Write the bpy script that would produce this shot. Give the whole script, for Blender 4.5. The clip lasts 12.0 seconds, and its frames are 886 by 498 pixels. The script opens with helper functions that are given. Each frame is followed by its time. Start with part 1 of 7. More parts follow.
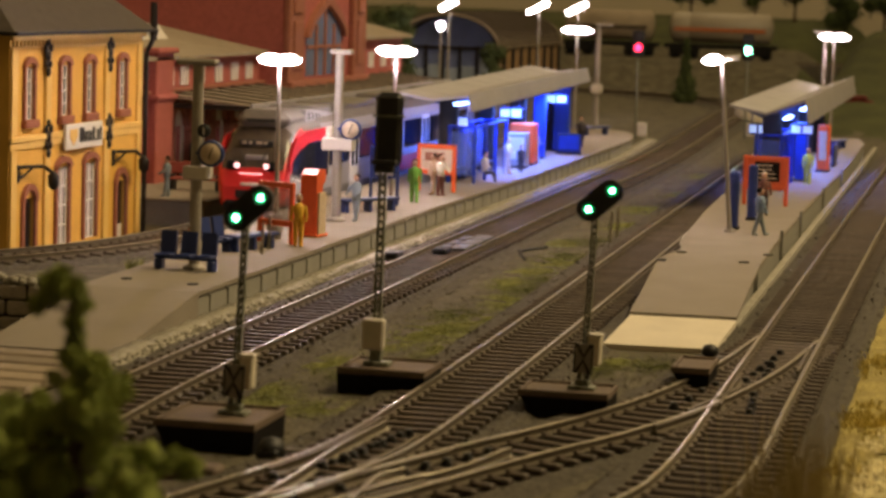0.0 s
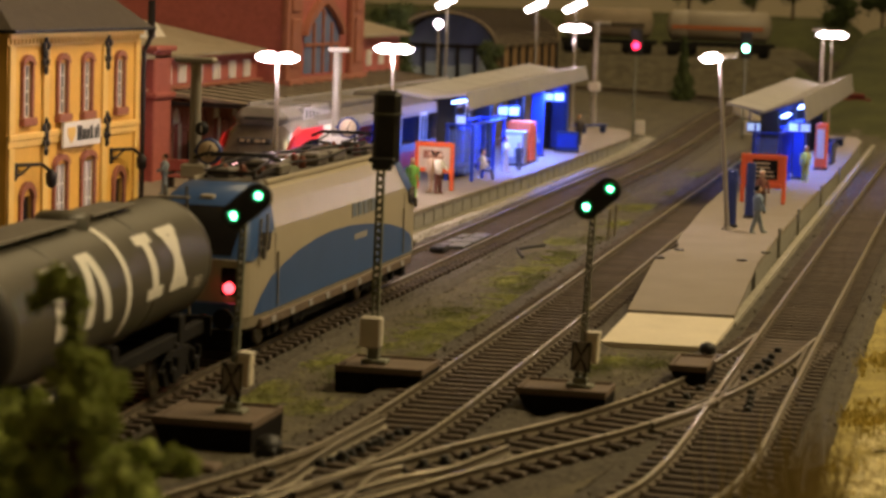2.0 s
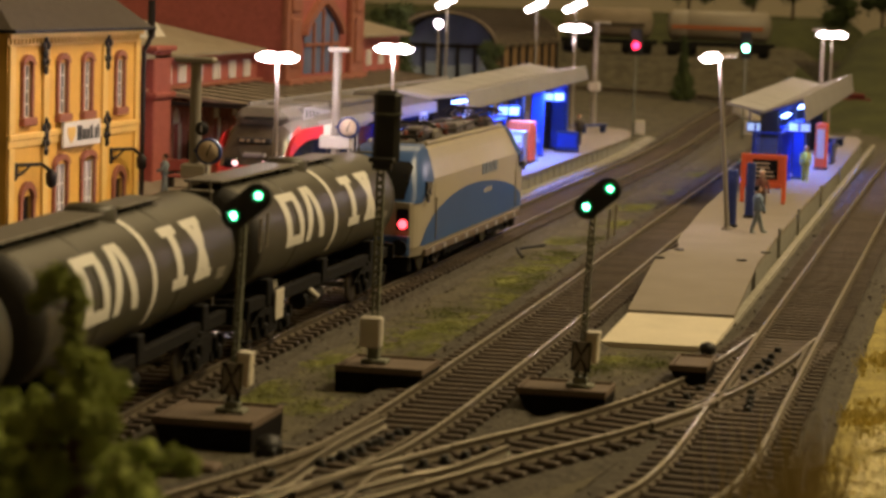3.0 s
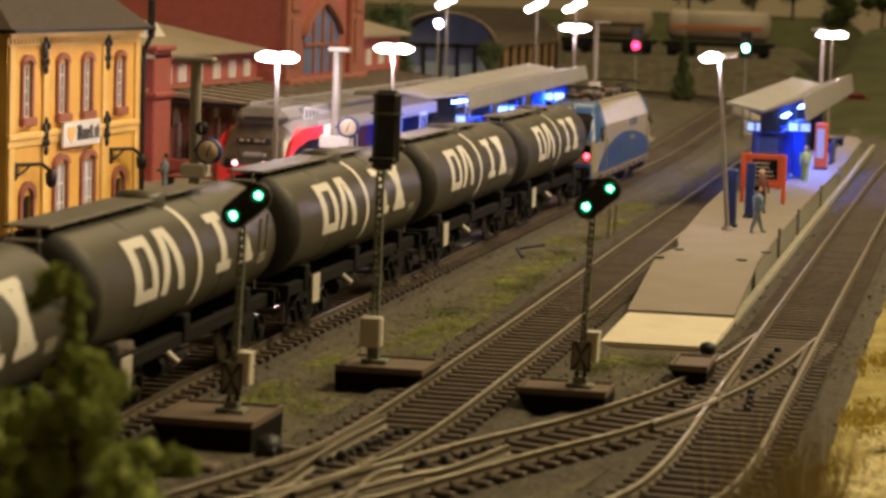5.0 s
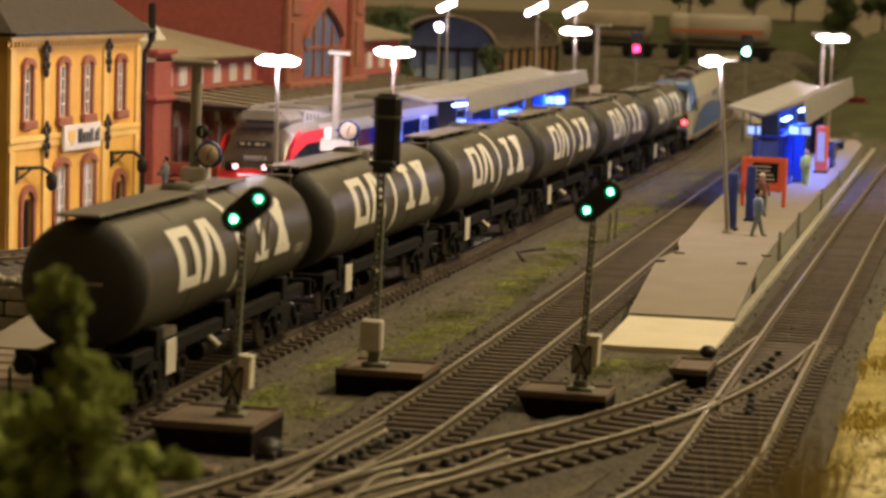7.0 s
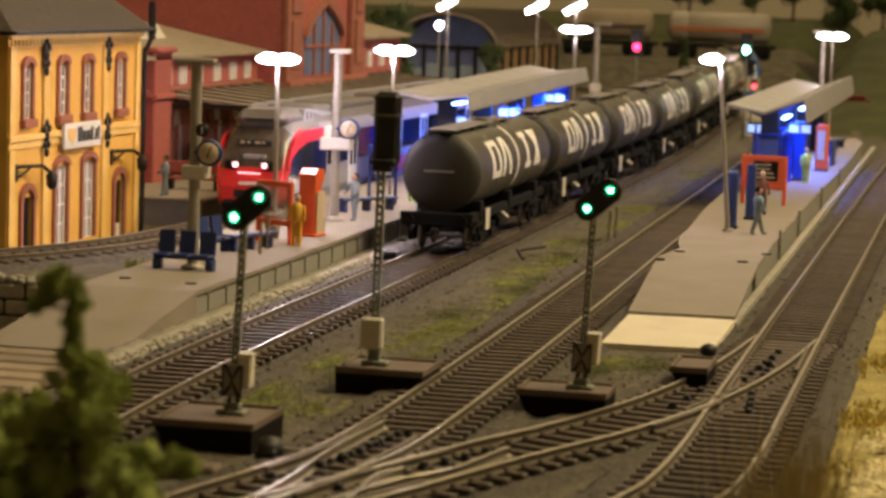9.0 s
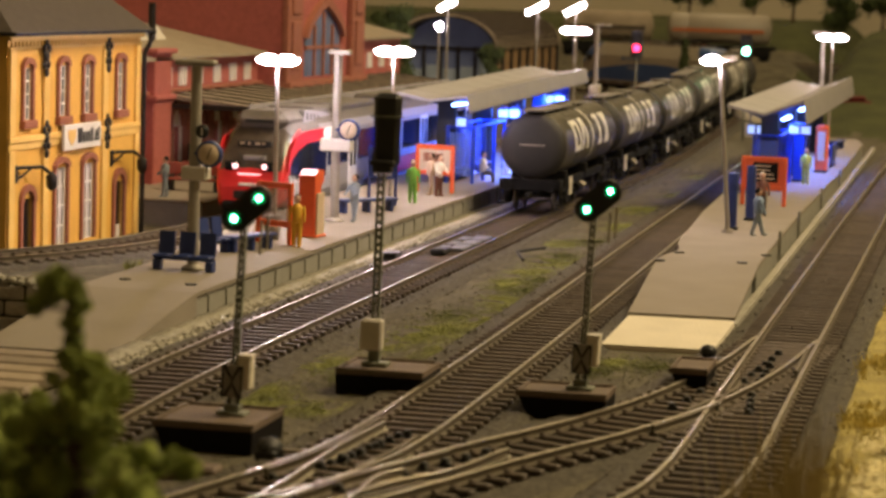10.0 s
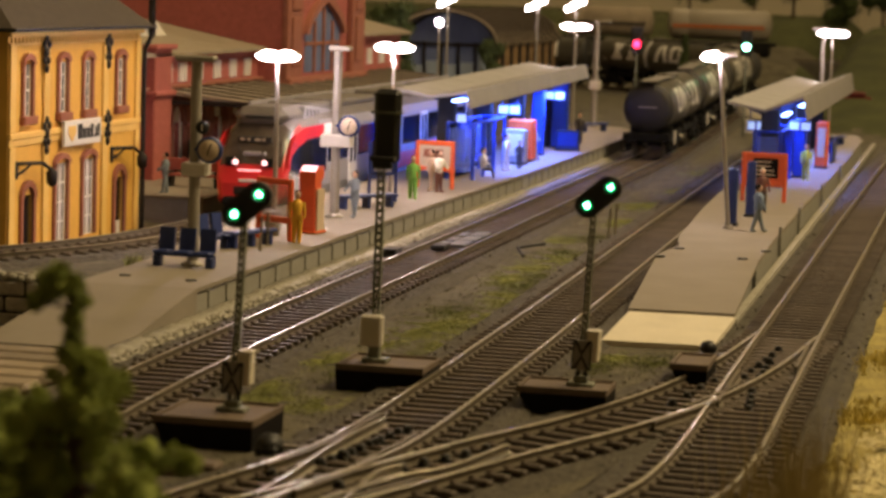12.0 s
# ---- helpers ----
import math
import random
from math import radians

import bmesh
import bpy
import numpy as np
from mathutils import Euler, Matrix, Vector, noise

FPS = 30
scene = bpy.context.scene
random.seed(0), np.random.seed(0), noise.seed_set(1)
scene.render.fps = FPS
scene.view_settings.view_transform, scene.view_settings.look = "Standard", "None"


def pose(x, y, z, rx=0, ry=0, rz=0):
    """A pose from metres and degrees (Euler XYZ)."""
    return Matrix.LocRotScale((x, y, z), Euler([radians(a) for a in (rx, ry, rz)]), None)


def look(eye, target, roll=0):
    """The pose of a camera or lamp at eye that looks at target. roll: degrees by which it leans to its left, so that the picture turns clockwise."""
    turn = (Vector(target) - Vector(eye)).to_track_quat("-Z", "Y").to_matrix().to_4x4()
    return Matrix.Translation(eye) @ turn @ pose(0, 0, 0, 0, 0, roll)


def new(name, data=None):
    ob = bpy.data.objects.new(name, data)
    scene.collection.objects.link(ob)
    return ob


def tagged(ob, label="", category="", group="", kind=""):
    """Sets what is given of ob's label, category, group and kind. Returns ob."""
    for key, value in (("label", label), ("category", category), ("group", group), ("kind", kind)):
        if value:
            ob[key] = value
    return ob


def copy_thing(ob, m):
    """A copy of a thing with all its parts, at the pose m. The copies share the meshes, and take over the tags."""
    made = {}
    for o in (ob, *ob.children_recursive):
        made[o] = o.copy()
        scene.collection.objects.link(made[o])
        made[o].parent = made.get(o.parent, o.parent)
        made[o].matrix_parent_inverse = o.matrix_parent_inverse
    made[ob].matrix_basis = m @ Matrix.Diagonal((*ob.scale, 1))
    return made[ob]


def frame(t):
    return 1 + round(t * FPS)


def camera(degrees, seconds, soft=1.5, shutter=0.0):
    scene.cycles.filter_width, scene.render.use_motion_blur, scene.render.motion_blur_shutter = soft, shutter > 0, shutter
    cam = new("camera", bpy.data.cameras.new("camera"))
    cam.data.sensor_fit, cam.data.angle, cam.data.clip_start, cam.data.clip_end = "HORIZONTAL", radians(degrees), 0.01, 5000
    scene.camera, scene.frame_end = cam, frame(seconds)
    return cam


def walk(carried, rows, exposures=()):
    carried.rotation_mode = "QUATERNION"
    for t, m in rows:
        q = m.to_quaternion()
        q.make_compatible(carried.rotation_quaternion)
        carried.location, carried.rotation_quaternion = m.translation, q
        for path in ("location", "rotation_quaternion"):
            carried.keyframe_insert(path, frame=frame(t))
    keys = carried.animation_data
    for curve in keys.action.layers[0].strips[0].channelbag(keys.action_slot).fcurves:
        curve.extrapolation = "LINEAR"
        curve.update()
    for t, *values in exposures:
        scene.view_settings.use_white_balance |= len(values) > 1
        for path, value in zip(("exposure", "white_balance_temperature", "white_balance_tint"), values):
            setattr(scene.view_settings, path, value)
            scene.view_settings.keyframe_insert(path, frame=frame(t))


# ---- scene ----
# A model railway in H0. Lengths below are in units of S metres (rail gauge 1.32 units = 16.5 mm).
S = 0.0125
EYE = Vector((0, 0, 7.812)) * S


def aim(dx, dy):
    """The camera's pose; dx, dy: small sways of the picture."""
    yaw, pitch = 0.21774 + dx / 4360, 0.10638 + dy / 4360
    way = Vector((-math.sin(yaw) * math.cos(pitch), math.cos(yaw) * math.cos(pitch), -math.sin(pitch)))
    return look(EYE, EYE + way, 1.846)


cam = camera(20.384, 12.0, soft=3.1)
cam.data.dof.use_dof = True
cam.data.dof.focus_distance = 68 * S
cam.data.dof.aperture_fstop = 50
walk(cam, [(t, aim(dx, dy)) for t, dx, dy in (
    (0, 3, -6), (0.5, 2, -5), (1, 0.8, -3.2), (1.5, 0, -3), (2, -1, -2.5), (2.5, -1.2, -2.5), (3, -1, -2.3),
    (5, -1.2, -2), (5.5, -1.2, -2.2), (6, -1, -2.7), (6.5, -0.5, -3.2), (7, 0, -8), (7.6, 0, -6.5), (9, 0, -5), (9.5, 0, -4.2),
    (10, 0, -7), (10.5, -0.4, -4.6), (11, 0, -2.2), (11.5, -0.2, -5), (12, 0, 0))],
     [(0, 0.0, 6500, 10), (2.5, 0.0, 6450, 10), (3.5, 0.1, 6300, 10), (5, 0.35, 6050, 10), (7, 0.4, 6000, 10), (9.5, 0.38, 6100, 10), (10.5, 0.28, 6350, 10), (12, 0.1, 6500, 10)])

# ---- light: a dim warm room, platform lamps ----
world = bpy.data.worlds.new("room_air")
scene.world = world
world.use_nodes = True
world.node_tree.nodes["Background"].inputs["Color"].default_value = (1.0, 0.7, 0.38, 1)
world.node_tree.nodes["Background"].inputs["Strength"].default_value = 0.25


def lamp(name, kind, m, power, color, size=0.01, size_y=None, spot=None):
    data = bpy.data.lights.new(name, kind)
    data.energy, data.color = power, color
    if kind == "AREA":
        data.shape, data.size, data.size_y = "RECTANGLE", size, size_y or size
    else:
        data.shadow_soft_size = size
    if spot:
        data.spot_size, data.spot_blend = radians(spot), 0.6
    ob = new(name, data)
    ob.matrix_world = m
    return ob


def at(x, y, z, rx=0, ry=0, rz=0):
    return pose(x * S, y * S, z * S, rx, ry, rz)


def lit(eye, target):
    return look(Vector(eye) * S, Vector(target) * S)


# ceiling lamp of the room, over the right-hand edge of the layout
lamp("room_ceiling_lamp", "AREA", lit((50, 84, 94), (-26, 66, 0)), 20.5, (1.0, 0.75, 0.4), 1.0, 0.4)
# second unseen lamp, added to brighten the far wall and background
lamp("room_ceiling_lamp", "AREA", lit((-22, 240, 112), (-24, 190, 0)), 5.6, (1.0, 0.74, 0.38), 1.0, 0.4)

# ---- materials ----


def mat(name, color, rough=0.6, metal=0.0, var=0.25, scale=3.0, bump=0.15, fine=14.0, tint=None, glow=None, spec=0.5, rand=0.0, wfine=0.4):
    """A surface with variation at two scales; scale and fine are per unit."""
    m = bpy.data.materials.new(name)
    m.use_nodes = True
    nt = m.node_tree
    b = nt.nodes["Principled BSDF"]
    b.inputs["Roughness"].default_value, b.inputs["Metallic"].default_value = rough, metal
    b.inputs["Specular IOR Level"].default_value = spec
    if glow:
        b.inputs["Base Color"].default_value = (*color, 1)
        b.inputs["Emission Color"].default_value = (*color, 1)
        b.inputs["Emission Strength"].default_value = glow
        return m
    tc = nt.nodes.new("ShaderNodeTexCoord")
    mp = nt.nodes.new("ShaderNodeMapping")
    mp.inputs["Scale"].default_value = (1 / S, 1 / S, 1 / S)
    nt.links.new(tc.outputs["Object"], mp.inputs["Vector"])
    n1, n2 = nt.nodes.new("ShaderNodeTexNoise"), nt.nodes.new("ShaderNodeTexNoise")
    n1.inputs["Scale"].default_value, n2.inputs["Scale"].default_value = scale, fine
    n1.inputs["Detail"].default_value, n2.inputs["Detail"].default_value = 4, 5
    for n in (n1, n2):
        nt.links.new(mp.outputs["Vector"], n.inputs["Vector"])
    mix = nt.nodes.new("ShaderNodeMath")
    mix.operation = "MULTIPLY_ADD"
    nt.links.new(n1.outputs["Fac"], mix.inputs[0])
    mix.inputs[1].default_value = 1 - wfine
    half = nt.nodes.new("ShaderNodeMath")
    half.operation = "MULTIPLY"
    nt.links.new(n2.outputs["Fac"], half.inputs[0])
    half.inputs[1].default_value = wfine
    nt.links.new(half.outputs[0], mix.inputs[2])
    ramp = nt.nodes.new("ShaderNodeValToRGB")
    e = ramp.color_ramp.elements
    e[0].position, e[1].position = 0.3, 0.7
    dark = [c * (1 - var) for c in color]
    light = tint or [min(1, c * (1 + var)) for c in color]
    e[0].color, e[1].color = (*dark, 1), (*light, 1)
    nt.links.new(mix.outputs[0], ramp.inputs["Fac"])
    out = ramp.outputs["Color"]
    if rand:
        oi = nt.nodes.new("ShaderNodeObjectInfo")
        hsv = nt.nodes.new("ShaderNodeHueSaturation")
        mr = nt.nodes.new("ShaderNodeMapRange")
        mr.inputs["To Min"].default_value, mr.inputs["To Max"].default_value = 1 - rand, 1 + rand
        nt.links.new(oi.outputs["Random"], mr.inputs["Value"])
        nt.links.new(mr.outputs[0], hsv.inputs["Value"])
        nt.links.new(out, hsv.inputs["Color"])
        out = hsv.outputs["Color"]
    nt.links.new(out, b.inputs["Base Color"])
    if bump:
        bp = nt.nodes.new("ShaderNodeBump")
        bp.inputs["Strength"].default_value, bp.inputs["Distance"].default_value = bump, 0.06 * S
        nt.links.new(n2.outputs["Fac"], bp.inputs["Height"])
        nt.links.new(bp.outputs["Normal"], b.inputs["Normal"])
    return m


M = {}
M["earth"] = mat("brown_scatter_earth", (0.105, 0.092, 0.06), 0.95, var=0.85, scale=1.3, fine=17, bump=1.0, wfine=0.6)
M["ballast"] = mat("grey_brown_ballast", (0.078, 0.068, 0.051), 0.95, var=0.85, scale=4, fine=16, bump=1.0, wfine=0.6)
M["kerbstone"] = mat("pale_edging_gravel", (0.34, 0.32, 0.26), 0.9, var=0.3, scale=4, fine=11, bump=1.0)
M["sleeper"] = mat("brown_plastic_sleeper", (0.086, 0.063, 0.044), 0.6, var=0.3, scale=2, bump=0.2, rand=0.25)
M["rail"] = mat("nickel_silver_rail", (0.4, 0.365, 0.29), 0.34, 1.0, var=0.2, scale=1.5, bump=0.05)
M["railside"] = mat("rusty_rail_web", (0.12, 0.098, 0.064), 0.6, 0.3, var=0.3)
M["platform"] = mat("beige_platform_paving", (0.255, 0.222, 0.178), 0.8, var=0.12, scale=0.6, bump=0.25, fine=20)
M["platwall"] = mat("grey_platform_wall", (0.27, 0.26, 0.22), 0.75, var=0.15, scale=1.2, bump=0.3)
M["boardgrey"] = mat("dull_grey_marker_board", (0.3, 0.28, 0.24), 0.7, var=0.12, scale=4, bump=0.1)
M["cream"] = mat("cream_card_slab", (0.7, 0.64, 0.5), 0.85, var=0.1, scale=1, bump=0.3)
M["gap"] = mat("dark_joint_and_interior", (0.02, 0.017, 0.014), 0.9)
# box sides: brown darkened almost to black for the shade on their fronts
M["boxbrown"] = mat("shade_darkened_box_brown", (0.006, 0.0045, 0.004), 0.75, var=0.25, scale=1.5, bump=0.15, spec=0.15)
M["boxtop"] = mat("lit_brown_box_lid", (0.13, 0.095, 0.068), 0.7, var=0.25, scale=1.5, bump=0.2)
M["moss"] = mat("dull_green_scatter", (0.12, 0.13, 0.035), 0.95, var=0.45, scale=4, fine=18, bump=1)
M["grass"] = mat("yellow_green_static_grass", (0.34, 0.28, 0.082), 0.95, var=0.6, scale=0.9, fine=11, bump=1, wfine=0.5)
M["hill"] = mat("green_hill_scatter", (0.055, 0.062, 0.017), 0.95, var=0.5, scale=0.4, fine=6, bump=1)
M["yellow"] = mat("ochre_yellow_plaster", (0.72, 0.42, 0.07), 0.7, var=0.1, scale=1.3, bump=0.12)
M["trimyellow"] = mat("pale_yellow_trim", (0.78, 0.52, 0.14), 0.65, var=0.1, scale=1.3, bump=0.1)
M["brickred"] = mat("red_brick_trim", (0.3, 0.11, 0.065), 0.8, var=0.2, scale=6, bump=0.25)
M["stationred"] = mat("dark_red_brick_wall", (0.38, 0.105, 0.08), 0.8, var=0.2, scale=5, fine=20, bump=0.3)
M["slate"] = mat("dark_brown_roof_slate", (0.065, 0.05, 0.036), 0.85, var=0.2, scale=3, bump=0.3)
M["greyroof"] = mat("brown_grey_roof", (0.3, 0.245, 0.175), 0.85, var=0.2, scale=1.5, bump=0.3)
M["clearsheet"] = mat("clear_plastic_sheet", (0.5, 0.42, 0.34), 0.2, var=0.1, scale=3, bump=0)
M["clearsheet"].node_tree.nodes["Principled BSDF"].inputs["Alpha"].default_value = 0.35
M["zinc"] = mat("grey_canopy_roof_panel", (0.34, 0.33, 0.345), 0.55, var=0.12, scale=0.9, bump=0.12)
M["white"] = mat("white_plastic", (0.75, 0.73, 0.68), 0.5, var=0.06, scale=2, bump=0.05)
M["offwhite"] = mat("off_white_frame", (0.6, 0.56, 0.48), 0.6, var=0.1, scale=2, bump=0.05)
M["black"] = mat("matt_black_plastic", (0.012, 0.012, 0.012), 0.55, var=0.3, bump=0.08)
M["iron"] = mat("black_wrought_iron", (0.02, 0.016, 0.014), 0.5, 0.4, var=0.3, bump=0.1)
M["darkglass"] = mat("dark_window_glass", (0.012, 0.013, 0.016), 0.08, var=0.1, bump=0.0)
M["metalpole"] = mat("grey_metal_pole", (0.34, 0.31, 0.26), 0.5, 0.2, var=0.15, scale=4, bump=0.1)
M["greenpole"] = mat("dark_green_grey_mast", (0.17, 0.18, 0.135), 0.55, 0.1, var=0.35, scale=6, bump=0.15)
M["bluedark"] = mat("dark_blue_plastic", (0.022, 0.042, 0.17), 0.4, var=0.2, scale=3, bump=0.06)
M["blue"] = mat("bright_blue_plastic", (0.02, 0.06, 0.42), 0.35, var=0.12, scale=3, bump=0.05)
M["orange"] = mat("orange_red_plastic", (0.8, 0.13, 0.03), 0.45, var=0.1, scale=3, bump=0.05)
M["postercream"] = mat("printed_board_paper", (0.6, 0.48, 0.34), 0.7, var=0.12, scale=6, bump=0.0)
M["tank"] = mat("dark_grey_tank_paint", (0.062, 0.057, 0.043), 0.42, var=0.25, scale=0.9, bump=0.05)
# darker copy of the tank paint: shade on the ends put into colour
M["tankend"] = mat("shaded_tank_end", (0.03, 0.028, 0.025), 0.6, var=0.3, scale=0.9, bump=0.08)
M["chassis"] = mat("black_bogie_frame", (0.008, 0.0075, 0.007), 0.75, var=0.35, scale=4, bump=0.15, spec=0.2)
M["wheel"] = mat("burnished_wheel_steel", (0.2, 0.18, 0.16), 0.35, 0.9, var=0.25, bump=0.05)
M["locowhite"] = mat("cream_white_loco_paint", (0.4, 0.355, 0.27), 0.35, var=0.06, scale=1, bump=0.03)
M["locoblue"] = mat("steel_blue_loco_paint", (0.04, 0.1, 0.28), 0.32, var=0.1, scale=1, bump=0.03)
M["roofgrey"] = mat("grey_roof_equipment", (0.16, 0.145, 0.125), 0.6, 0.2, var=0.3, scale=4, bump=0.15)
M["insul"] = mat("red_brown_insulator", (0.22, 0.07, 0.045), 0.35, var=0.2)
M["carred"] = mat("glossy_red_railcar_paint", (0.6, 0.03, 0.03), 0.28, var=0.06, scale=1, bump=0.02)
# lighter than the dark glass: light inside the cab painted into the colour
M["carglass"] = mat("cab_windscreen_lit_tone", (0.075, 0.06, 0.045), 0.2, var=0.3, scale=2.5, bump=0)
M["cargrey"] = mat("light_grey_railcar_paint", (0.3, 0.29, 0.29), 0.5, var=0.06, scale=1, bump=0.02)
M["carroof"] = mat("grey_railcar_roof", (0.15, 0.135, 0.115), 0.6, var=0.2, scale=2, bump=0.1)
M["needle"] = mat("foam_green_foliage", (0.31, 0.37, 0.08), 0.95, var=0.55, scale=3, fine=20, bump=1)
M["leaf_dark"] = mat("dark_green_foliage", (0.055, 0.075, 0.022), 0.95, var=0.55, scale=3, fine=20, bump=1)
M["darkred"] = mat("dark_red_car_paint", (0.11, 0.016, 0.014), 0.35, var=0.1)
M["highlight_straw"] = mat("highlight_straw_fibre", (0.85, 0.76, 0.45), 0.9, var=0.2, scale=1.0, bump=0)
M["bark"] = mat("brown_bark", (0.08, 0.05, 0.03), 0.9, var=0.3, bump=0.6)
M["drygrass"] = mat("dry_straw_fibre", (0.44, 0.37, 0.2), 0.9, var=0.3, scale=1)
M["stone"] = mat("grey_cut_stone", (0.42, 0.39, 0.33), 0.85, var=0.25, scale=3, bump=0.6, rand=0.2)
M["plank"] = mat("weathered_plank", (0.26, 0.21, 0.15), 0.75, var=0.2, scale=2, bump=0.3, rand=0.2)
M["skin"] = mat("painted_flesh", (0.55, 0.33, 0.22), 0.6)
M["wallpaint"] = mat("warm_beige_room_wall", (0.62, 0.55, 0.42), 0.9, var=0.05, scale=0.02, bump=0.05)
M["lampglow"] = mat("white_lamp_diffuser", (1.0, 0.86, 0.9), glow=30)
M["lens_rim"] = mat("green_lens_halo", (0.0, 0.42, 0.09), glow=1.1)
M["green_on"] = mat("lit_green_signal_lens", (0.2, 1.0, 0.5), glow=26)
M["red_on"] = mat("lit_red_signal_lens", (1.0, 0.015, 0.06), glow=11)
M["tail_on"] = mat("lit_red_tail_lens", (1.0, 0.04, 0.05), glow=9)
M["blueglow"] = mat("blue_white_light_strip", (0.2, 0.34, 1.0), glow=14)
M["screen"] = mat("lit_display_panel", (0.45, 0.6, 1.0), glow=0.75)
M["head_on"] = mat("lit_pink_white_lens", (1.0, 0.5, 0.5), glow=2.2)

# ---- mesh helpers ----


class G:
    """Gathers vertices and faces, in units."""

    def __init__(self):
        self.v, self.f, self.s, self.m, self.cur = [], [], [], [], 0

    def add(self, verts, faces, smooth=False):
        o = len(self.v)
        self.v += [tuple(v) for v in verts]
        self.f += [tuple(i + o for i in f) for f in faces]
        self.s += [smooth] * len(faces)
        self.m += [self.cur] * len(faces)
        return self

    def box(self, x0, x1, y0, y1, z0, z1, b=0.0, m=None):
        """A box, its edges cut by b."""
        x0, x1, y0, y1, z0, z1 = min(x0, x1), max(x0, x1), min(y0, y1), max(y0, y1), min(z0, z1), max(z0, z1)
        if b <= 0:
            vs = [(x, y, z) for x in (x0, x1) for y in (y0, y1) for z in (z0, z1)]
            fs = [(0, 1, 3, 2), (4, 6, 7, 5), (0, 4, 5, 1), (2, 3, 7, 6), (0, 2, 6, 4), (1, 5, 7, 3)]
        else:
            b = min(b, (x1 - x0) / 2.2, (y1 - y0) / 2.2, (z1 - z0) / 2.2)
            vs, ix = [], {}
            for i, x in enumerate((x0, x1)):
                for j, y in enumerate((y0, y1)):
                    for k, z in enumerate((z0, z1)):
                        xi, yi, zi = x + b * (1 - 2 * i), y + b * (1 - 2 * j), z + b * (1 - 2 * k)
                        for a, v in enumerate(((x, yi, zi), (xi, y, zi), (xi, yi, z))):
                            ix[i, j, k, a] = len(vs)
                            vs.append(v)
            fs = []
            for i in (0, 1):
                fs.append([ix[i, j, k, 0] for j, k in ((0, 0), (0, 1), (1, 1), (1, 0))][::1 - 2 * i])
                fs.append([ix[j, i, k, 1] for j, k in ((0, 0), (1, 0), (1, 1), (0, 1))][::1 - 2 * i])
                fs.append([ix[j, k, i, 2] for j, k in ((0, 0), (0, 1), (1, 1), (1, 0))][::1 - 2 * i])
            for i in (0, 1):
                for j in (0, 1):
                    fs.append([ix[i, j, 0, 0], ix[i, j, 1, 0], ix[i, j, 1, 1], ix[i, j, 0, 1]])
                    fs.append([ix[i, 0, j, 0], ix[i, 1, j, 0], ix[i, 1, j, 2], ix[i, 0, j, 2]])
                    fs.append([ix[0, i, j, 1], ix[1, i, j, 1], ix[1, i, j, 2], ix[0, i, j, 2]])
                    for k in (0, 1):
                        fs.append([ix[i, j, k, 0], ix[i, j, k, 1], ix[i, j, k, 2]])
        if m is not None:
            vs = [m @ Vector(v) for v in vs]
        return self.add(vs, fs)

    def cyl(self, p0, p1, r0, r1=None, n=10, caps=True, smooth=True):
        p0, p1 = Vector(p0), Vector(p1)
        r1 = r0 if r1 is None else r1
        d = (p1 - p0).normalized()
        a = d.orthogonal().normalized()
        c = d.cross(a)
        vs = []
        for p, r in ((p0, r0), (p1, r1)):
            vs += [p + (a * math.cos(2 * math.pi * i / n) + c * math.sin(2 * math.pi * i / n)) * r for i in range(n)]
        self.add(vs, [(i, (i + 1) % n, n + (i + 1) % n, n + i) for i in range(n)], smooth)
        if caps:
            self.add(vs, [tuple(range(n))[::-1], tuple(range(n, 2 * n))])
        return self

    def tube(self, pts, r, n=6):
        for a, b in zip(pts, pts[1:]):
            self.cyl(a, b, r, n=n)
        return self

    def lathe(self, prof, c=(0, 0, 0), axis="z", n=20, smooth=True):
        """prof: (radius, height) pairs."""
        vs = []
        for r, h in prof:
            for i in range(n):
                a = 2 * math.pi * i / n
                u, w = r * math.cos(a), r * math.sin(a)
                v = {"z": (u, w, h), "y": (u, h, w), "x": (h, u, w)}[axis]
                vs.append((v[0] + c[0], v[1] + c[1], v[2] + c[2]))
        fs = [(k * n + i, k * n + (i + 1) % n, (k + 1) * n + (i + 1) % n, (k + 1) * n + i) for k in range(len(prof) - 1) for i in range(n)]
        return self.add(vs, fs, smooth)

    def ball(self, c, r, n=10, sq=(1, 1, 1)):
        k = max(4, n // 2)
        vs, fs = [], []
        for j in range(k + 1):
            t = math.pi * j / k
            for i in range(n):
                a = 2 * math.pi * i / n
                vs.append((c[0] + r * sq[0] * math.sin(t) * math.cos(a), c[1] + r * sq[1] * math.sin(t) * math.sin(a), c[2] + r * sq[2] * math.cos(t)))
        for j in range(k):
            for i in range(n):
                fs.append((j * n + i, (j + 1) * n + i, (j + 1) * n + (i + 1) % n, j * n + (i + 1) % n))
        return self.add(vs, fs, True)

    def prism(self, poly, axis, lo, hi, m=None):
        """A flat outline pushed from lo to hi along an axis; the outline's pairs are the two other axes in order."""
        def at3(p, h):
            v = {"x": (h, p[0], p[1]), "y": (p[0], h, p[1]), "z": (p[0], p[1], h)}[axis]
            return m @ Vector(v) if m is not None else v
        n = len(poly)
        vs = [at3(p, lo) for p in poly] + [at3(p, hi) for p in poly]
        return self.add(vs, [tuple(range(n))[::-1], tuple(range(n, 2 * n))] + [(i, (i + 1) % n, n + (i + 1) % n, n + i) for i in range(n)])

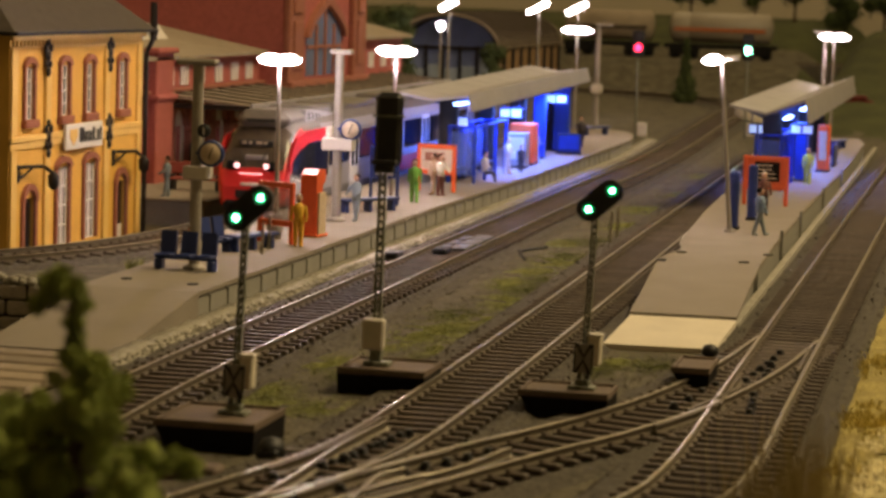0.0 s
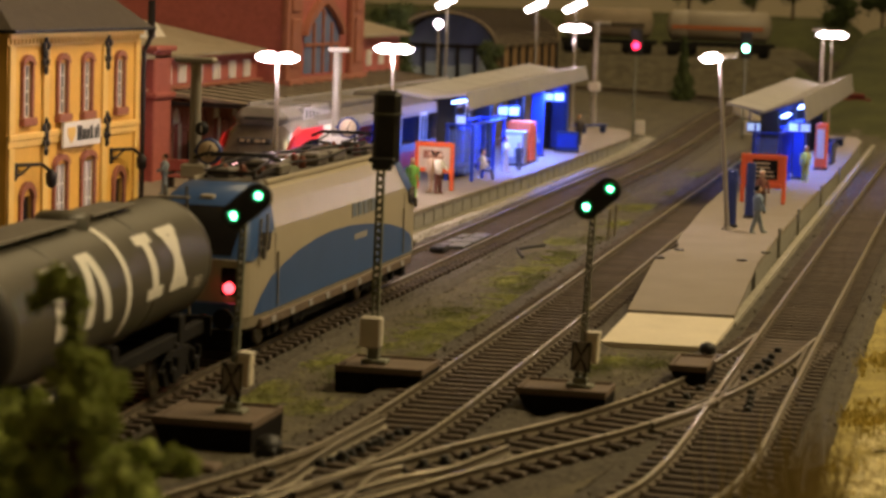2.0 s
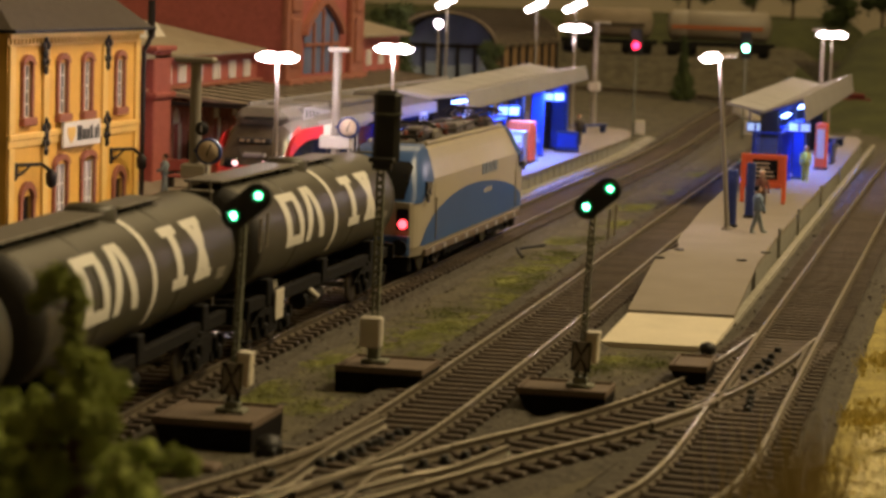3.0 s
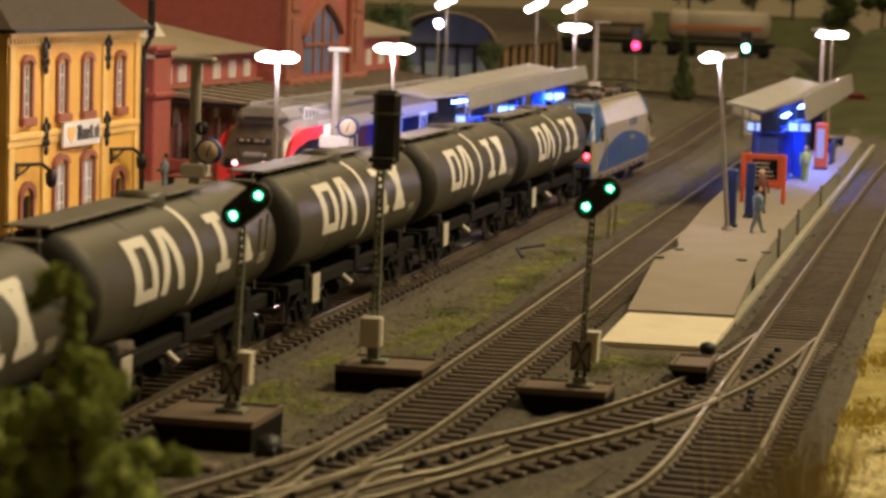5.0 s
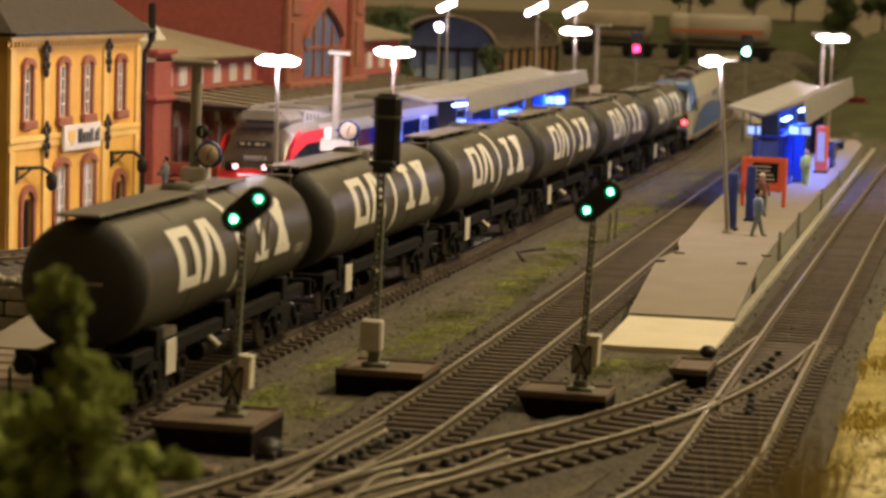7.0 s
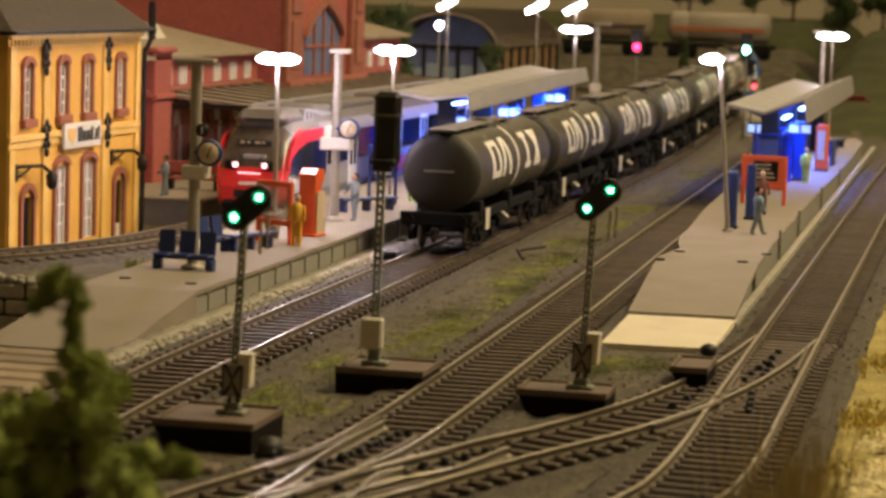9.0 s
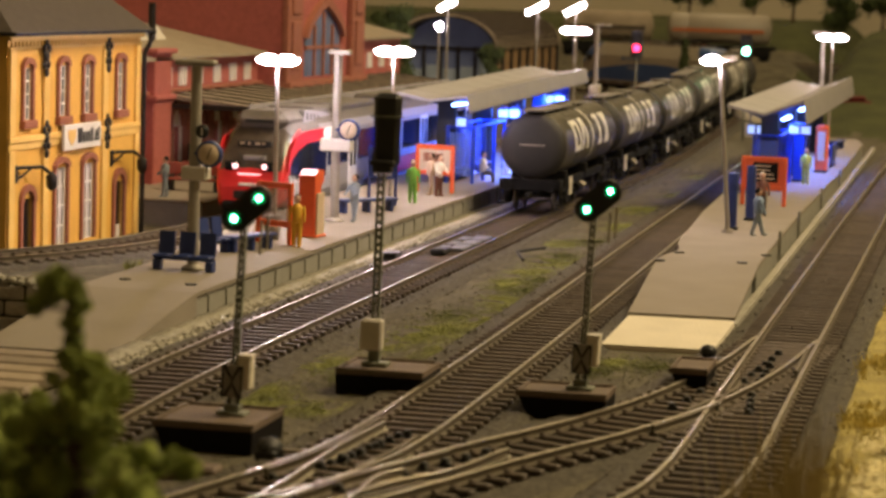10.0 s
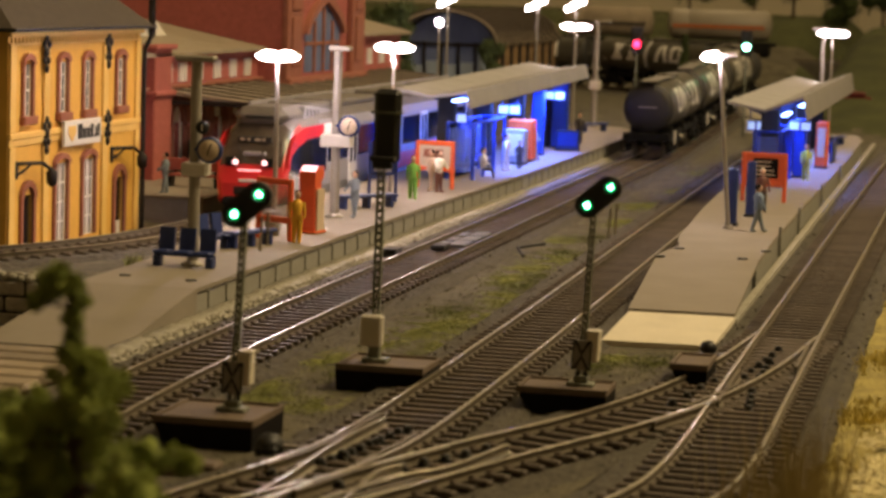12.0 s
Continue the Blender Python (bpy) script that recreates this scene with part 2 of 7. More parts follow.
    def loft(self, rings, caps=True, smooth=False, closed=True):
        n = len(rings[0])
        vs = [p for r in rings for p in r]
        last = n if closed else n - 1
        fs = [(k * n + i, k * n + (i + 1) % n, (k + 1) * n + (i + 1) % n, (k + 1) * n + i) for k in range(len(rings) - 1) for i in range(last)]
        self.add(vs, fs, smooth)
        if caps:
            self.add(rings[0], [tuple(range(n))[::-1]])
            self.add(rings[-1], [tuple(range(n))])
        return self

    def mesh(self, name, mats):
        me = bpy.data.meshes.new(name)
        me.from_pydata([(x * S, y * S, z * S) for x, y, z in self.v], [], self.f)
        for mt in (mats if isinstance(mats, (list, tuple)) else [mats]):
            me.materials.append(mt)
        me.polygons.foreach_set("use_smooth", self.s)
        me.polygons.foreach_set("material_index", self.m)
        bm = bmesh.new()
        bm.from_mesh(me)
        bmesh.ops.recalc_face_normals(bm, faces=bm.faces)
        bm.to_mesh(me)
        bm.free()
        return me


def part(name, g, material, parent=None, label="", m=None):
    ob = new(name, g.mesh(name, material))
    if parent:
        ob.parent = parent
    if m is not None:
        ob.matrix_basis = m
    return tagged(ob, label)


def thing(name, m, label, category, group="", kind=""):
    e = new(name)
    e.empty_display_size = 0.01
    e.matrix_basis = m
    return tagged(e, label, category, group, kind)


def spline(pts, step=0.5):
    """A smooth line through points, evenly stepped: positions and running length."""
    P = [Vector(q if len(q) == 3 else (*q, 0)) for q in pts]
    P = [2 * P[0] - P[1]] + P + [2 * P[-1] - P[-2]]
    raw = []
    for i in range(1, len(P) - 2):
        k = max(4, int((P[i + 1] - P[i]).length * 4))
        for j in range(k):
            t = j / k
            raw.append(0.5 * (2 * P[i] + (P[i + 1] - P[i - 1]) * t + (2 * P[i - 1] - 5 * P[i] + 4 * P[i + 1] - P[i + 2]) * t * t
                              + (3 * P[i] - P[i - 1] - 3 * P[i + 1] + P[i + 2]) * t ** 3))
    raw.append(P[-2])
    a = np.array([tuple(q) for q in raw])
    s = np.r_[0, np.cumsum(np.linalg.norm(np.diff(a, axis=0), axis=1))]
    n = int(s[-1] / step)
    q = np.linspace(0, s[-1], n + 1)
    return np.stack([np.interp(q, s, a[:, i]) for i in range(3)], 1)


def sweep(g, line, prof, off=0.0, closed=True):
    """Carries a profile of (aside, up) pairs along a line."""
    d = np.gradient(line, axis=0)
    d /= np.linalg.norm(d, axis=1)[:, None]
    side = np.stack([d[:, 1], -d[:, 0], 0 * d[:, 0]], 1)
    side /= np.linalg.norm(side, axis=1)[:, None]
    rings = [[tuple(p + s * (off + u) + np.array([0, 0, w])) for u, w in prof] for p, s in zip(line, side)]
    return g.loft(rings, caps=closed, closed=closed)


# ---- lines of the tracks ----
def rise(y):
    t = min(1, max(0, (y - 114) / 44))
    return 0.9 * t * t * (3 - 2 * t)


ARC_Y, ARC_R, XA = 158.0, 23.0, -15.96
A_PTS = [(-13, -125), (-11.5, -90), (-10.6, -50), (-10.4, -20), (-11.6, 10), (-13.1, 18), (-14.4, 27), (-15.32, 36), (-15.82, 44), (-15.96, 51)]
A_PTS += [(XA, y, rise(y)) for y in (58, 70, 82, 94, 104, 112, 120, 128, 136, 144, 152, 158)]
A_PTS += [(XA - ARC_R * (1 - math.cos(a)), ARC_Y + ARC_R * math.sin(a), 0.9) for a in (0.2, 0.45, 0.7, 0.95, 1.2, 1.45, 1.57)]
A_PTS += [(XA - ARC_R - k, ARC_Y + ARC_R, 0.9) for k in (8, 20, 40, 60, 80)]
LINE_A = spline(A_PTS)
LINE_B = spline([(-13.2, 27.5), (-11.6, 34), (-10.5, 38.5), (-10.13, 42), (-10.1, 50), (-10.22, 62), (-10.42, 75), (-10.62, 90), (-10.86, 107), (-11.2, 128), (-11.9, 150)])
LINE_C = spline([(-7.2, 28), (-5.75, 33.5), (-4.7, 37.8), (-4.42, 40), (-4.33, 43.2), (-4.35, 48), (-4.37, 60), (-4.38, 75), (-4.38, 95), (-4.2, 125), (-3.2, 150)])
LINE_D = spline([(-14.0, 27.0), (-11.2, 33.2), (-9.75, 36.3), (-8.05, 40.9), (-6.68, 44.3), (-5.58, 48.2), (-4.85, 52.6), (-4.42, 57.5)])
LINE_E = spline([(-36.5, 52), (-31.5, 58.2), (-28.3, 63), (-26.2, 67.2), (-25.2, 70.8), (-24.72, 75), (-24.5, 80), (-24.45, 95), (-24.5, 118), (-24.9, 140)])

# ---- ground ----
def ease(t):
    t = min(1, max(0, t))
    return t * t * (3 - 2 * t)


def ground_z(x, y):
    z = -0.33 + rise(y) * ease((-11.6 - x) / 2.5) * (1 - ease((-17.5 - x) / 1.0) * (1 - ease((y - 132) / 6)))
    right = ease((x + 14) / 5) * ease((y - 142) / 48) * 6.0
    back = ease((-12 - x) / 4) * ease((y - 184.5) / 6) * 2.4 + (1 - ease((x + 14) / 5)) * ease((y - 200) / 12) * 2.9
    side = ease((x + 3.0) / 5) * ease((y - 20) / 20) * 0.5
    ex = float(np.interp(y, LINE_E[:, 1], LINE_E[:, 0]))
    z -= 0.65 * ease((ex - 1.5 - x) / 0.9) * ease((y - 50) / 8) * (1 - ease((y - 132) / 10))
    hump = 0.05 * noise.noise((x * 0.5, y * 0.5, 0)) + 0.02 * noise.noise((x * 2, y * 2, 3))
    return z + right + back + side + hump * (0.5 if y < 140 else 2.5)


def make_ground():
    xs = np.r_[np.arange(-150, -34, 6), np.arange(-34, -4.4, 0.6), np.arange(-4.4, -1.6, 0.14), np.arange(-1.6, 4, 0.6), np.arange(4, 61, 6)]
    ys = np.r_[np.arange(-138, 26, 6), np.arange(26, 130, 0.7), np.arange(130, 275, 2.0)]
    g = G()
    vs = [(x, y, ground_z(x, y)) for y in ys for x in xs]
    n = len(xs)
    fs, k = [], []
    for j in range(len(ys) - 1):
        for i in range(n - 1):
            fs.append((j * n + i, j * n + i + 1, (j + 1) * n + i + 1, (j + 1) * n + i))
            cx, cy = xs[i], ys[j]
            wob = 1.2 * noise.noise((cx * 0.3, cy * 0.15, 9))
            far = cy > 146 + 3 * wob and cx > -15 + wob or cy > 203
            near = cx > -3.1 + 0.3 * wob + 1.1 * noise.noise((cx * 1.7, cy * 1.1, 4)) and cy > 30
            k.append(1 if far else 2 if near else 0)
    g.add(vs, fs, True)
    g.m = k
    return tagged(part("ground", g, [M["earth"], M["hill"], M["grass"]], label="brown scatter ground of the layout with grassy edge and hill"), category="ground", kind="structure")


make_ground()

# the room that closes the place
g = G().box(-150, 61, 262, 266, -70, 120)
tagged(part("wall_north", g, M["wallpaint"], label="plain warm beige room wall behind the layout"), category="wall", kind="structure")
g = G().box(-154, -150, -140, 266, -70, 120)
tagged(part("wall_west", g, M["wallpaint"], label="plain warm beige room wall"), category="wall", kind="structure")
g = G().box(150, 154, -140, 266, -70, 120)
tagged(part("wall_east", g, M["wallpaint"], label="plain warm beige room wall"), category="wall", kind="structure")
g = G().box(-154, 154, -144, -140, -70, 120)
tagged(part("wall_south", g, M["wallpaint"], label="plain warm beige room wall"), category="wall", kind="structure")
g = G().box(-154, 154, -144, 266, 120, 124)
tagged(part("ceiling", g, M["wallpaint"], label="plain pale room ceiling"), category="ceiling", kind="structure")
g = G().box(-154, 154, -144, 266, -74, -70)
tagged(part("floor", g, M["plank"], label="plain brown room floor"), category="floor", kind="structure")

# ---- tracks ----
RAIL = [(-0.09, -0.17), (0.09, -0.17), (0.09, -0.145), (0.022, -0.125), (0.022, -0.05), (0.043, -0.035), (0.043, -0.006), (0.034, 0.0),
        (-0.034, 0.0), (-0.043, -0.006), (-0.043, -0.035), (-0.022, -0.05), (-0.022, -0.125), (-0.09, -0.145)]
BED = [(-2.15, -0.5), (-1.6, -0.21), (-1.25, -0.2), (-1.1, -0.262), (1.1, -0.262), (1.25, -0.2), (1.6, -0.21), (2.15, -0.5)]
SLEEPER = G().box(-1.18, 1.18, -0.09, 0.09, -0.26, -0.135, 0.025).mesh("sleeper", M["sleeper"])


def frames_of(line, gap):
    d = np.gradient(line, axis=0)
    s = np.r_[0, np.cumsum(np.linalg.norm(np.diff(line, axis=0), axis=1))]
    out = []
    for q in np.arange(gap / 2, s[-1], gap):
        p = [np.interp(q, s, line[:, i]) for i in range(3)]
        t = [np.interp(q, s, d[:, i]) for i in range(3)]
        out.append((*p, math.degrees(math.atan2(t[1], t[0])) - 90))
    return out


def make_track(name, line, label, near, drop=0.0, gap=0.56, bed_profile=BED):
    root = thing(name, at(0, 0, drop), label, "railway track", kind="structure")
    bed = G()
    sweep(bed, line, bed_profile)
    part("ballast_bed", bed, M["ballast"], root)
    for sgn in (-1, 1):
        g = G()
        sweep(g, line, RAIL, sgn * 0.703)
        for i, f in enumerate(g.f):
            g.m[i] = 1
        n = len(RAIL)
        for k in range(len(line) - 1):
            for i in (6, 7, 8):
                g.m[k * n + i] = 0
        part("rail", g, [M["rail"], M["railside"]], root)
    rest, clips = G(), G()
    for x, y, z, rz in frames_of(line, gap):
        if not near[0] < y < near[1] + 60:
            continue
        if y < near[1]:
            ob = new("sleeper", SLEEPER)
            ob.parent = root
            ob.matrix_basis = at(x, y, z, rz=rz + random.uniform(-0.6, 0.6))
            m = pose(x, y, z, 0, 0, rz)
            for a in (-0.703, 0.703):
                for e in (-0.1, 0.1):
                    clips.box(a + e - 0.045, a + e + 0.045, -0.05, 0.05, -0.14, -0.105, m=m)
        else:
            rest.box(-1.18, 1.18, -0.125, 0.125, -0.24, -0.135, m=pose(x, y, z, 0, 0, rz))
    if clips.v:
        tagged(part("rail_fastening", clips, M["sleeper"], root), kind="stuff")
    if rest.v:
        tagged(part("far_sleeper", rest, M["sleeper"], root), kind="stuff")
    return root


make_track("track_through", LINE_A, "brown-sleepered main track with shiny worn rails in ballast", (30, 128))
make_track("track_middle", LINE_B, "brown-sleepered middle track with worn rails in ballast", (30, 128), -0.004)
make_track("track_outer", LINE_C, "outer track with worn rails bending at a turnout", (30, 128), -0.008)
make_track("track_crossover", LINE_D, "turnout crossover track with long brown sleepers", (30, 60), -0.014)
make_track("track_rear", LINE_E, "rear track curving in front of the yellow house", (50, 110), -0.004, bed_profile=[(-2.3, -1.1), (-1.55, -0.2), (-1.25, -0.19), (1.25, -0.19), (1.55, -0.2), (2.15, -0.5)])

# check rails, blades and point parts of the two turnouts
turnout = thing("turnout_fittings", at(0, 0, 0), "bright check rails and black point fittings of the turnouts", "turnout", kind="structure")
for line, off, a, b in ((LINE_C, -0.56, 47.2, 51.5), (LINE_C, 0.56, 52, 55.8), (LINE_D, 0.56, 46.3, 49.5), (LINE_D, 0.84, 44.6, 47.6),
                        (LINE_B, 0.55, 38.5, 42.0), (LINE_B, -0.55, 37.5, 43.5), (LINE_D, -0.56, 36.5, 40.5), (LINE_D, 0.55, 35, 38.5), (LINE_B, 0.85, 36, 39)):
    seg = np.array([q for q in line if a < q[1] < b])
    g = G()
    sweep(g, seg + np.array([0, 0, 0.004]), RAIL, off)
    part("check_rail", g, M["railside"], turnout)
for pts in (((-10.73, 35.7), (-10.65, 37.6), (-10.66, 40.0), (-10.48, 42.9)), ((-10.42, 35.2), (-10.12, 37.0), (-9.8, 38.5), (-9.75, 39.3)),
            ((-9.34, 35.6), (-9.36, 36.9), (-9.39, 38.1), (-9.13, 38.7)), ((-9.7, 35.5), (-9.01, 37.7), (-8.36, 39.0), (-7.85, 41.2))):
    g = G()
    sweep(g, np.array(spline([(x, y, 0.003) for x, y in pts], 0.3)), RAIL, 0.0)
    part("blade_rail", g, M["rail"], turnout)
chair = G().box(-0.06, 0.06, -0.08, 0.08, -0.2, -0.04, 0.02).box(-0.1, 0.1, -0.05, 0.05, -0.2, -0.11, 0.02).mesh("slide_chair", M["black"])
for (xa, ya), (xb, yb), n in (((-10.56, 38.9), (-9.95, 42.5), 10), ((-10.36, 39.7), (-10.05, 41.6), 4), ((-9.2, 39.0), (-8.23, 41.2), 5), ((-11.05, 37.7), (-10.22, 37.4), 2), ((-9.79, 37.2), (-9.22, 36.8), 2),
                              ((-5.79, 47.25), (-5.32, 50.4), 4), ((-4.78, 51.2), (-4.44, 55.5), 6), ((-4.45, 51.1), (-4.46, 53.5), 4), ((-4.44, 49.4), (-4.3, 47.2), 4)):
    for k in range(n):
        f = k / (n - 1)
        ob = new("slide_chair", chair)
        ob.parent = turnout
        ob.matrix_basis = at(xa + (xb - xa) * f, ya + (yb - ya) * f, random.uniform(-0.02, 0.02), rz=random.uniform(-20, 20))

# ---- platforms ----
PLAT = 0.5


def outline_slab(g, pts, z0, z1):
    return g.prism(pts, "z", z0, z1)


def make_platform_one():
    root = thing("platform_one", at(0, 0, 0), "beige paved island platform with ribbed grey side wall and ramp", "platform", kind="structure")
    end = [(-17.95 - 2.6 * (1 - math.cos(a)), 122 + 11 * math.sin(a)) for a in np.linspace(0, 1.25, 8)]
    edge = [(-18.17, 55.3), (-18.25, 70), (-18.2, 83), (-17.95, 97)]
    top = edge + end + [(-22.5, 134), (-22.6, 82), (-22.3, 72), (-21.75, 65), (-21.25, 61), (-21.2, 55.3)]
    part("paving", outline_slab(G(), top, 0.4, PLAT), M["platform"], root)
    inner = [(x + (-0.07 if x > -19.5 else 0.07), y) for x, y in top]
    part("side_wall", outline_slab(G(), inner, -0.6, 0.4), M["platwall"], root)
    ramp = G().add([(-21.4, 49.95, -0.24), (-18.2, 49.95, -0.24), (-18.17, 55.3, PLAT), (-21.2, 55.3, PLAT), (-21.4, 49.95, -0.5), (-18.2, 49.95, -0.5), (-18.17, 55.3, -0.6), (-21.2, 55.3, -0.6)],
                   [(0, 1, 2, 3), (0, 1, 5, 4), (1, 2, 6, 5), (3, 0, 4, 7), (4, 5, 6, 7)])
    part("ramp", ramp, M["platform"], root)
    rib = G().box(-0.02, 0.045, -0.045, 0.045, -0.35, 0.3, 0.012).box(-0.02, 0.035, -0.2, 0.2, 0.3, 0.37, 0.012).mesh("rib", M["platwall"])
    for k in range(47):
        y = 50.6 + k * 1.45
        if y > 121:
            break
        top_z = PLAT if y > 55.3 else -0.24 + 0.74 * (y - 49.95) / 5.35
        ob = new("rib", rib)
        ob.parent = root
        ob.matrix_basis = at(float(np.interp(y, [q[1] for q in edge], [q[0] for q in edge])) - 0.07, y, top_z - PLAT + 0.02)
    part("ramp_joint", G().box(-21.4, -18.2, 49.78, 49.94, -0.42, -0.27), M["gap"], root)
    for x, y in ((-18.75, 56.6), (-20.55, 56.9)):
        part("socket_cover", G().cyl((0, 0, 0), (0, 0, 0.03), 0.14, n=14), M["black"], root, m=at(x, y, PLAT))
    return root


make_platform_one()

g = G()
rings = []
for k in range(420):
    y = 47.5 + k * 0.2
    w, u = 0.06 * noise.noise((0, y * 2.3, 1)), 0.07 * noise.noise((4, y * 1.7, 2))
    rings.append([(-18.24, y, -0.6 + rise(y)), (-18.22, y, -0.1 + u + rise(y)), (-17.85 + w, y, -0.13 + u + rise(y)), (-17.45 + w, y, -0.24 + u + rise(y)), (-17.2 + w, y, -0.45 + rise(y))])
g.loft(rings, smooth=True)
for k in range(5200):
    y = 47.5 + k * 0.016
    x = -17.7 + random.gauss(0, 0.17)
    r = random.uniform(0.025, 0.062)
    g.ball((x, y, -0.19 + random.uniform(-0.03, 0.04) - 0.5 * max(0, x + 17.6) + rise(y)), r, 5, (1, 1.2, 0.8))
tagged(part("edging_gravel", g, M["kerbstone"], label="pale rough edging stones along the platform wall"), category="gravel", kind="stuff")


def make_platform_two():
    root = thing("platform_two", at(0, 0, 0), "narrow beige paved island platform with loose ramp slabs", "platform", kind="structure")
    top = [(-6.13, 68.4), (-6.26, 75), (-6.35, 88), (-6.35, 110), (-6.55, 130), (-7.1, 134.5), (-9.9, 135), (-10.0, 100), (-9.6, 85), (-9.05, 73.5), (-8.75, 71.6), (-8.75, 71.2), (-9.0, 68.7)]
    part("paving", outline_slab(G(), top, 0.4, PLAT), M["platform"], root)
    part("side_wall", outline_slab(G(), [(x + (-0.06 if x > -7.5 else 0.06), y) for x, y in top], -0.6, 0.4), M["platwall"], root)

    def slab(name, a, b, material, th):
        (xl0, xr0, y0, z0), (xl1, xr1, y1, z1) = a, b
        g = G().add([(xl0, y0, z0), (xr0, y0 + 0.15, z0), (xr1, y1 + 0.1, z1), (xl1, y1, z1), (xl0, y0, z0 - th), (xr0, y0 + 0.15, z0 - th), (xr1, y1 + 0.1, z1 - th), (xl1, y1, z1 - th)],
                    [(0, 1, 2, 3), (0, 1, 5, 4), (1, 2, 6, 5), (2, 3, 7, 6), (3, 0, 4, 7), (4, 5, 6, 7)])
        part(name, g, material, root)
    slab("ramp_slab", (-8.45, -5.85, 59.35, 0.12), (-9.0, -6.15, 68.6, PLAT + 0.01), M["platform"], 0.1)
    slab("ramp_slab", (-8.55, -5.98, 55.85, -0.2), (-8.42, -5.83, 59.3, 0.06), M["cream"], 0.14)
    part("ramp_core", G().add([(-8.35, 59.4, 0.0), (-6.0, 59.5, 0.0), (-6.3, 68.5, 0.38), (-8.9, 68.4, 0.38), (-8.35, 59.4, -0.5), (-6.0, 59.5, -0.5), (-6.3, 68.5, -0.5), (-8.9, 68.4, -0.5)],
                              [(0, 1, 2, 3), (0, 1, 5, 4), (1, 2, 6, 5), (2, 3, 7, 6), (3, 0, 4, 7)]), M["platwall"], root)
    for x, y in ((-8.85, 68.0), (-6.6, 68.5), (-8.6, 70.4), (-6.15, 70.9)):
        part("socket_cover", G().cyl((0, 0, 0), (0, 0, 0.035), 0.15, n=14), M["black"], root, m=at(x, y, PLAT))
    part("kerb", G().add([(-6.05, 60, -0.3), (-5.85, 60, -0.3), (-6.1, 135, -0.12), (-6.3, 135, -0.12), (-6.05, 60, -0.1), (-5.85, 60, -0.1), (-6.1, 135, 0.08), (-6.3, 135, 0.08)],
                         [(4, 5, 6, 7), (0, 1, 5, 4), (1, 2, 6, 5), (2, 3, 7, 6), (3, 0, 4, 7)]), M["kerbstone"], root)
    for y in (84, 76.5, 95, 106):
        part("side_post", G().box(-0.05, 0.05, -0.06, 0.06, -0.2, 0.72, 0.015), M["platwall"], root, m=at(-6.24, y, 0))
    return root


make_platform_two()

# ---- equipment boxes and signals ----


def make_box(x0, x1, y0, y1, label, zt=0.2, cut=0.34):
    root = thing("equipment_box", at((x0 + x1) / 2, (y0 + y1) / 2, 0), label, "equipment box", "trackside boxes")
    w, d = (x1 - x0) / 2, (y1 - y0) / 2
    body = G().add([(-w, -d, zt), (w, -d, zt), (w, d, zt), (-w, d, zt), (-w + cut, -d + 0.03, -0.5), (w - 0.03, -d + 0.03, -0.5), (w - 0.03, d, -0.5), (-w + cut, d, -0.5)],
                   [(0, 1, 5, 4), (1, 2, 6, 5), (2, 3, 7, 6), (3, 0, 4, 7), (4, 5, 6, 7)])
    # shade is in the body colour; lid and rims carry the lit brown
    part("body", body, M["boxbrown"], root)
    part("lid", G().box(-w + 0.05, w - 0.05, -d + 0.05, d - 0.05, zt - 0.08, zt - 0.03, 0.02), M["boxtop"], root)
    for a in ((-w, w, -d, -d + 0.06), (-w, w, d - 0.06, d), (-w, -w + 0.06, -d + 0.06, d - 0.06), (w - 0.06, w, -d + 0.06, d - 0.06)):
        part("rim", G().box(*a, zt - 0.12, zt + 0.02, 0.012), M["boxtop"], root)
    return root


make_box(-14.05, -12.2, 40.35, 42.3, "dark brown plastic equipment box carrying a signal")
make_box(-12.6, -10.8, 47.3, 48.95, "dark brown plastic equipment box carrying a tall signal", cut=0.02)
make_box(-8.68, -6.92, 46.1, 47.4, "dark brown plastic equipment box beside the crossover")
make_box(-6.25, -5.45, 50.2, 51.9, "small dark brown trackside box with open lid")
root = thing("point_lever", at(-5.93, 54.6, -0.36), "black point lever lantern beside the small box", "point lever")
part("lantern", G().ball((0, 0, 0.32), 0.2, 10, (1, 1, 0.8)), M["black"], root)
part("base", G().box(-0.2, 0.35, -0.15, 0.15, 0, 0.2, 0.03), M["black"], root)
root = thing("point_motor", at(-11.75, 39.9, -0.3), "black point motor with a rod beside the signal box", "point motor")
part("housing", G().ball((0, 0, 0.2), 0.26, 10, (1, 1.2, 0.9)).box(-0.2, 0.2, -0.3, 0.3, 0, 0.25, 0.05), M["black"], root)
part("rod", G().cyl((0.2, 0, 0.22), (1.1, -0.1, 0.2), 0.04), M["metalpole"], root)


def cross_board(root, z):
    b = G().box(-0.19, 0.19, -0.15, -0.12, z, z + 0.58, 0.01)
    board = part("marker_board", b, M["boardgrey"], root, "pale grey board with a black cross pattern")
    fr = G()
    for a in (-0.19, 0.16):
        fr.box(a, a + 0.03, -0.17, -0.15, z, z + 0.58)
    part("board_frame", fr, M["black"], board)
    for k, (za, zb) in enumerate(((z + 0.58, z + 0.3), (z, z + 0.28))):
        for sx in (-1, 1):
            m = Matrix.Translation((0, -0.165, 0))
            g = G().prism([(sx * 0.18, za), (sx * 0.105, za), (0.0, zb + (0.05 if k == 0 else -0.05)), (0.0, zb - (0.015 if k == 0 else -0.015))], "y", -0.01, 0.012, m)
            part("cross_arm", g, M["black"], board)


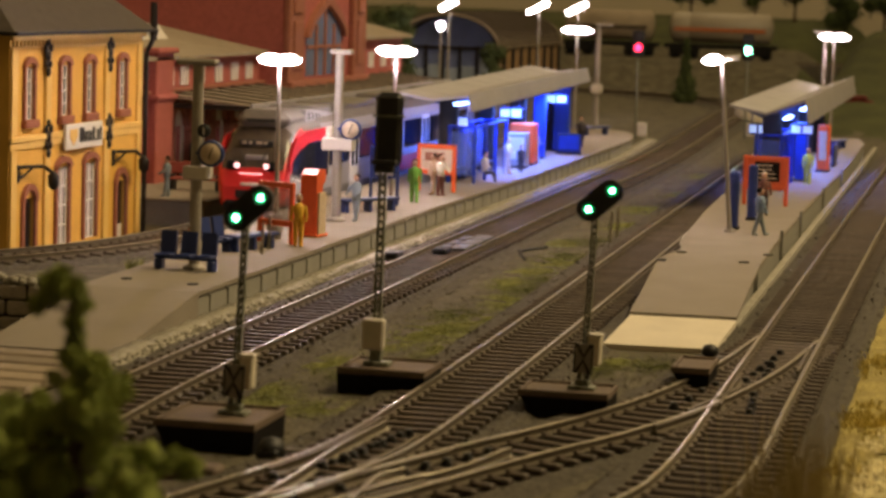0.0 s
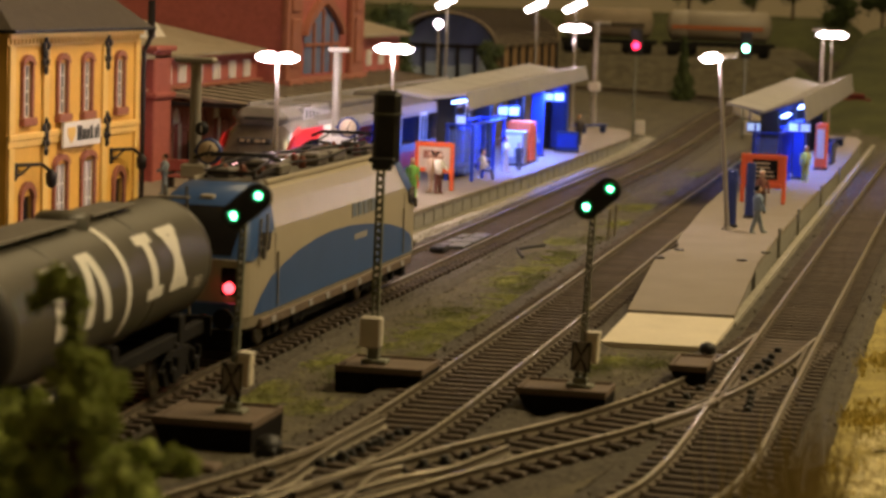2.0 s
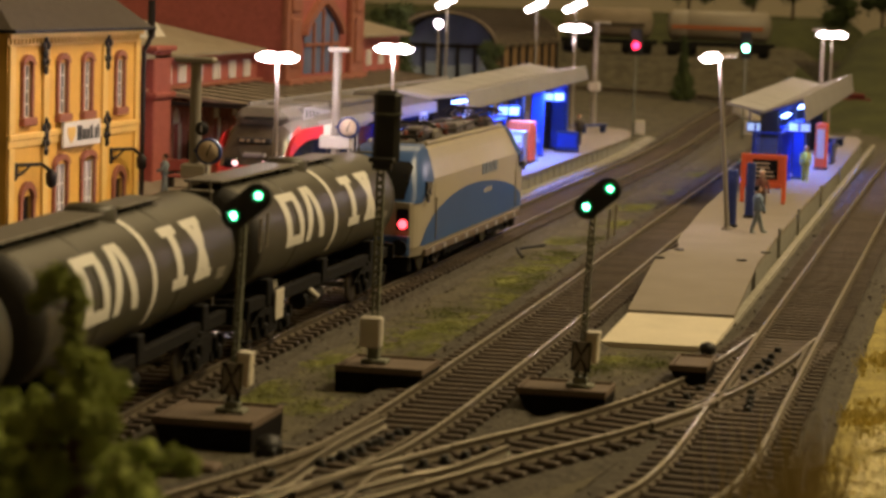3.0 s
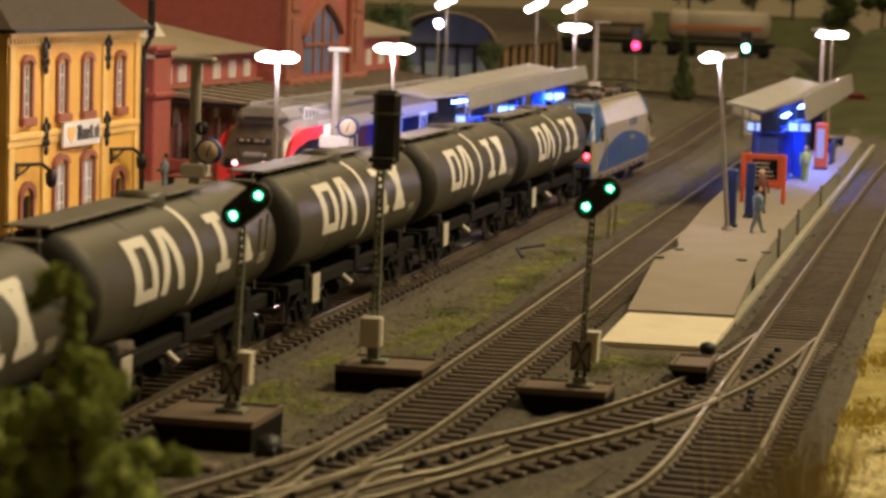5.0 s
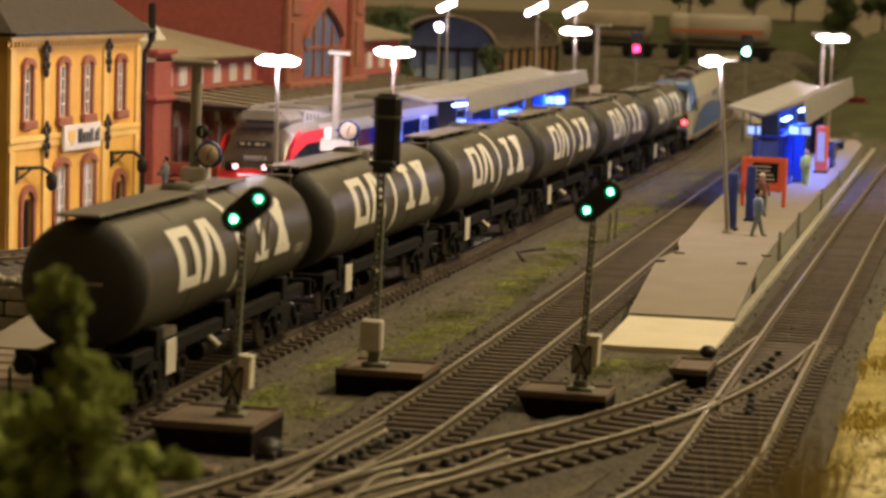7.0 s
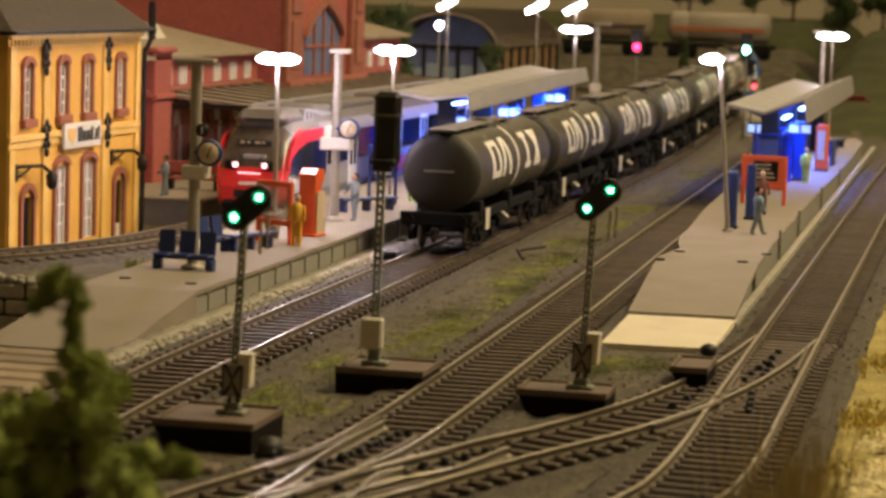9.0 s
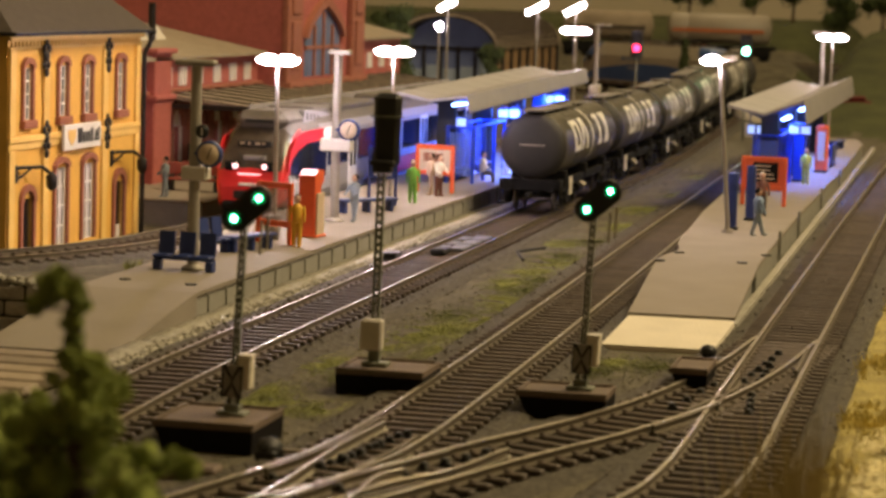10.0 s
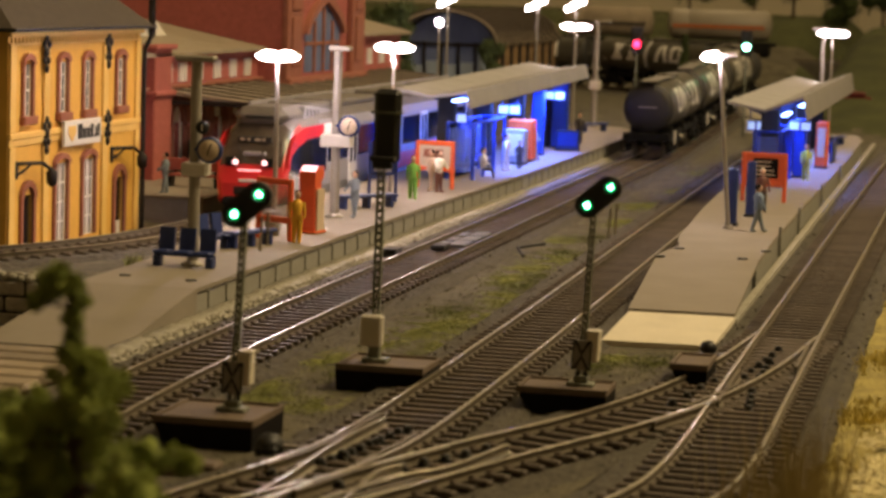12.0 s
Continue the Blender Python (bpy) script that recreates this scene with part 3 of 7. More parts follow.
def make_signal(x, y, lean, label):
    root = thing("colour_light_signal", at(x, y, 0.17, 0, lean, 0), label, "signal", "green light signals")
    part("base_plate", G().box(-0.26, 0.26, -0.2, 0.2, 0, 0.08, 0.02).box(-0.14, 0.14, -0.12, 0.12, 0.08, 0.2, 0.02), M["greenpole"], root)
    legs = G()
    for a in (-0.12, 0.12):
        legs.cyl((a, 0, 0.1), (a * 0.3, 0, 0.5), 0.03)
    part("foot_bracket", legs, M["black"], root)
    mast = G()
    for a in (-0.042, 0.042):
        mast.box(a - 0.018, a + 0.018, -0.05, 0.05, 0.15, 3.75)
    part("mast", mast, M["greenpole"], root)
    for k in range(24):
        part("lattice_bar", G().box(-0.045, 0.045, -0.03, 0.03, 0, 0.06), M["greenpole"], root, m=at(0, 0, 0.35 + k * 0.14, 0, 28 * (-1) ** k, 0))
    cross_board(root, 0.33)
    rb = part("relay_box", G().box(0.06, 0.31, -0.1, 0.18, 0.48, 1.08, 0.03), M["cream"], root, "cream relay box")
    part("relay_lid", G().box(0.05, 0.32, -0.11, 0.19, 1.06, 1.11, 0.015), M["offwhite"], rb)
    c = (0.1, 3.72)
    ang = math.atan2(0.42, 0.46)
    rim = []
    for k in range(24):
        a = 2 * math.pi * k / 24
        u = 0.245 * math.cos(a) + (0.26 if math.cos(a) > 0 else -0.26)
        w = 0.245 * math.sin(a)
        rim.append((c[0] + u * math.cos(ang) - w * math.sin(ang), c[1] + u * math.sin(ang) + w * math.cos(ang)))
    head = part("signal_head", G().prism(rim, "y", -0.28, -0.1), M["black"], root)
    for k, (u, r) in enumerate(((-0.27, 0.056), (0.31, 0.05))):
        lx, lz = c[0] + u * math.cos(ang), c[1] + u * math.sin(ang)
        hood = G()
        n = 12
        ring = lambda yy, rr: [(lx + rr * math.cos(2 * math.pi * i / n), yy, lz + rr * math.sin(2 * math.pi * i / n)) for i in range(n)]
        hood.loft([ring(-0.28, 0.15), ring(-0.36, 0.15), ring(-0.36, 0.12), ring(-0.28, 0.12)], caps=False)
        part("lens_ring", hood, M["black"], head)
        ln = part("lens", G().lathe([(0.001, -0.33), (r * 0.7, -0.32), (r, -0.3)], (lx, 0, lz), "y", 14), M["green_on"], head, "lit green lens")
        # glowing ring paints the green halo round the white lens core
        part("lens_rim", G().lathe([(r, -0.3), (0.095, -0.285)], (lx, 0, lz), "y", 14), M["lens_rim"], ln)
    part("ladder", G().box(0.3, 0.34, -0.02, 0.02, 2.9, 3.5).box(0.42, 0.46, -0.02, 0.02, 3.0, 3.6), M["metalpole"], root)
    return root


make_signal(-12.92, 41.5, 2.2, "dark lattice signal mast showing two green lights")
make_signal(-7.54, 46.85, 2.2, "dark lattice signal mast showing two green lights")


def make_tall_signal(x, y):
    root = thing("tall_signal", at(x, y, 0.17, 0, 0.6, 0), "tall unlit signal mast with black signal head seen from behind", "signal")
    part("base_plate", G().box(-0.22, 0.3, -0.2, 0.2, 0, 0.1, 0.02).box(-0.12, 0.12, -0.1, 0.1, 0.1, 0.4, 0.02), M["greenpole"], root)
    mast = G()
    for a in (-0.06, 0.06):
        mast.box(a - 0.022, a + 0.022, -0.05, 0.05, 0.2, 4.6)
    part("mast", mast, M["greenpole"], root)
    for k in range(28):
        part("lattice_bar", G().box(-0.06, 0.06, -0.03, 0.03, 0, 0.06), M["greenpole"], root, m=at(0, 0, 0.5 + k * 0.15, 0, 28 * (-1) ** k, 0))
    part("relay_box", G().box(-0.25, 0.2, -0.3, -0.05, 0.35, 0.98, 0.04), M["offwhite"], root, "cream relay box")
    head = part("signal_head", G().box(-0.2, 0.36, -0.1, 0.14, 4.05, 5.55, 0.1), M["black"], root)
    part("head_shield", G().box(-0.24, 0.4, -0.12, 0.16, 5.05, 5.1, 0.01), M["greenpole"], head)
    part("head_bracket", G().box(-0.2, 0.32, -0.3, -0.08, 4.1, 4.2, 0.02).box(-0.14, 0.26, -0.25, -0.08, 3.95, 4.12, 0.03), M["black"], head)
    return root


make_tall_signal(-12.0, 48.1)


def make_far_signal(x, y, zb, top, lens, label):
    root = thing("distant_signal", at(x, y, zb), label, "signal")
    part("mast", G().cyl((0, 0, 0), (0, 0, top - zb), 0.06), M["greenpole"], root)
    head = part("signal_head", G().box(-0.32, 0.32, -0.1, 0.1, top - zb - 0.5, top - zb + 0.9, 0.06), M["black"], root)
    part("lens", G().lathe([(0.001, -0.17), (0.15, -0.15), (0.2, -0.1)], (0.0, 0, top - zb), "y", 14), lens, head)
    part("relay_box", G().box(0.1, 0.6, -0.15, 0.15, 0.2, 0.95, 0.03), M["offwhite"], root)
    return root


make_far_signal(-18.75, 131, 0.1, 5.05, M["red_on"], "far signal mast showing a red light")
make_far_signal(-13.4, 136, 0.1, 5.0, M["green_on"], "far signal mast showing a green light")

# ---- platform lamps and posts ----
GLOW = (1.0, 0.8, 0.86)


def make_lamp(x, y, h, left, right, lean=0.0, lit_l=True, lit_r=True, z=PLAT, r=0.075, power=0.13, label="slim grey platform lamp with lit twin head"):
    root = thing("platform_lamp", at(x, y, z, 0, lean, 0), label, "lamp", "platform lamps")
    part("pole", G().cyl((0, 0, 0.0), (0, 0, h), r, r * 0.85, 12), M["metalpole"], root)
    part("foot", G().cyl((0, 0, 0), (0, 0, 0.1), r * 2.6, r * 2.2, 14), M["metalpole"], root)
    head = part("head", G().box(-left, right, -0.13, 0.13, h, h + 0.1, 0.04), M["offwhite"], root)
    for sgn, ext, on in ((-1, left, lit_l), (1, right, lit_r)):
        if on:
            part("diffuser", G().ball((sgn * ext * 0.42, 0, h - 0.02), 1.0, 18, (ext * 0.6, 0.2, 0.16)), M["lampglow"], head, "glowing white diffuser")
        else:
            part("diffuser", G().box(sgn * 0.04, sgn * (ext - 0.03), -0.115, 0.115, h - 0.07, h + 0.001, 0.02), M["offwhite"], head)
    if power and (lit_l or lit_r):
        lamp("lamp_light", "POINT", at(x + math.sin(radians(lean)) * h, y - 0.02, z + h - 0.34), power, GLOW, 0.12 * S)
    return root


make_lamp(-20.83, 70.64, 5.1, 0.68, 0.66, power=0.34)
make_lamp(-20.39, 83.3, 5.15, 0.7, 0.72, power=0.34)
make_lamp(-20.72, 122.9, 5.5, 0.78, 0.78)
make_lamp(-7.95, 77.33, 5.45, 0.62, 0.58, -5.0, True, False, power=0.075, label="leaning platform lamp with one half of its head lit")
make_lamp(-8.4, 130.6, 5.5, 0.8, 0.8, power=0.08)


def clock(root, x, y, z):
    c = part("clock", G().lathe([(0.001, -0.1), (0.3, -0.1), (0.34, -0.07), (0.34, 0.07), (0.3, 0.1), (0.001, 0.1)], (x, y, z), "y", 24), M["bluedark"], root, "round dark-rimmed station clock")
    part("clock_face", G().lathe([(0.001, -0.112), (0.27, -0.112), (0.27, -0.1)], (x, y, z), "y", 24), M["postercream"], c)
    part("clock_hand", G().box(-0.012, 0.012, -0.122, -0.114, 0, 0.2), M["black"], c, m=at(x, y, z, 0, 25, 0))
    part("clock_hand", G().box(-0.015, 0.015, -0.122, -0.114, 0, 0.14), M["black"], c, m=at(x, y, z, 0, 195, 0))
    part("clock_arm", G().box(min(0, x), max(0, x), y - 0.04, y + 0.04, z - 0.04, z + 0.04), M["bluedark"], c)
    return c


def make_post(x, y, h, bar, label, sign, clk, r=0.15):
    root = thing("platform_post", at(x, y, PLAT), label, "post", "platform posts")
    part("pole", G().cyl((0, 0, 0), (0, 0, h), r, r * 0.92, 16), M["metalpole"], root)
    part("foot", G().lathe([(0.001, 0.0), (0.3, 0), (0.3, 0.05), (r, 0.14)], n=16), M["metalpole"], root)
    part("head", G().box(bar[0], bar[1], -0.16, 0.16, h, h + 0.16, 0.05), M["metalpole"], root)
    if sign:
        part("sign_box", G().box(*sign, 0.04), M["offwhite"], root)
    if clk:
        clock(root, *clk)
    return root


p341 = make_post(-19.75, 59.73, 5.2, (-0.55, 0.52), "tall grey platform post with clock and loudspeaker box", (-0.3, 0.38, -0.25, 0.2, 2.3, 2.65), (0.42, -0.1, 2.98))
part("info_disc", G().lathe([(0.001, -0.06), (0.17, -0.06), (0.17, 0.02), (0.001, 0.02)], (0.24, -0.16, 3.55), "y", 18), M["black"], p341, "black round information disc")
part("info_mark", G().box(0.22, 0.26, -0.235, -0.225, 3.46, 3.64), M["white"], p341)
make_post(-19.94, 74.2, 5.2, (-0.3, 0.42), "tall cream platform post with clock and sign box", (-0.48, 0.52, -0.2, 0.2, 2.2, 2.6), (0.44, -0.1, 2.88))
make_post(-21.0, 131.5, 5.6, (-0.2, 0.75), "far cream platform post with short arm", (-0.3, 0.3, -0.2, 0.2, 2.0, 2.5), None)
make_post(-9.0, 132.5, 5.6, (-0.6, 0.2), "far unlit post beside the end lamp", None, None, 0.11)

# ---- yellow house ----
M["curtain"] = mat("pale_lilac_curtain", (0.55, 0.5, 0.5), 0.8, var=0.15, scale=3, bump=0.0)
def wall_cells(g, axis, at0, at1, ur, zr, holes):
    """One wall between at0 and at1 along an axis, with rectangular openings (u0, u1, z0, z1)."""
    us = sorted({*ur, *[h[0] for h in holes], *[h[1] for h in holes]})
    zs = sorted({*zr, *[h[2] for h in holes], *[h[3] for h in holes]})
    nu, nz = len(us), len(zs)
    solid = {}
    for i in range(nu - 1):
        for k in range(nz - 1):
            u, z = (us[i] + us[i + 1]) / 2, (zs[k] + zs[k + 1]) / 2
            solid[i, k] = not any(h[0] < u < h[1] and h[2] < z < h[3] for h in holes)
    vs = [(w, u, z) if axis == "x" else (u, w, z) for w in (at0, at1) for u in us for z in zs]
    at_ = lambda s, i, k: s * nu * nz + i * nz + k
    fs = []
    for (i, k), on in solid.items():
        if not on:
            continue
        for s in (0, 1):
            fs.append((at_(s, i, k), at_(s, i + 1, k), at_(s, i + 1, k + 1), at_(s, i, k + 1)))
        for di, dk, p, q in ((-1, 0, (i, k), (i, k + 1)), (1, 0, (i + 1, k), (i + 1, k + 1)), (0, -1, (i, k), (i + 1, k)), (0, 1, (i, k + 1), (i + 1, k + 1))):
            if not solid.get((i + di, k + dk), False):
                fs.append((at_(0, *p), at_(0, *q), at_(1, *q), at_(1, *p)))
    return g.add(vs, fs)


def arch_poly(y0, y1, z0, z1, rise_, n=10):
    """An outline with an arched head."""
    pts = [(y0, z0), (y1, z0), (y1, z1)]
    c = (y0 + y1) / 2
    for k in range(1, n):
        a = math.pi * k / n
        pts.append((c + (y1 - y0) / 2 * math.cos(a), z1 + rise_ * math.sin(a)))
    return pts + [(y0, z1)]


def arch_band(g, x0, x1, y0, y1, z1, rise_, th, n=10):
    c, w = (y0 + y1) / 2, (y1 - y0) / 2
    rings = []
    for k in range(n + 1):
        t = math.pi * k / n
        p, q = (c + w * math.cos(t), z1 + rise_ * math.sin(t)), (c + (w + th) * math.cos(t), z1 + (rise_ + th) * math.sin(t))
        rings.append([(x0, *p), (x1, *p), (x1, *q), (x0, *q)])
    return g.loft(rings)


HX = -29.1


def make_yellow_house():
    root = thing("yellow_house", at(0, 0, 0), "two-storey ochre yellow house with red brick window trim and hipped roof", "house")
    up = [(71.4, 0.32), (74.35, 0.34), (76.55, 0.34), (79.65, 0.34)]
    low = [(74.3, 0.5), (76.75, 0.52)]
    doors = [(71.5, 0.42), (79.7, 0.42)]
    holes = [(c - w, c + w, 3.4, 5.0) for c, w in up] + [(c - w, c + w, -0.75, 1.75) for c, w in low] + [(c - w, c + w, -1.2, 0.95) for c, w in doors]
    part("wall", wall_cells(G(), "x", HX - 0.35, HX, (69.9, 81.7), (-1.3, 6.05), holes), M["yellow"], root)
    part("wall", wall_cells(G(), "y", 69.9, 70.2, (-38, HX - 0.35), (-1.3, 6.05), []), M["yellow"], root)
    part("wall", wall_cells(G(), "y", 81.4, 81.7, (-38, HX - 0.35), (-1.3, 6.05), []), M["yellow"], root)
    # near-black sheet stands in for the unlit rooms behind the openings
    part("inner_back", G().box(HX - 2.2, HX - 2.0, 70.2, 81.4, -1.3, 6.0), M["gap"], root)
    # roof
    e = [(-28.65, 69.2, 6.12), (-28.65, 81.75, 6.12), (-38.5, 81.75, 6.12), (-38.5, 69.2, 6.12)]
    rdg = [(-33.5, 74.2, 10.2), (-33.5, 77.8, 10.2)]
    part("roof", G().add(e + rdg, [(0, 1, 5, 4), (1, 2, 5), (2, 3, 4, 5), (3, 0, 4), (0, 1, 2, 3)]), M["slate"], root, "dark brown hipped roof")
    part("gutter", G().box(-28.68, -28.54, 69.1, 81.85, 6.02, 6.14, 0.03), M["iron"], root)
    part("gutter", G().box(-38.4, -28.5, 69.08, 69.2, 6.02, 6.14, 0.03), M["iron"], root)
    part("downpipe", G().tube([(-28.62, 81.75, 6.05), (-28.75, 81.65, 5.6), (-28.9, 81.6, 5.3), (-28.9, 81.6, -1.2)], 0.09), M["iron"], root)
    part("cornice", G().box(HX, HX + 0.16, 69.85, 81.72, 5.85, 6.05, 0.03).box(HX, HX + 0.08, 69.9, 81.7, 5.6, 5.66, 0.01), M["trimyellow"], root)
    dent = G().box(0, 0.07, -0.07, 0.07, -0.09, 0.09, 0.02).mesh("dentil", M["trimyellow"])
    for k in range(38):
        ob = new("dentil", dent)
        ob.parent = root
        ob.matrix_basis = at(HX, 70.15 + k * 0.3, 5.75)
    part("string_course", G().box(HX, HX + 0.13, 69.88, 81.72, 2.72, 2.92, 0.03).box(HX, HX + 0.07, 69.9, 81.7, 2.5, 2.72, 0.02), M["trimyellow"], root)
    for y in (70.15, 72.9, 78.15, 81.35):
        part("pilaster", G().box(HX, HX + 0.1, y - 0.22, y + 0.22, -1.2, 2.5, 0.02), M["trimyellow"], root)
        part("pilaster", G().box(HX, HX + 0.1, y - 0.22, y + 0.22, 2.92, 5.6, 0.02), M["trimyellow"], root)

    def window(c, w, z0, z1, rise_, rows, sill):
        tr = G()
        for s in (-1, 1):
            tr.box(HX + 0.002, HX + 0.1, c + s * w, c + s * (w + 0.16), z0, z1, 0.015)
        arch_band(tr, HX + 0.002, HX + 0.13, c - w, c + w, z1, rise_, 0.2)
        win = part("window", tr, M["brickred"], root, "window in red brick surround")
        if sill:
            part("window_sill", G().box(HX + 0.002, HX + 0.2, c - w - 0.22, c + w + 0.22, z0 - 0.26, z0, 0.03), M["brickred"], win)
        part("pane", G().prism(arch_poly(c - w, c + w, z0, z1, rise_), "x", HX - 0.12, HX - 0.1), M["darkglass"], win)
        part("curtain", G().box(HX - 0.095, HX - 0.085, c - w, c + w * (0.35 if sill else 0.8), z0, z1), M["curtain"], win)
        fr = G()
        for u in (-w + 0.04, 0, w - 0.04):
            fr.box(HX - 0.08, HX - 0.02, c + u - 0.035, c + u + 0.035, z0, z1 + (rise_ * 0.8 if u == 0 else 0))
        for k in range(rows + 1):
            z = z0 + (z1 - z0) * k / rows
            fr.box(HX - 0.075, HX - 0.025, c - w, c + w, z - 0.03, z + 0.03)
        part("window_frame", fr, M["white"], win)

    for c, w in up:
        window(c, w, 3.4, 5.0, 0.14, 4, True)
    for c, w in low:
        window(c, w, -0.75, 1.75, 0.16, 4, False)
    for c, w in doors:
        tr = G()
        for s in (-1, 1):
            tr.box(HX + 0.002, HX + 0.1, c + s * w, c + s * (w + 0.2), -1.2, 0.95, 0.015)
        arch_band(tr, HX + 0.002, HX + 0.12, c - w, c + w, 0.85, 0.35, 0.22)
        d = part("door", tr, M["brickred"], root, "dark arched door in brick surround")
        part("door_leaf", G().prism(arch_poly(c - w, c + w, -1.2, 0.85, 0.33), "x", HX - 0.12, HX - 0.08), M["darkglass"], d)
        part("door_panel", G().box(HX - 0.075, HX - 0.04, c - w + 0.06, c + w - 0.06, -1.2, -0.55, 0.02), M["offwhite"] if c > 75 else M["boxbrown"], d)
    for y, z in ((72.75, 5.35), (78.3, 5.35), (72.85, 2.8), (78.3, 2.78)):
        pr = [(0.001, 0.0), (0.2, 0.0), (0.2, 0.05), (0.12, 0.09), (0.001, 0.12)]
        ros = part("wall_rosette", G().lathe(pr, (HX + 0.08, y, z), "x", 10), M["iron"], root, "black cast ornament")
        for dy, dz, k in ((-0.2, 0.24, 0.7), (0.2, 0.24, 0.7), (0.0, 0.42, 0.65), (-0.16, -0.26, 0.65), (0.16, -0.26, 0.65), (0.0, -0.5, 0.8)):
            part("petal", G().lathe([(r * k, h * k) for r, h in pr], (HX + 0.1, y + dy, z + dz), "x", 8), M["iron"], ros)
    for y in (70.6, 78.95):
        g = G().tube([(HX, y, 1.95), (HX + 0.15, y + 0.2, 1.98), (HX + 0.4, y + 1.2, 1.95), (HX + 0.5, y + 1.7, 1.7)], 0.06)
        g.tube([(HX, y, 1.6), (HX + 0.12, y + 0.3, 1.72), (HX + 0.25, y + 0.6, 1.92)], 0.04)
        g.box(HX, HX + 0.06, y - 0.1, y + 0.1, 1.5, 2.05, 0.02)
        b = part("wall_lantern", g, M["iron"], root, "unlit wrought-iron wall lantern")
        part("lantern_glass", G().lathe([(0.03, 1.78), (0.2, 1.62), (0.18, 1.3), (0.06, 1.18)], (HX + 0.5, y + 1.75, 0), "z", 8), M["iron"], b)
    sg = part("sign_board", G().box(HX + 0.14, HX + 0.24, 74.05, 77.35, 2.3, 3.12, 0.02), M["white"], root, "white sign board with plain shapes")
    part("sign_emblem", G().prism([(74.35, 2.95), (75.05, 2.95), (75.05, 2.7), (74.7, 2.42), (74.35, 2.7)], "x", HX + 0.24, HX + 0.25), M["trimyellow"], sg)
    for a, b, z0, z1 in ((75.22, 75.62, 2.5, 2.98), (75.68, 75.98, 2.5, 2.84), (76.04, 76.32, 2.5, 2.84), (76.38, 76.6, 2.5, 2.94), (76.66, 76.72, 2.5, 2.57), (76.78, 76.98, 2.5, 2.86), (77.04, 77.2, 2.5, 2.94)):
        part("sign_bar", G().box(HX + 0.24, HX + 0.25, a, b, z0, z1), M["black"], sg)
    return root


make_yellow_house()

# ---- red brick station ----
SX = -32.0


def make_station():
    root = thing("station_building", at(0, 0, 0), "dark red brick station with gabled tower and slatted windows", "station")
    groups = [93.1, 94.9, 97.0, 99.4, 101.6, 103.7]
    holes = [(y - 0.5, y + 0.5, 3.62, 4.42) for y in groups] + [(y - 0.55, y + 0.55, -0.9, 2.1) for y in (94.0, 96.6, 99.2, 101.8)]
    part("wall", wall_cells(G(), "x", SX - 0.4, SX, (83.5, 106), (-1.3, 4.75), holes), M["stationred"], root)
    part("wall", G().box(-40, SX - 0.4, 83.5, 83.9, -1.3, 4.75), M["stationred"], root)
    # another near-black sheet, painting the station's interior as shade
    part("dark_inside", G().box(SX - 1.6, SX - 1.5, 84, 106, -1.3, 4.7), M["gap"], root)
    part("corner_pier", G().box(SX + 0.02, SX + 0.5, 90.2, 92.2, -1.3, 5.1, 0.05).box(SX, SX + 0.65, 90.0, 92.4, 5.0, 5.2, 0.04).box(SX, SX + 0.65, 90.0, 92.4, 3.2, 3.4, 0.04), M["stationred"], root)
    part("cornice", G().box(SX, SX + 0.3, 83.5, 105.3, 3.42, 3.56, 0.03), M["brickred"], root)
    for y in groups:
        w = part("window", G().box(SX - 0.08, SX - 0.04, y - 0.5, y + 0.5, 3.62, 4.42), M["stationred"], root)
        for k in (-0.34, 0.0, 0.34):
            part("window_slat", G().box(SX - 0.035, SX + 0.06, y + k - 0.1, y + k + 0.1, 3.64, 4.4, 0.01), M["white"], w)
    for y in (92.7, 95.3, 97.9, 100.5, 103.1):
        part("wall_pier", G().box(SX, SX + 0.34, y - 0.34, y + 0.34, -1.2, 3.2, 0.05).box(SX, SX + 0.42, y - 0.44, y + 0.44, 1.75, 1.95, 0.04).box(SX, SX + 0.42, y - 0.44, y + 0.44, -1.2, -0.3, 0.04), M["brickred"], root, "red brick pier")
    for y in (94.0, 96.6, 99.2, 101.8):
        fr = G()
        arch_band(fr, SX, SX + 0.2, y - 0.75, y + 0.75, 2.0, 0.75, 0.3)
        d = part("door", fr, M["brickred"], root, "arched doorway in red brick")
        part("door_leaf", G().box(SX - 0.2, SX - 0.16, y - 0.55, y + 0.55, -0.9, 2.1), M["postercream"], d)
        part("side_panel", G().box(SX + 0.004, SX + 0.05, y - 0.92, y - 0.56, -0.9, 2.0, 0.01), M["cream"], d, "pale painted panel")
        part("side_panel", G().box(SX + 0.004, SX + 0.05, y + 0.56, y + 0.92, -0.9, 2.0, 0.01), M["cream"], d, "pale painted panel")
        part("fanlight", G().prism(arch_poly(y - 0.7, y + 0.7, 2.02, 2.06, 0.66), "x", SX + 0.004, SX + 0.04), M["cream"], d)
    pf = part("poster_frame", G().box(SX + 0.36, SX + 0.42, 94.7, 95.7, -0.4, 1.3, 0.02), M["iron"], root, "framed poster on a pier")
    part("poster", G().box(SX + 0.42, SX + 0.43, 94.82, 95.58, -0.25, 1.15), M["postercream"], pf)
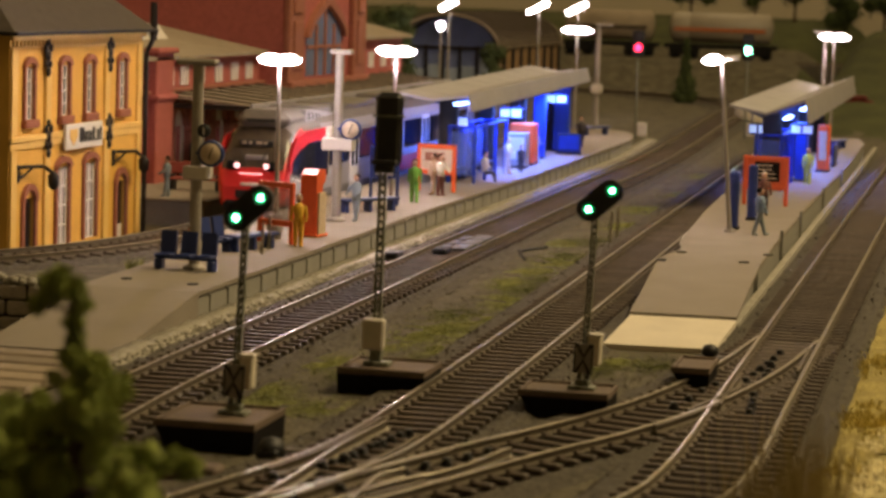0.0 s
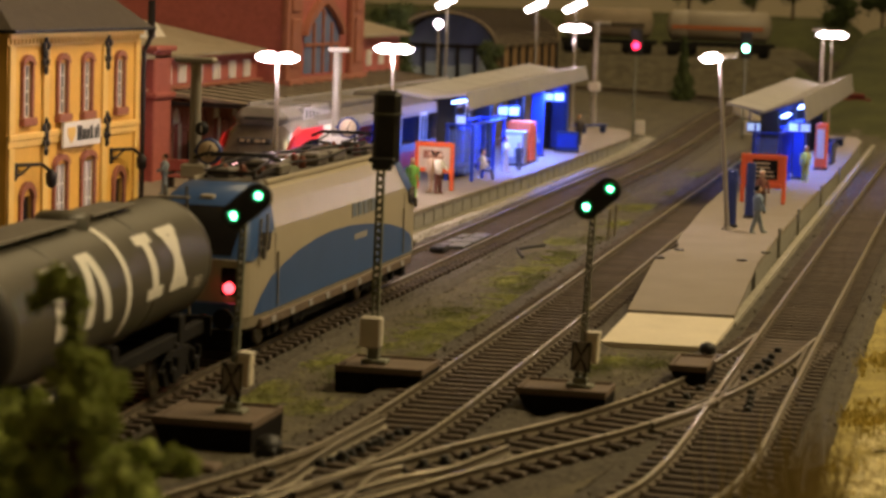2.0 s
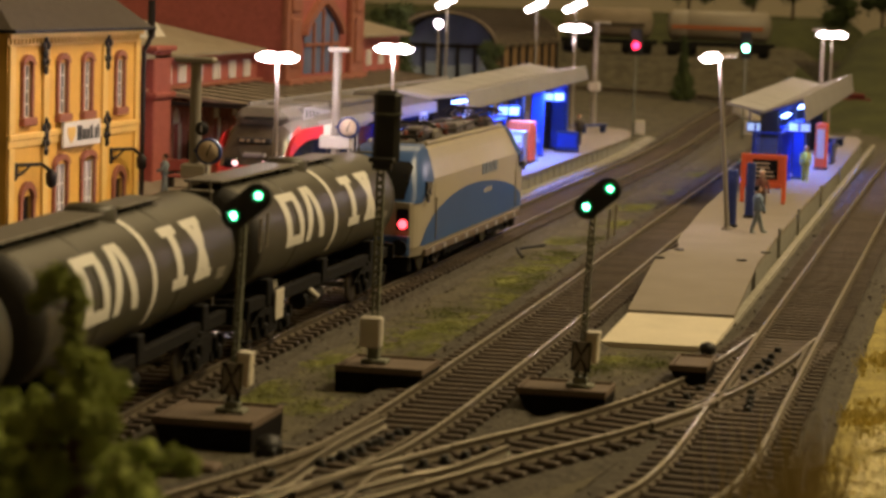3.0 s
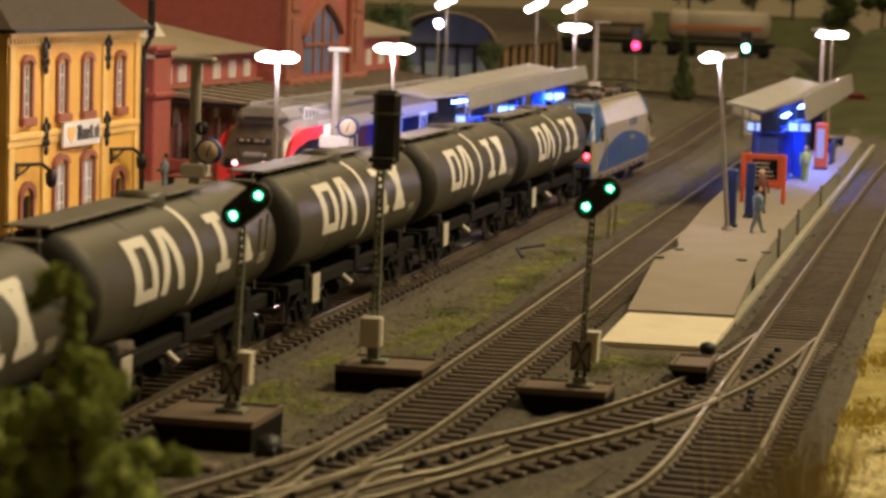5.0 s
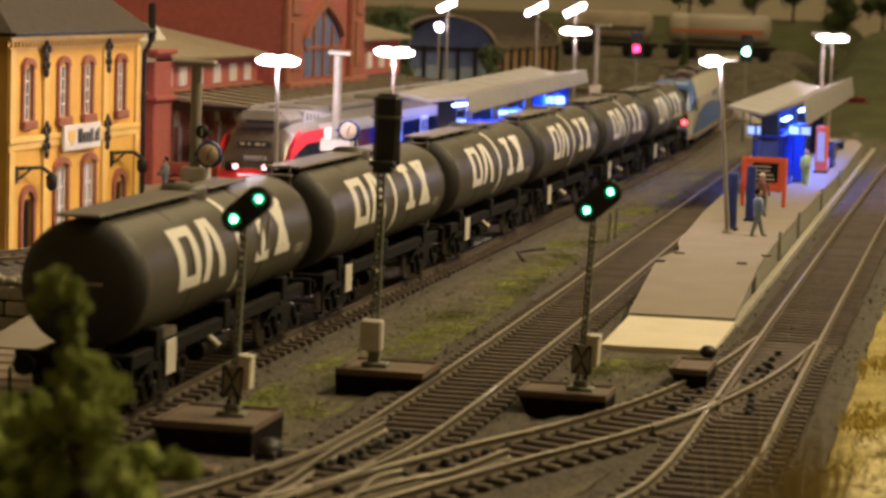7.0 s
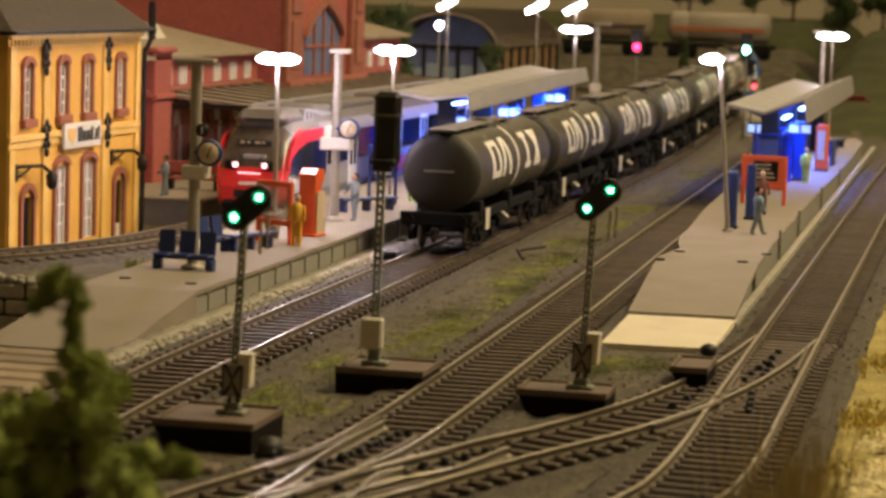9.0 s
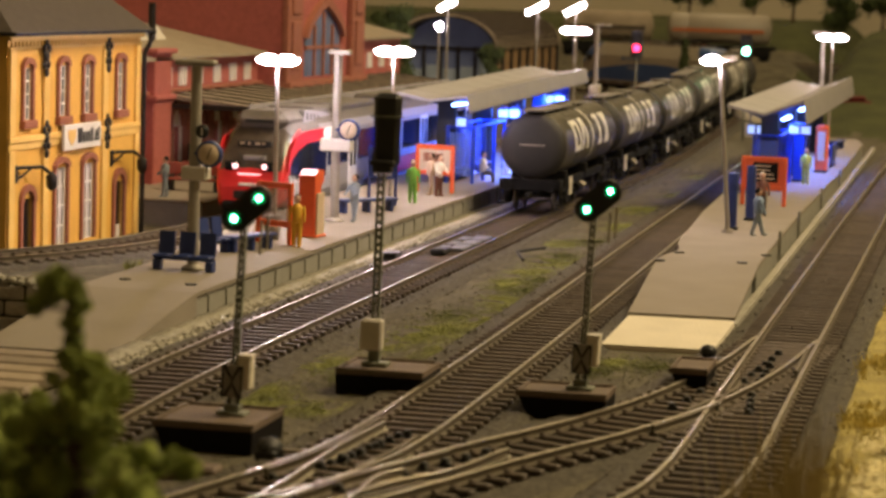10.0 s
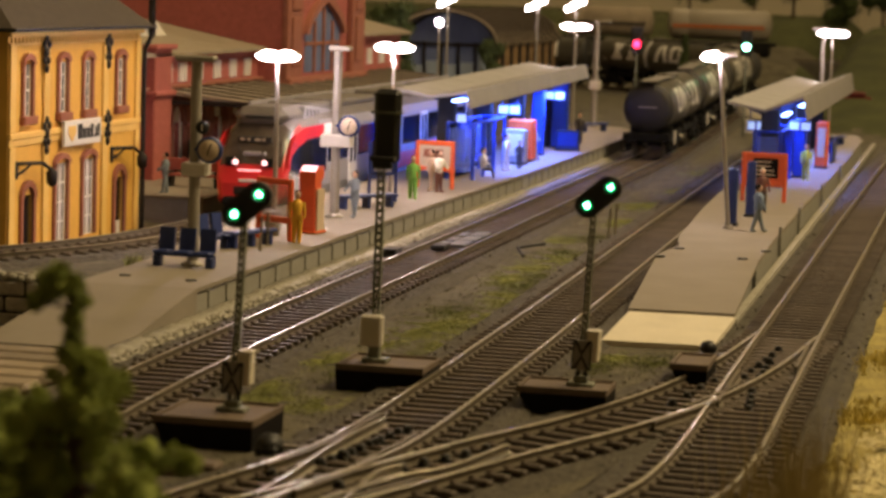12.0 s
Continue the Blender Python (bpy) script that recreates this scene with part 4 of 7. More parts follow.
    part("roof", G().add([(SX + 0.5, 83, 4.72), (SX + 0.5, 105.2, 4.72), (-39, 105.2, 6.1), (-39, 83, 6.1), (SX + 0.5, 83, 4.85), (SX + 0.5, 105.2, 4.85), (-39, 105.2, 6.25), (-39, 83, 6.25)],
                         [(0, 1, 2, 3), (4, 5, 6, 7), (0, 1, 5, 4), (1, 2, 6, 5), (3, 0, 4, 7)]), M["greyroof"], root, "brown grey sloping roof")
    sky = part("skylight", G().prism([(-35.4, 5.35), (-34.0, 5.05), (-34.7, 5.95)], "y", 95.8, 99.4), M["offwhite"], root, "pale ridge skylight")
    part("vent_pipe", G().cyl((-34.2, 97.4, 5.2), (-34.2, 97.4, 6.9), 0.16, n=10), M["iron"], sky)
    # tower
    TX = -30.9
    hole = [(108.9, 115.0, 3.65, 5.4)]
    tw = G()
    wall_cells(tw, "x", TX - 0.5, TX, (105.3, 118.7), (-1.3, 9.6), hole)
    tower = part("tower", tw, M["stationred"], root, "red brick gabled centre block")
    for y in (105.3, 118.2):
        part("tower_side", G().box(-40, TX - 0.5, y, y + 0.5, -1.3, 9.6), M["stationred"], tower)
    for y0, y1 in ((105.25, 107.6), (116.4, 118.75)):
        part("pilaster", G().box(TX, TX + 0.3, y0, y1, -1.2, 9.6, 0.05).box(TX + 0.3, TX + 0.4, y0 + 0.5, y1 - 0.5, 4.0, 6.2, 0.05).box(TX + 0.3, TX + 0.4, y0 + 0.5, y1 - 0.5, 6.5, 8.8, 0.05), M["brickred"], tower)
    head = G()
    inner = [(111.95 - s * 3.05 * (1 - t ** 1.7), 5.4 + 1.5 * t) for s, t in [(1, k / 8) for k in range(9)] + [(-1, 1 - k / 8) for k in range(1, 9)]]
    rings = []
    for a, b in inner:
        a2, b2 = 111.95 + (a - 111.95) * 1.16, b + 0.3 * (b - 5.4)
        rings.append([(TX + 0.005, a, b), (TX + 0.28, a, b), (TX + 0.28, a2, b2 + 0.02), (TX + 0.005, a2, b2 + 0.02)])
    head.loft(rings)
    part("arch_moulding", head, M["brickred"], tower)
    part("arch_window", G().prism([(108.9, 3.65), (115.0, 3.65)] + list(reversed(inner)), "x", TX + 0.004, TX + 0.02), M["hallglass"], tower, "pointed blue-grey arched window")
    mul = G()
    for y in (110.4, 111.95, 113.5):
        mul.box(TX + 0.02, TX + 0.12, y - 0.1, y + 0.1, 3.65, 6.6 if y == 111.95 else 6.0)
    mul.box(TX + 0.02, TX + 0.1, 108.9, 115, 4.9, 5.05)
    part("mullion", mul, M["brickred"], tower)
    part("ledge", G().box(TX, TX + 0.5, 105.2, 118.8, 3.2, 3.5, 0.06), M["brickred"], tower)
    # far wing
    holes = [(y - 0.5, y + 0.5, 3.7, 4.5) for y in (120.6, 123.2, 125.8, 128.2)]
    fw = part("far_wing", wall_cells(G(), "x", -32, -31.5, (118.7, 130), (-1.3, 5.2), holes), M["stationred"], root, "red brick wing")
    for h in holes:
        for k in (0.16, 0.5, 0.84):
            part("window_slat", G().box(-31.56, -31.42, h[0] + k - 0.1, h[0] + k + 0.1, 3.7, 4.5), M["white"], fw)
    part("roof", G().add([(-31.0, 118.7, 5.15), (-31.0, 130.4, 5.15), (-39, 130.4, 6.9), (-39, 118.7, 6.9), (-31.0, 118.7, 5.3), (-31.0, 130.4, 5.3), (-39, 130.4, 7.05), (-39, 118.7, 7.05)],
                         [(0, 1, 2, 3), (4, 5, 6, 7), (0, 1, 5, 4), (1, 2, 6, 5), (3, 0, 4, 7)]), M["greyroof"], root)
    return root


M["hallglass"] = mat("blue_grey_glazing", (0.16, 0.2, 0.34), 0.2, var=0.2, scale=0.8, bump=0.0)
M["brownwall"] = mat("plain_brown_plaster", (0.3, 0.19, 0.09), 0.85, var=0.1, scale=0.3, bump=0.1)
make_station()

root = thing("rear_building", at(0, 0, 0), "tall plain brown block behind the station", "building")
part("wall", G().box(-52, -40.2, 80, 104.5, -1.3, 13, 0.1), M["brownwall"], root)
part("roof", G().box(-52.5, -39.9, 79.5, 105, 13, 13.6, 0.1), M["slate"], root)

# station canopy and low platform
root = thing("station_canopy", at(0, 0, 0), "long brown panelled canopy over the station platform", "canopy")
part("roof", G().prism([(-32.0, 3.24), (-28.4, 2.9), (-28.4, 3.04), (-32.0, 3.4)], "y", 92.4, 128), M["greyroof"], root)
for k in range(20):
    y = 93.2 + k * 1.78
    part("roof_batten", G().prism([(-31.7, 3.36), (-28.4, 3.03), (-28.4, 3.11), (-31.7, 3.44)], "y", y - 0.09, y + 0.09), M["slate"], root)
part("fascia", G().box(-28.4, -28.28, 92.3, 128.1, 2.8, 3.1, 0.02), M["zinc"], root)
part("fascia", G().box(-31.5, -28.4, 92.28, 92.4, 2.82, 3.02, 0.02), M["iron"], root)
for y in (99.5, 106, 112.5, 119, 125.5):
    part("canopy_post", G().cyl((-28.7, y, -0.05), (-28.7, y, 2.95), 0.12, n=10).box(-29.0, -28.45, y - 0.3, y + 0.3, 2.68, 2.92, 0.1), M["iron"], root)
root = thing("station_platform", at(0, 0, 0), "low grey platform in front of the station", "platform", kind="structure")
part("paving", G().box(-32, -27.5, 84.3, 130, -0.14, -0.02, 0.02), M["platform"], root)
part("side_wall", G().box(-31.9, -27.57, 84.4, 130, -1.4, -0.14), M["platwall"], root)

# ---- butterfly canopies ----


def make_canopy(xl, xv, xr, y0, y1, zl, zv, zr, zf, dz, label):
    root = thing("platform_canopy", at(0, 0, 0), label, "canopy", "island platform canopies")

    def slab(name, a, b, th, material, par):
        (xa, za), (xb, zb) = a, b
        vs = [(xa, y0, za), (xb, y0, zb), (xb, y1, zb + dz), (xa, y1, za + dz)]
        vs += [(x, y, z - th) for x, y, z in vs]
        return part(name, G().add(vs, [(0, 1, 2, 3), (4, 5, 6, 7), (0, 1, 5, 4), (1, 2, 6, 5), (2, 3, 7, 6), (3, 0, 4, 7)]), material, par)
    a = slab("roof_wing", (xl, zl), (xv, zv), 0.1, M["zinc"], root)
    b = slab("roof_wing", (xv + 0.01, zv), (xr, zr), 0.1, M["zinc"], root)
    n = 9
    for k in range(n + 1):
        y = y0 + 0.15 + (y1 - y0 - 0.3) * k / n
        f = dz * (y - y0) / (y1 - y0)
        part("roof_seam", G().prism([(xl, zl + f), (xv, zv + f), (xv, zv + f + 0.007), (xl, zl + f + 0.007)], "y", y - 0.03, y + 0.03), M["zinc"], a)
        part("roof_seam", G().prism([(xv + 0.02, zv + f), (xr, zr + f), (xr, zr + f + 0.007), (xv + 0.02, zv + f + 0.007)], "y", y - 0.03, y + 0.03), M["zinc"], b)
    slab("fascia", (xr + 0.01, zr + 0.02), (xr + 0.16, zf), 0.06, M["zinc"], root)
    m = 26
    for k in range(m):
        y = y0 + (y1 - y0) * (k + 0.5) / m
        f = dz * (y - y0) / (y1 - y0)
        g = G().add([(xr + 0.03, y - 0.25, zr + f), (xr + 0.03, y + 0.25, zr + f), (xr + 0.185, y + 0.25, zf + f), (xr + 0.185, y - 0.25, zf + f), (xr + 0.033, y, zr + f - 0.003), (xr + 0.194, y, zf + f + 0.003)],
                    [(0, 4, 5, 3), (4, 1, 2, 5)])
        part("fascia_fold", g, M["zinc"], root)
    ys = np.linspace(y0 + 3, y1 - 3, 4)
    for y in ys:
        f = dz * (y - y0) / (y1 - y0)
        # columns get plain black, which paints their unlit side as colour
        part("canopy_column", G().box(xv - 0.36, xv + 0.36, y - 0.2, y + 0.2, PLAT, zv + f - 0.12, 0.06), M["black"], root)
        part("rafter", G().prism([(xl + 0.2, zl + f - 0.12), (xv, zv + f - 0.12), (xr - 0.1, zr + f - 0.12), (xr - 0.1, zr + f - 0.28), (xv, zv + f - 0.5), (xl + 0.2, zl + f - 0.28)], "y", y - 0.08, y + 0.08), M["bluedark"], root)
    for y in np.linspace(y0 + 2.5, y1 - 4, 4):
        f = dz * (y - y0) / (y1 - y0)
        part("light_strip", G().box(xv + 0.55, xv + 0.75, y - 1.3, y + 1.3, zv + f - 0.3, zv + f - 0.22, 0.02), M["blueglow"], root, "glowing blue-white light strip")
    return root


make_canopy(-21.7, -20.35, -19.0, 89, 116, 3.98, 3.76, 3.95, 3.38, 0.35, "grey ribbed butterfly canopy over the lit waiting area")
make_canopy(-9.8, -8.4, -6.96, 93, 124, 3.85, 3.58, 4.12, 3.26, 0.05, "grey ribbed butterfly canopy on blue columns")
BLUE = (0.1, 0.2, 1.0)
lamp("canopy_light", "AREA", lit((-19.0, 102, 3.25), (-20.3, 102, 0.4)), 0.32, BLUE, 15 * S, 0.6 * S).data.spread = radians(138)
lamp("canopy_light", "AREA", lit((-7.9, 107, 3.2), (-8.1, 107, 0.4)), 0.17, BLUE, 20 * S, 0.5 * S).data.spread = radians(140)


def board_text(root, x0, x1, y, z0, z1, rows, material):
    for k in range(rows):
        z = z1 - (z1 - z0) * (k + 0.5) / rows
        part("print_bar", G().box(x0, x1 - random.uniform(0, 0.4) * (x1 - x0), y - 0.012, y - 0.004, z - 0.025, z + 0.025), material, root)


def make_panel(x0, x1, y, rz, z0, z1, label, dark=False, clear=False):
    """An orange framed notice board on two legs."""
    w = (x1 - x0) / 2
    root = thing("notice_board", at((x0 + x1) / 2, y, PLAT, rz=rz), label, "notice board", "orange notice boards")
    for s in (-1, 1):
        part("leg", G().box(s * w - 0.07, s * w + 0.07, -0.06, 0.06, 0, z1, 0.02), M["orange"], root)
    fr = part("frame", G().box(-w + 0.07, w - 0.07, -0.05, 0.05, z0, z0 + 0.16, 0.02).box(-w + 0.07, w - 0.07, -0.05, 0.05, z1 - 0.16, z1, 0.02), M["orange"], root)
    part("sheet", G().box(-w + 0.07, w - 0.07, -0.02, 0.02, z0 + 0.16, z1 - 0.16), M["orange"] if dark else M["clearsheet"] if clear else M["postercream"], fr)
    if dark:
        b = part("poster", G().box(-w + 0.35, w - 0.25, -0.035, -0.02, z0 + 0.3, z1 - 0.2), M["boxbrown"], fr)
        board_text(b, -w + 0.45, w - 0.35, -0.035, z0 + 0.35, z1 - 0.25, 4, M["postercream"])
    elif not clear:
        board_text(fr, -w + 0.25, w - 0.25, -0.02, z0 + 0.5, z1 - 0.3, 5, M["brickred"])
    return root


make_panel(-20.35, -18.95, 87.0, -12, 0.62, 1.72, "orange framed notice board with a cream poster")
make_panel(-8.62, -7.12, 88.3, -6, 0.55, 1.75, "orange notice board with a dark timetable", True)
make_panel(-20.35, -19.1, 66.9, -28, 0.5, 1.75, "orange framed transparent wind screen", clear=True)


def make_shelter(x, y, ln, label, mirror=1):
    """A blue framed waiting shelter of glass screens."""
    root = thing("waiting_shelter", at(x, y, PLAT), label, "shelter", "blue waiting shelters")
    for yy in np.linspace(0, ln, 4):
        for xx in (0.0, 1.0):
            part("post", G().box(xx - 0.06, xx + 0.06, yy - 0.06, yy + 0.06, 0, 2.1, 0.015), M["blue"], root)
    for k, yy in enumerate(np.linspace(0, ln, 4)[:3]):
        part("screen", G().box(-0.02, 0.02, yy + 0.07, yy + ln / 3 - 0.07, 0.3, 1.95), M["screenglass"], root)
    part("screen", G().box(0.07, 0.93, -0.02, 0.02, 0.3, 1.95), M["screenglass"], root)
    part("screen", G().box(0.07, 0.93, ln / 2 - 0.02, ln / 2 + 0.02, 0.3, 1.95), M["screenglass"], root)
    for a in ((-0.07, 0.07, -0.07, ln + 0.07), (0.93, 1.07, -0.07, ln + 0.07), (0.07, 0.93, -0.07, 0.07), (0.07, 0.93, ln - 0.07, ln + 0.07)):
        part("top_rail", G().box(*a, 2.1, 2.18, 0.02), M["blue"], root)
    part("seat", G().box(0.12, 0.6, 0.4, ln - 0.4, 0.45, 0.55, 0.03), M["bluedark"], root)
    return root


M["screenglass"] = mat("clear_blue_screen_plastic", (0.2, 0.3, 0.75), 0.12, var=0.1, scale=2, bump=0)
M["screenglass"].node_tree.nodes["Principled BSDF"].inputs["Alpha"].default_value = 0.38
make_shelter(-20.2, 91.5, 6.0, "bright blue framed waiting shelter under the canopy")
make_shelter(-8.9, 95.0, 5.0, "bright blue framed waiting shelter under the canopy")


def make_cabinet(name, x, y, w, d, h, body, face, label, category, rz=0):
    root = thing(name, at(x, y, PLAT, rz=rz), label, category)
    part("body", G().box(-w / 2, w / 2, -d / 2, d / 2, 0, h, 0.05), body, root)
    part("front", G().box(-w / 2 + 0.08, w / 2 - 0.08, -d / 2 - 0.03, -d / 2, h * 0.25, h * 0.88, 0.015), face, root)
    part("plinth", G().box(-w / 2 - 0.04, w / 2 + 0.04, -d / 2 - 0.04, d / 2 + 0.04, 0, 0.1, 0.02), M["black"], root)
    return root


make_cabinet("vending_machine", -19.45, 101.2, 0.95, 0.8, 1.45, M["cargrey"], M["white"], "grey vending machine with a pale front", "vending machine")
make_cabinet("kiosk", -19.55, 103.2, 1.05, 1.2, 1.75, M["orange"], M["orange"], "orange ticket kiosk under the canopy", "kiosk")
make_cabinet("information_pillar", -19.55, 112.6, 0.75, 0.5, 3.1, M["blue"], M["blue"], "tall bright blue information pillar", "pillar")
make_cabinet("information_pillar", -19.6, 107.2, 0.55, 0.5, 3.1, M["blue"], M["blue"], "tall blue information pillar", "pillar")
make_cabinet("ticket_machine", -20.5, 94.2, 0.7, 0.6, 1.9, M["blue"], M["blue"], "blue ticket machine under the canopy", "ticket machine")
make_cabinet("low_screen", -18.9, 111.0, 1.1, 0.12, 0.95, M["bluedark"], M["blue"], "low dark blue screen wall", "screen wall")
make_cabinet("ticket_machine", -9.0, 109.5, 0.7, 0.6, 1.9, M["blue"], M["blue"], "blue ticket machine with a glowing display", "ticket machine")
make_cabinet("information_pillar", -7.6, 101.0, 0.5, 0.5, 2.4, M["blue"], M["blue"], "tall blue information pillar", "pillar")
make_cabinet("kiosk", -7.15, 107.5, 0.5, 1.0, 2.0, M["orange"], M["postercream"], "orange poster column under the canopy", "kiosk")
make_cabinet("low_screen", -6.95, 112.0, 0.12, 2.4, 1.0, M["bluedark"], M["bluedark"], "low dark blue screen wall", "screen wall")
for x, y in ((-7.95, 78.4), (-7.72, 82.0)):
    make_cabinet("blue_stele", x, y, 0.3, 0.26, 1.85, M["bluedark"], M["bluedark"], "slim dark blue information stele", "stele", random.uniform(-6, 6))
make_cabinet("blue_stele", -20.35, 73.6, 0.26, 0.22, 0.8, M["bluedark"], M["bluedark"], "short dark blue stele beside a post", "stele")


def make_display(x, y, z, w, label):
    root = thing("hanging_display", at(x, y, z), label, "display", "hanging displays")
    part("case", G().box(-w / 2, w / 2, -0.1, 0.1, 0, 0.42, 0.03), M["bluedark"], root)
    for s in (-1, 1):
        part("screen", G().box(s * w / 4 - w / 4 + 0.04, s * w / 4 + w / 4 - 0.04, -0.115, -0.1, 0.06, 0.36), M["screen"], root, "glowing display")
        part("hanger", G().cyl((s * w / 3, 0, 0.42), (s * w / 3, 0, 1.0), 0.025, n=6), M["bluedark"], root)


make_display(-20.0, 92.0, 2.6, 0.9, "dark blue hanging train display with lit screens")
make_display(-19.3, 99.0, 2.65, 0.95, "dark blue hanging train display with lit screens")
make_display(-19.3, 109.5, 2.85, 1.0, "dark blue hanging train display with lit screens")
make_display(-8.95, 96.0, 2.6, 0.7, "dark blue hanging train display with lit screens")
make_display(-7.4, 98.0, 2.55, 0.9, "dark blue hanging train display with lit screens")

# ---- red railcar at the platform ----
def grey_roof(g):
    for k, f in enumerate(g.f):
        g.m[k] = 1 if sum(g.v[i][2] for i in f) / len(f) > 2.9 else 0


def make_railcar():
    root = thing("red_railcar", at(-24.45, 79.6, 0.0), "red and light grey railcar with lit lamps at the platform", "railcar")
    LN = 36.0

    def sec(y, w, z0, z1, zr, rw):
        pts = [(w - 0.1, z0), (w, z0 + 0.3), (w, z1), (w - 0.12, z1 + 0.3), (rw, zr)]
        return [(x, y, z) for x, z in pts] + [(-x, y, z) for x, z in reversed(pts)]
    nose = G()
    keys = [(0.0, 0.92, 0.95, 0.95), (0.1, 1.08, 1.15, 1.15), (0.3, 1.19, 1.6, 1.4), (0.6, 1.235, 2.15, 1.75), (1.0, 1.24, 2.6, 1.9), (1.5, 1.25, 3.0, 2.25), (2.3, 1.25, 3.2, 2.55), (4.6, 1.25, 3.25, 2.65)]
    us = (0.0, 0.14, 0.28, 0.42, 0.55, 0.68, 0.84, 1.0)
    rings = []
    for y, w, zr, zs in keys:
        half = []
        for u in us:
            if u < 0.5:
                f = u / 0.5
                half.append((w - 0.1 * (1 - f) ** 2, 0.3 + (zs - 0.3) * f))
            else:
                f = (u - 0.5) / 0.5
                half.append((w * math.cos(f * math.pi / 2) ** 0.6, zs + (zr - zs) * math.sin(f * math.pi / 2)))
        ring = [(x, y, z) for x, z in half] + [(-x, y, z) for x, z in reversed(half)]
        rings.append(ring)
    nose.loft(rings, smooth=True)
    for k, f in enumerate(nose.f):
        c = sum((Vector(nose.v[i]) for i in f), Vector()) / len(f)
        if c.y < 1.45 and c.z > 1.5 and abs(c.x) < 1.08:
            nose.m[k] = 1
        elif c.z > 2.75:
            nose.m[k] = 2
    part("nose", nose, [M["carred"], M["carglass"], M["carroof"]], root, "rounded red cab nose with dark windscreen")
    part("screen_trim", G().box(-0.3, 0.5, 0.42, 0.56, 1.86, 2.02, 0.04), M["cargrey"], root)
    part("destination_panel", G().box(-0.6, 0.6, 0.7, 0.8, 2.32, 2.5, 0.02), M["black"], root)
    for k, w in enumerate((0.2, 0.12, 0.26, 0.14)):
        part("print_bar", G().box(-0.5 + k * 0.26, -0.5 + k * 0.26 + w * 0.8, 0.685, 0.7, 2.37, 2.45), M["postercream"], root)
    part("roof_cowl", G().box(-0.95, 0.95, 1.25, 4.2, 2.85, 3.5, 0.28), M["carroof"], root, "grey roof cowl")
    for s in (-1, 1):
        part("cowl_fairing", G().prism([(3.2, 2.85), (7.2, 3.2), (4.2, 3.46), (3.4, 3.46)], "x", s * 0.6, s * 0.98), M["cargrey"], root, "pale sloping roof fairing")
        for k in range(4):
            part("fairing_slot", G().prism([(3.7 + k * 0.5, 3.1), (3.85 + k * 0.5, 3.1), (3.8 + k * 0.45, 3.38 - k * 0.04), (3.65 + k * 0.45, 3.38 - k * 0.04)], "x", s * 0.975, s * 0.99), M["black"], root)
    part("cowl_grille", G().box(-0.5, 0.5, 1.2, 1.27, 3.1, 3.2), M["black"], root)
    for s in (-1, 1):
        lm = part("lamp_housing", G().box(s * 0.42, s * 0.9, 0.2, 0.5, 1.5, 1.82, 0.05), M["darkglass"], root)
        part("lamp", G().lathe([(0.001, -0.06), (0.075, -0.04), (0.11, 0.03)], (s * 0.52, 0.2, 1.66), "y", 12), M["head_on"], lm, "lit lamp")
    part("lamp_bar", G().box(-0.4, 0.4, 0.12, 0.22, 1.385, 1.41, 0.008), M["head_on"], root, "lit lamp bar")
    part("bumper", G().box(-0.9, 0.9, -0.12, 0.5, 0.18, 0.5, 0.1), M["chassis"], root)
    part("nose_grille", G().box(-0.5, 0.5, -0.03, 0.2, 0.55, 0.86, 0.04), M["black"], root)
    part("emblem", G().box(-0.32, 0.32, -0.02, 0.2, 1.0, 1.1, 0.02), M["white"], root)
    for sx in (-1, 1):
        part("wiper", G().tube([(sx * 0.2, 0.34, 1.72), (sx * 0.5, 0.5, 2.15)], 0.02), M["black"], root)
    body = G()
    body.loft([sec(y, 1.25, 0.3, 2.65, 3.25, 0.9) for y in (4.6, 9, 14, 15.5)])
    grey_roof(body)
    part("body", body, [M["cargrey"], M["carroof"]], root, "light grey car body with dark roof")
    body = G()
    body.loft([sec(y, 1.25, 0.3, 2.65, 3.25, 0.9) for y in (16.3, 24, LN)])
    grey_roof(body)
    part("body", body, [M["cargrey"], M["carroof"]], root, "light grey car body with dark roof")
    part("gangway", G().box(-1.05, 1.05, 15.5, 16.3, 0.5, 3.0, 0.05), M["black"], root)
    for y0, y1 in ((4.9, 7.2), (8.2, 13.8), (17.2, 24), (26, 33)):
        part("roof_unit", G().box(-0.9, 0.9, y0, y1, 3.2, 3.52, 0.1), M["carroof"], root)
    for s in (-1, 1):
        part("red_arch", G().prism([(0.5, 1.5), (0.95, 1.9), (1.6, 2.14), (2.9, 2.38), (4.9, 2.4), (4.9, 2.8), (2.4, 2.78), (1.3, 2.6), (0.75, 2.2), (0.45, 1.75)], "x", s * 1.235, s * 1.29), M["carred"], root)
        part("white_arch", G().prism([(4.9, 2.4), (6.0, 2.4), (6.0, 2.8), (4.9, 2.8)], "x", s * 1.235, s * 1.285), M["white"], root)
        part("side_glass", G().prism([(0.85, 1.2), (5.4, 1.1), (5.4, 2.36), (2.9, 2.34), (1.6, 2.1), (0.95, 1.82)], "x", s * 1.25, s * 1.272), M["darkglass"], root)
        for y0, y1 in ((5.6, 8.4), (9.9, 13.2), (17, 20), (21.5, 24.5), (26, 29), (30.5, 34)):
            part("side_glass", G().box(s * 1.25, s * 1.268, y0, y1, 1.4, 2.5, 0.01), M["darkglass"], root)
        for y in (9.1, 14.4, 20.7, 25.2, 29.7):
            d = part("door", G().box(s * 1.25, s * 1.28, y - 0.6, y + 0.6, 0.4, 2.6, 0.01), M["white"], root)
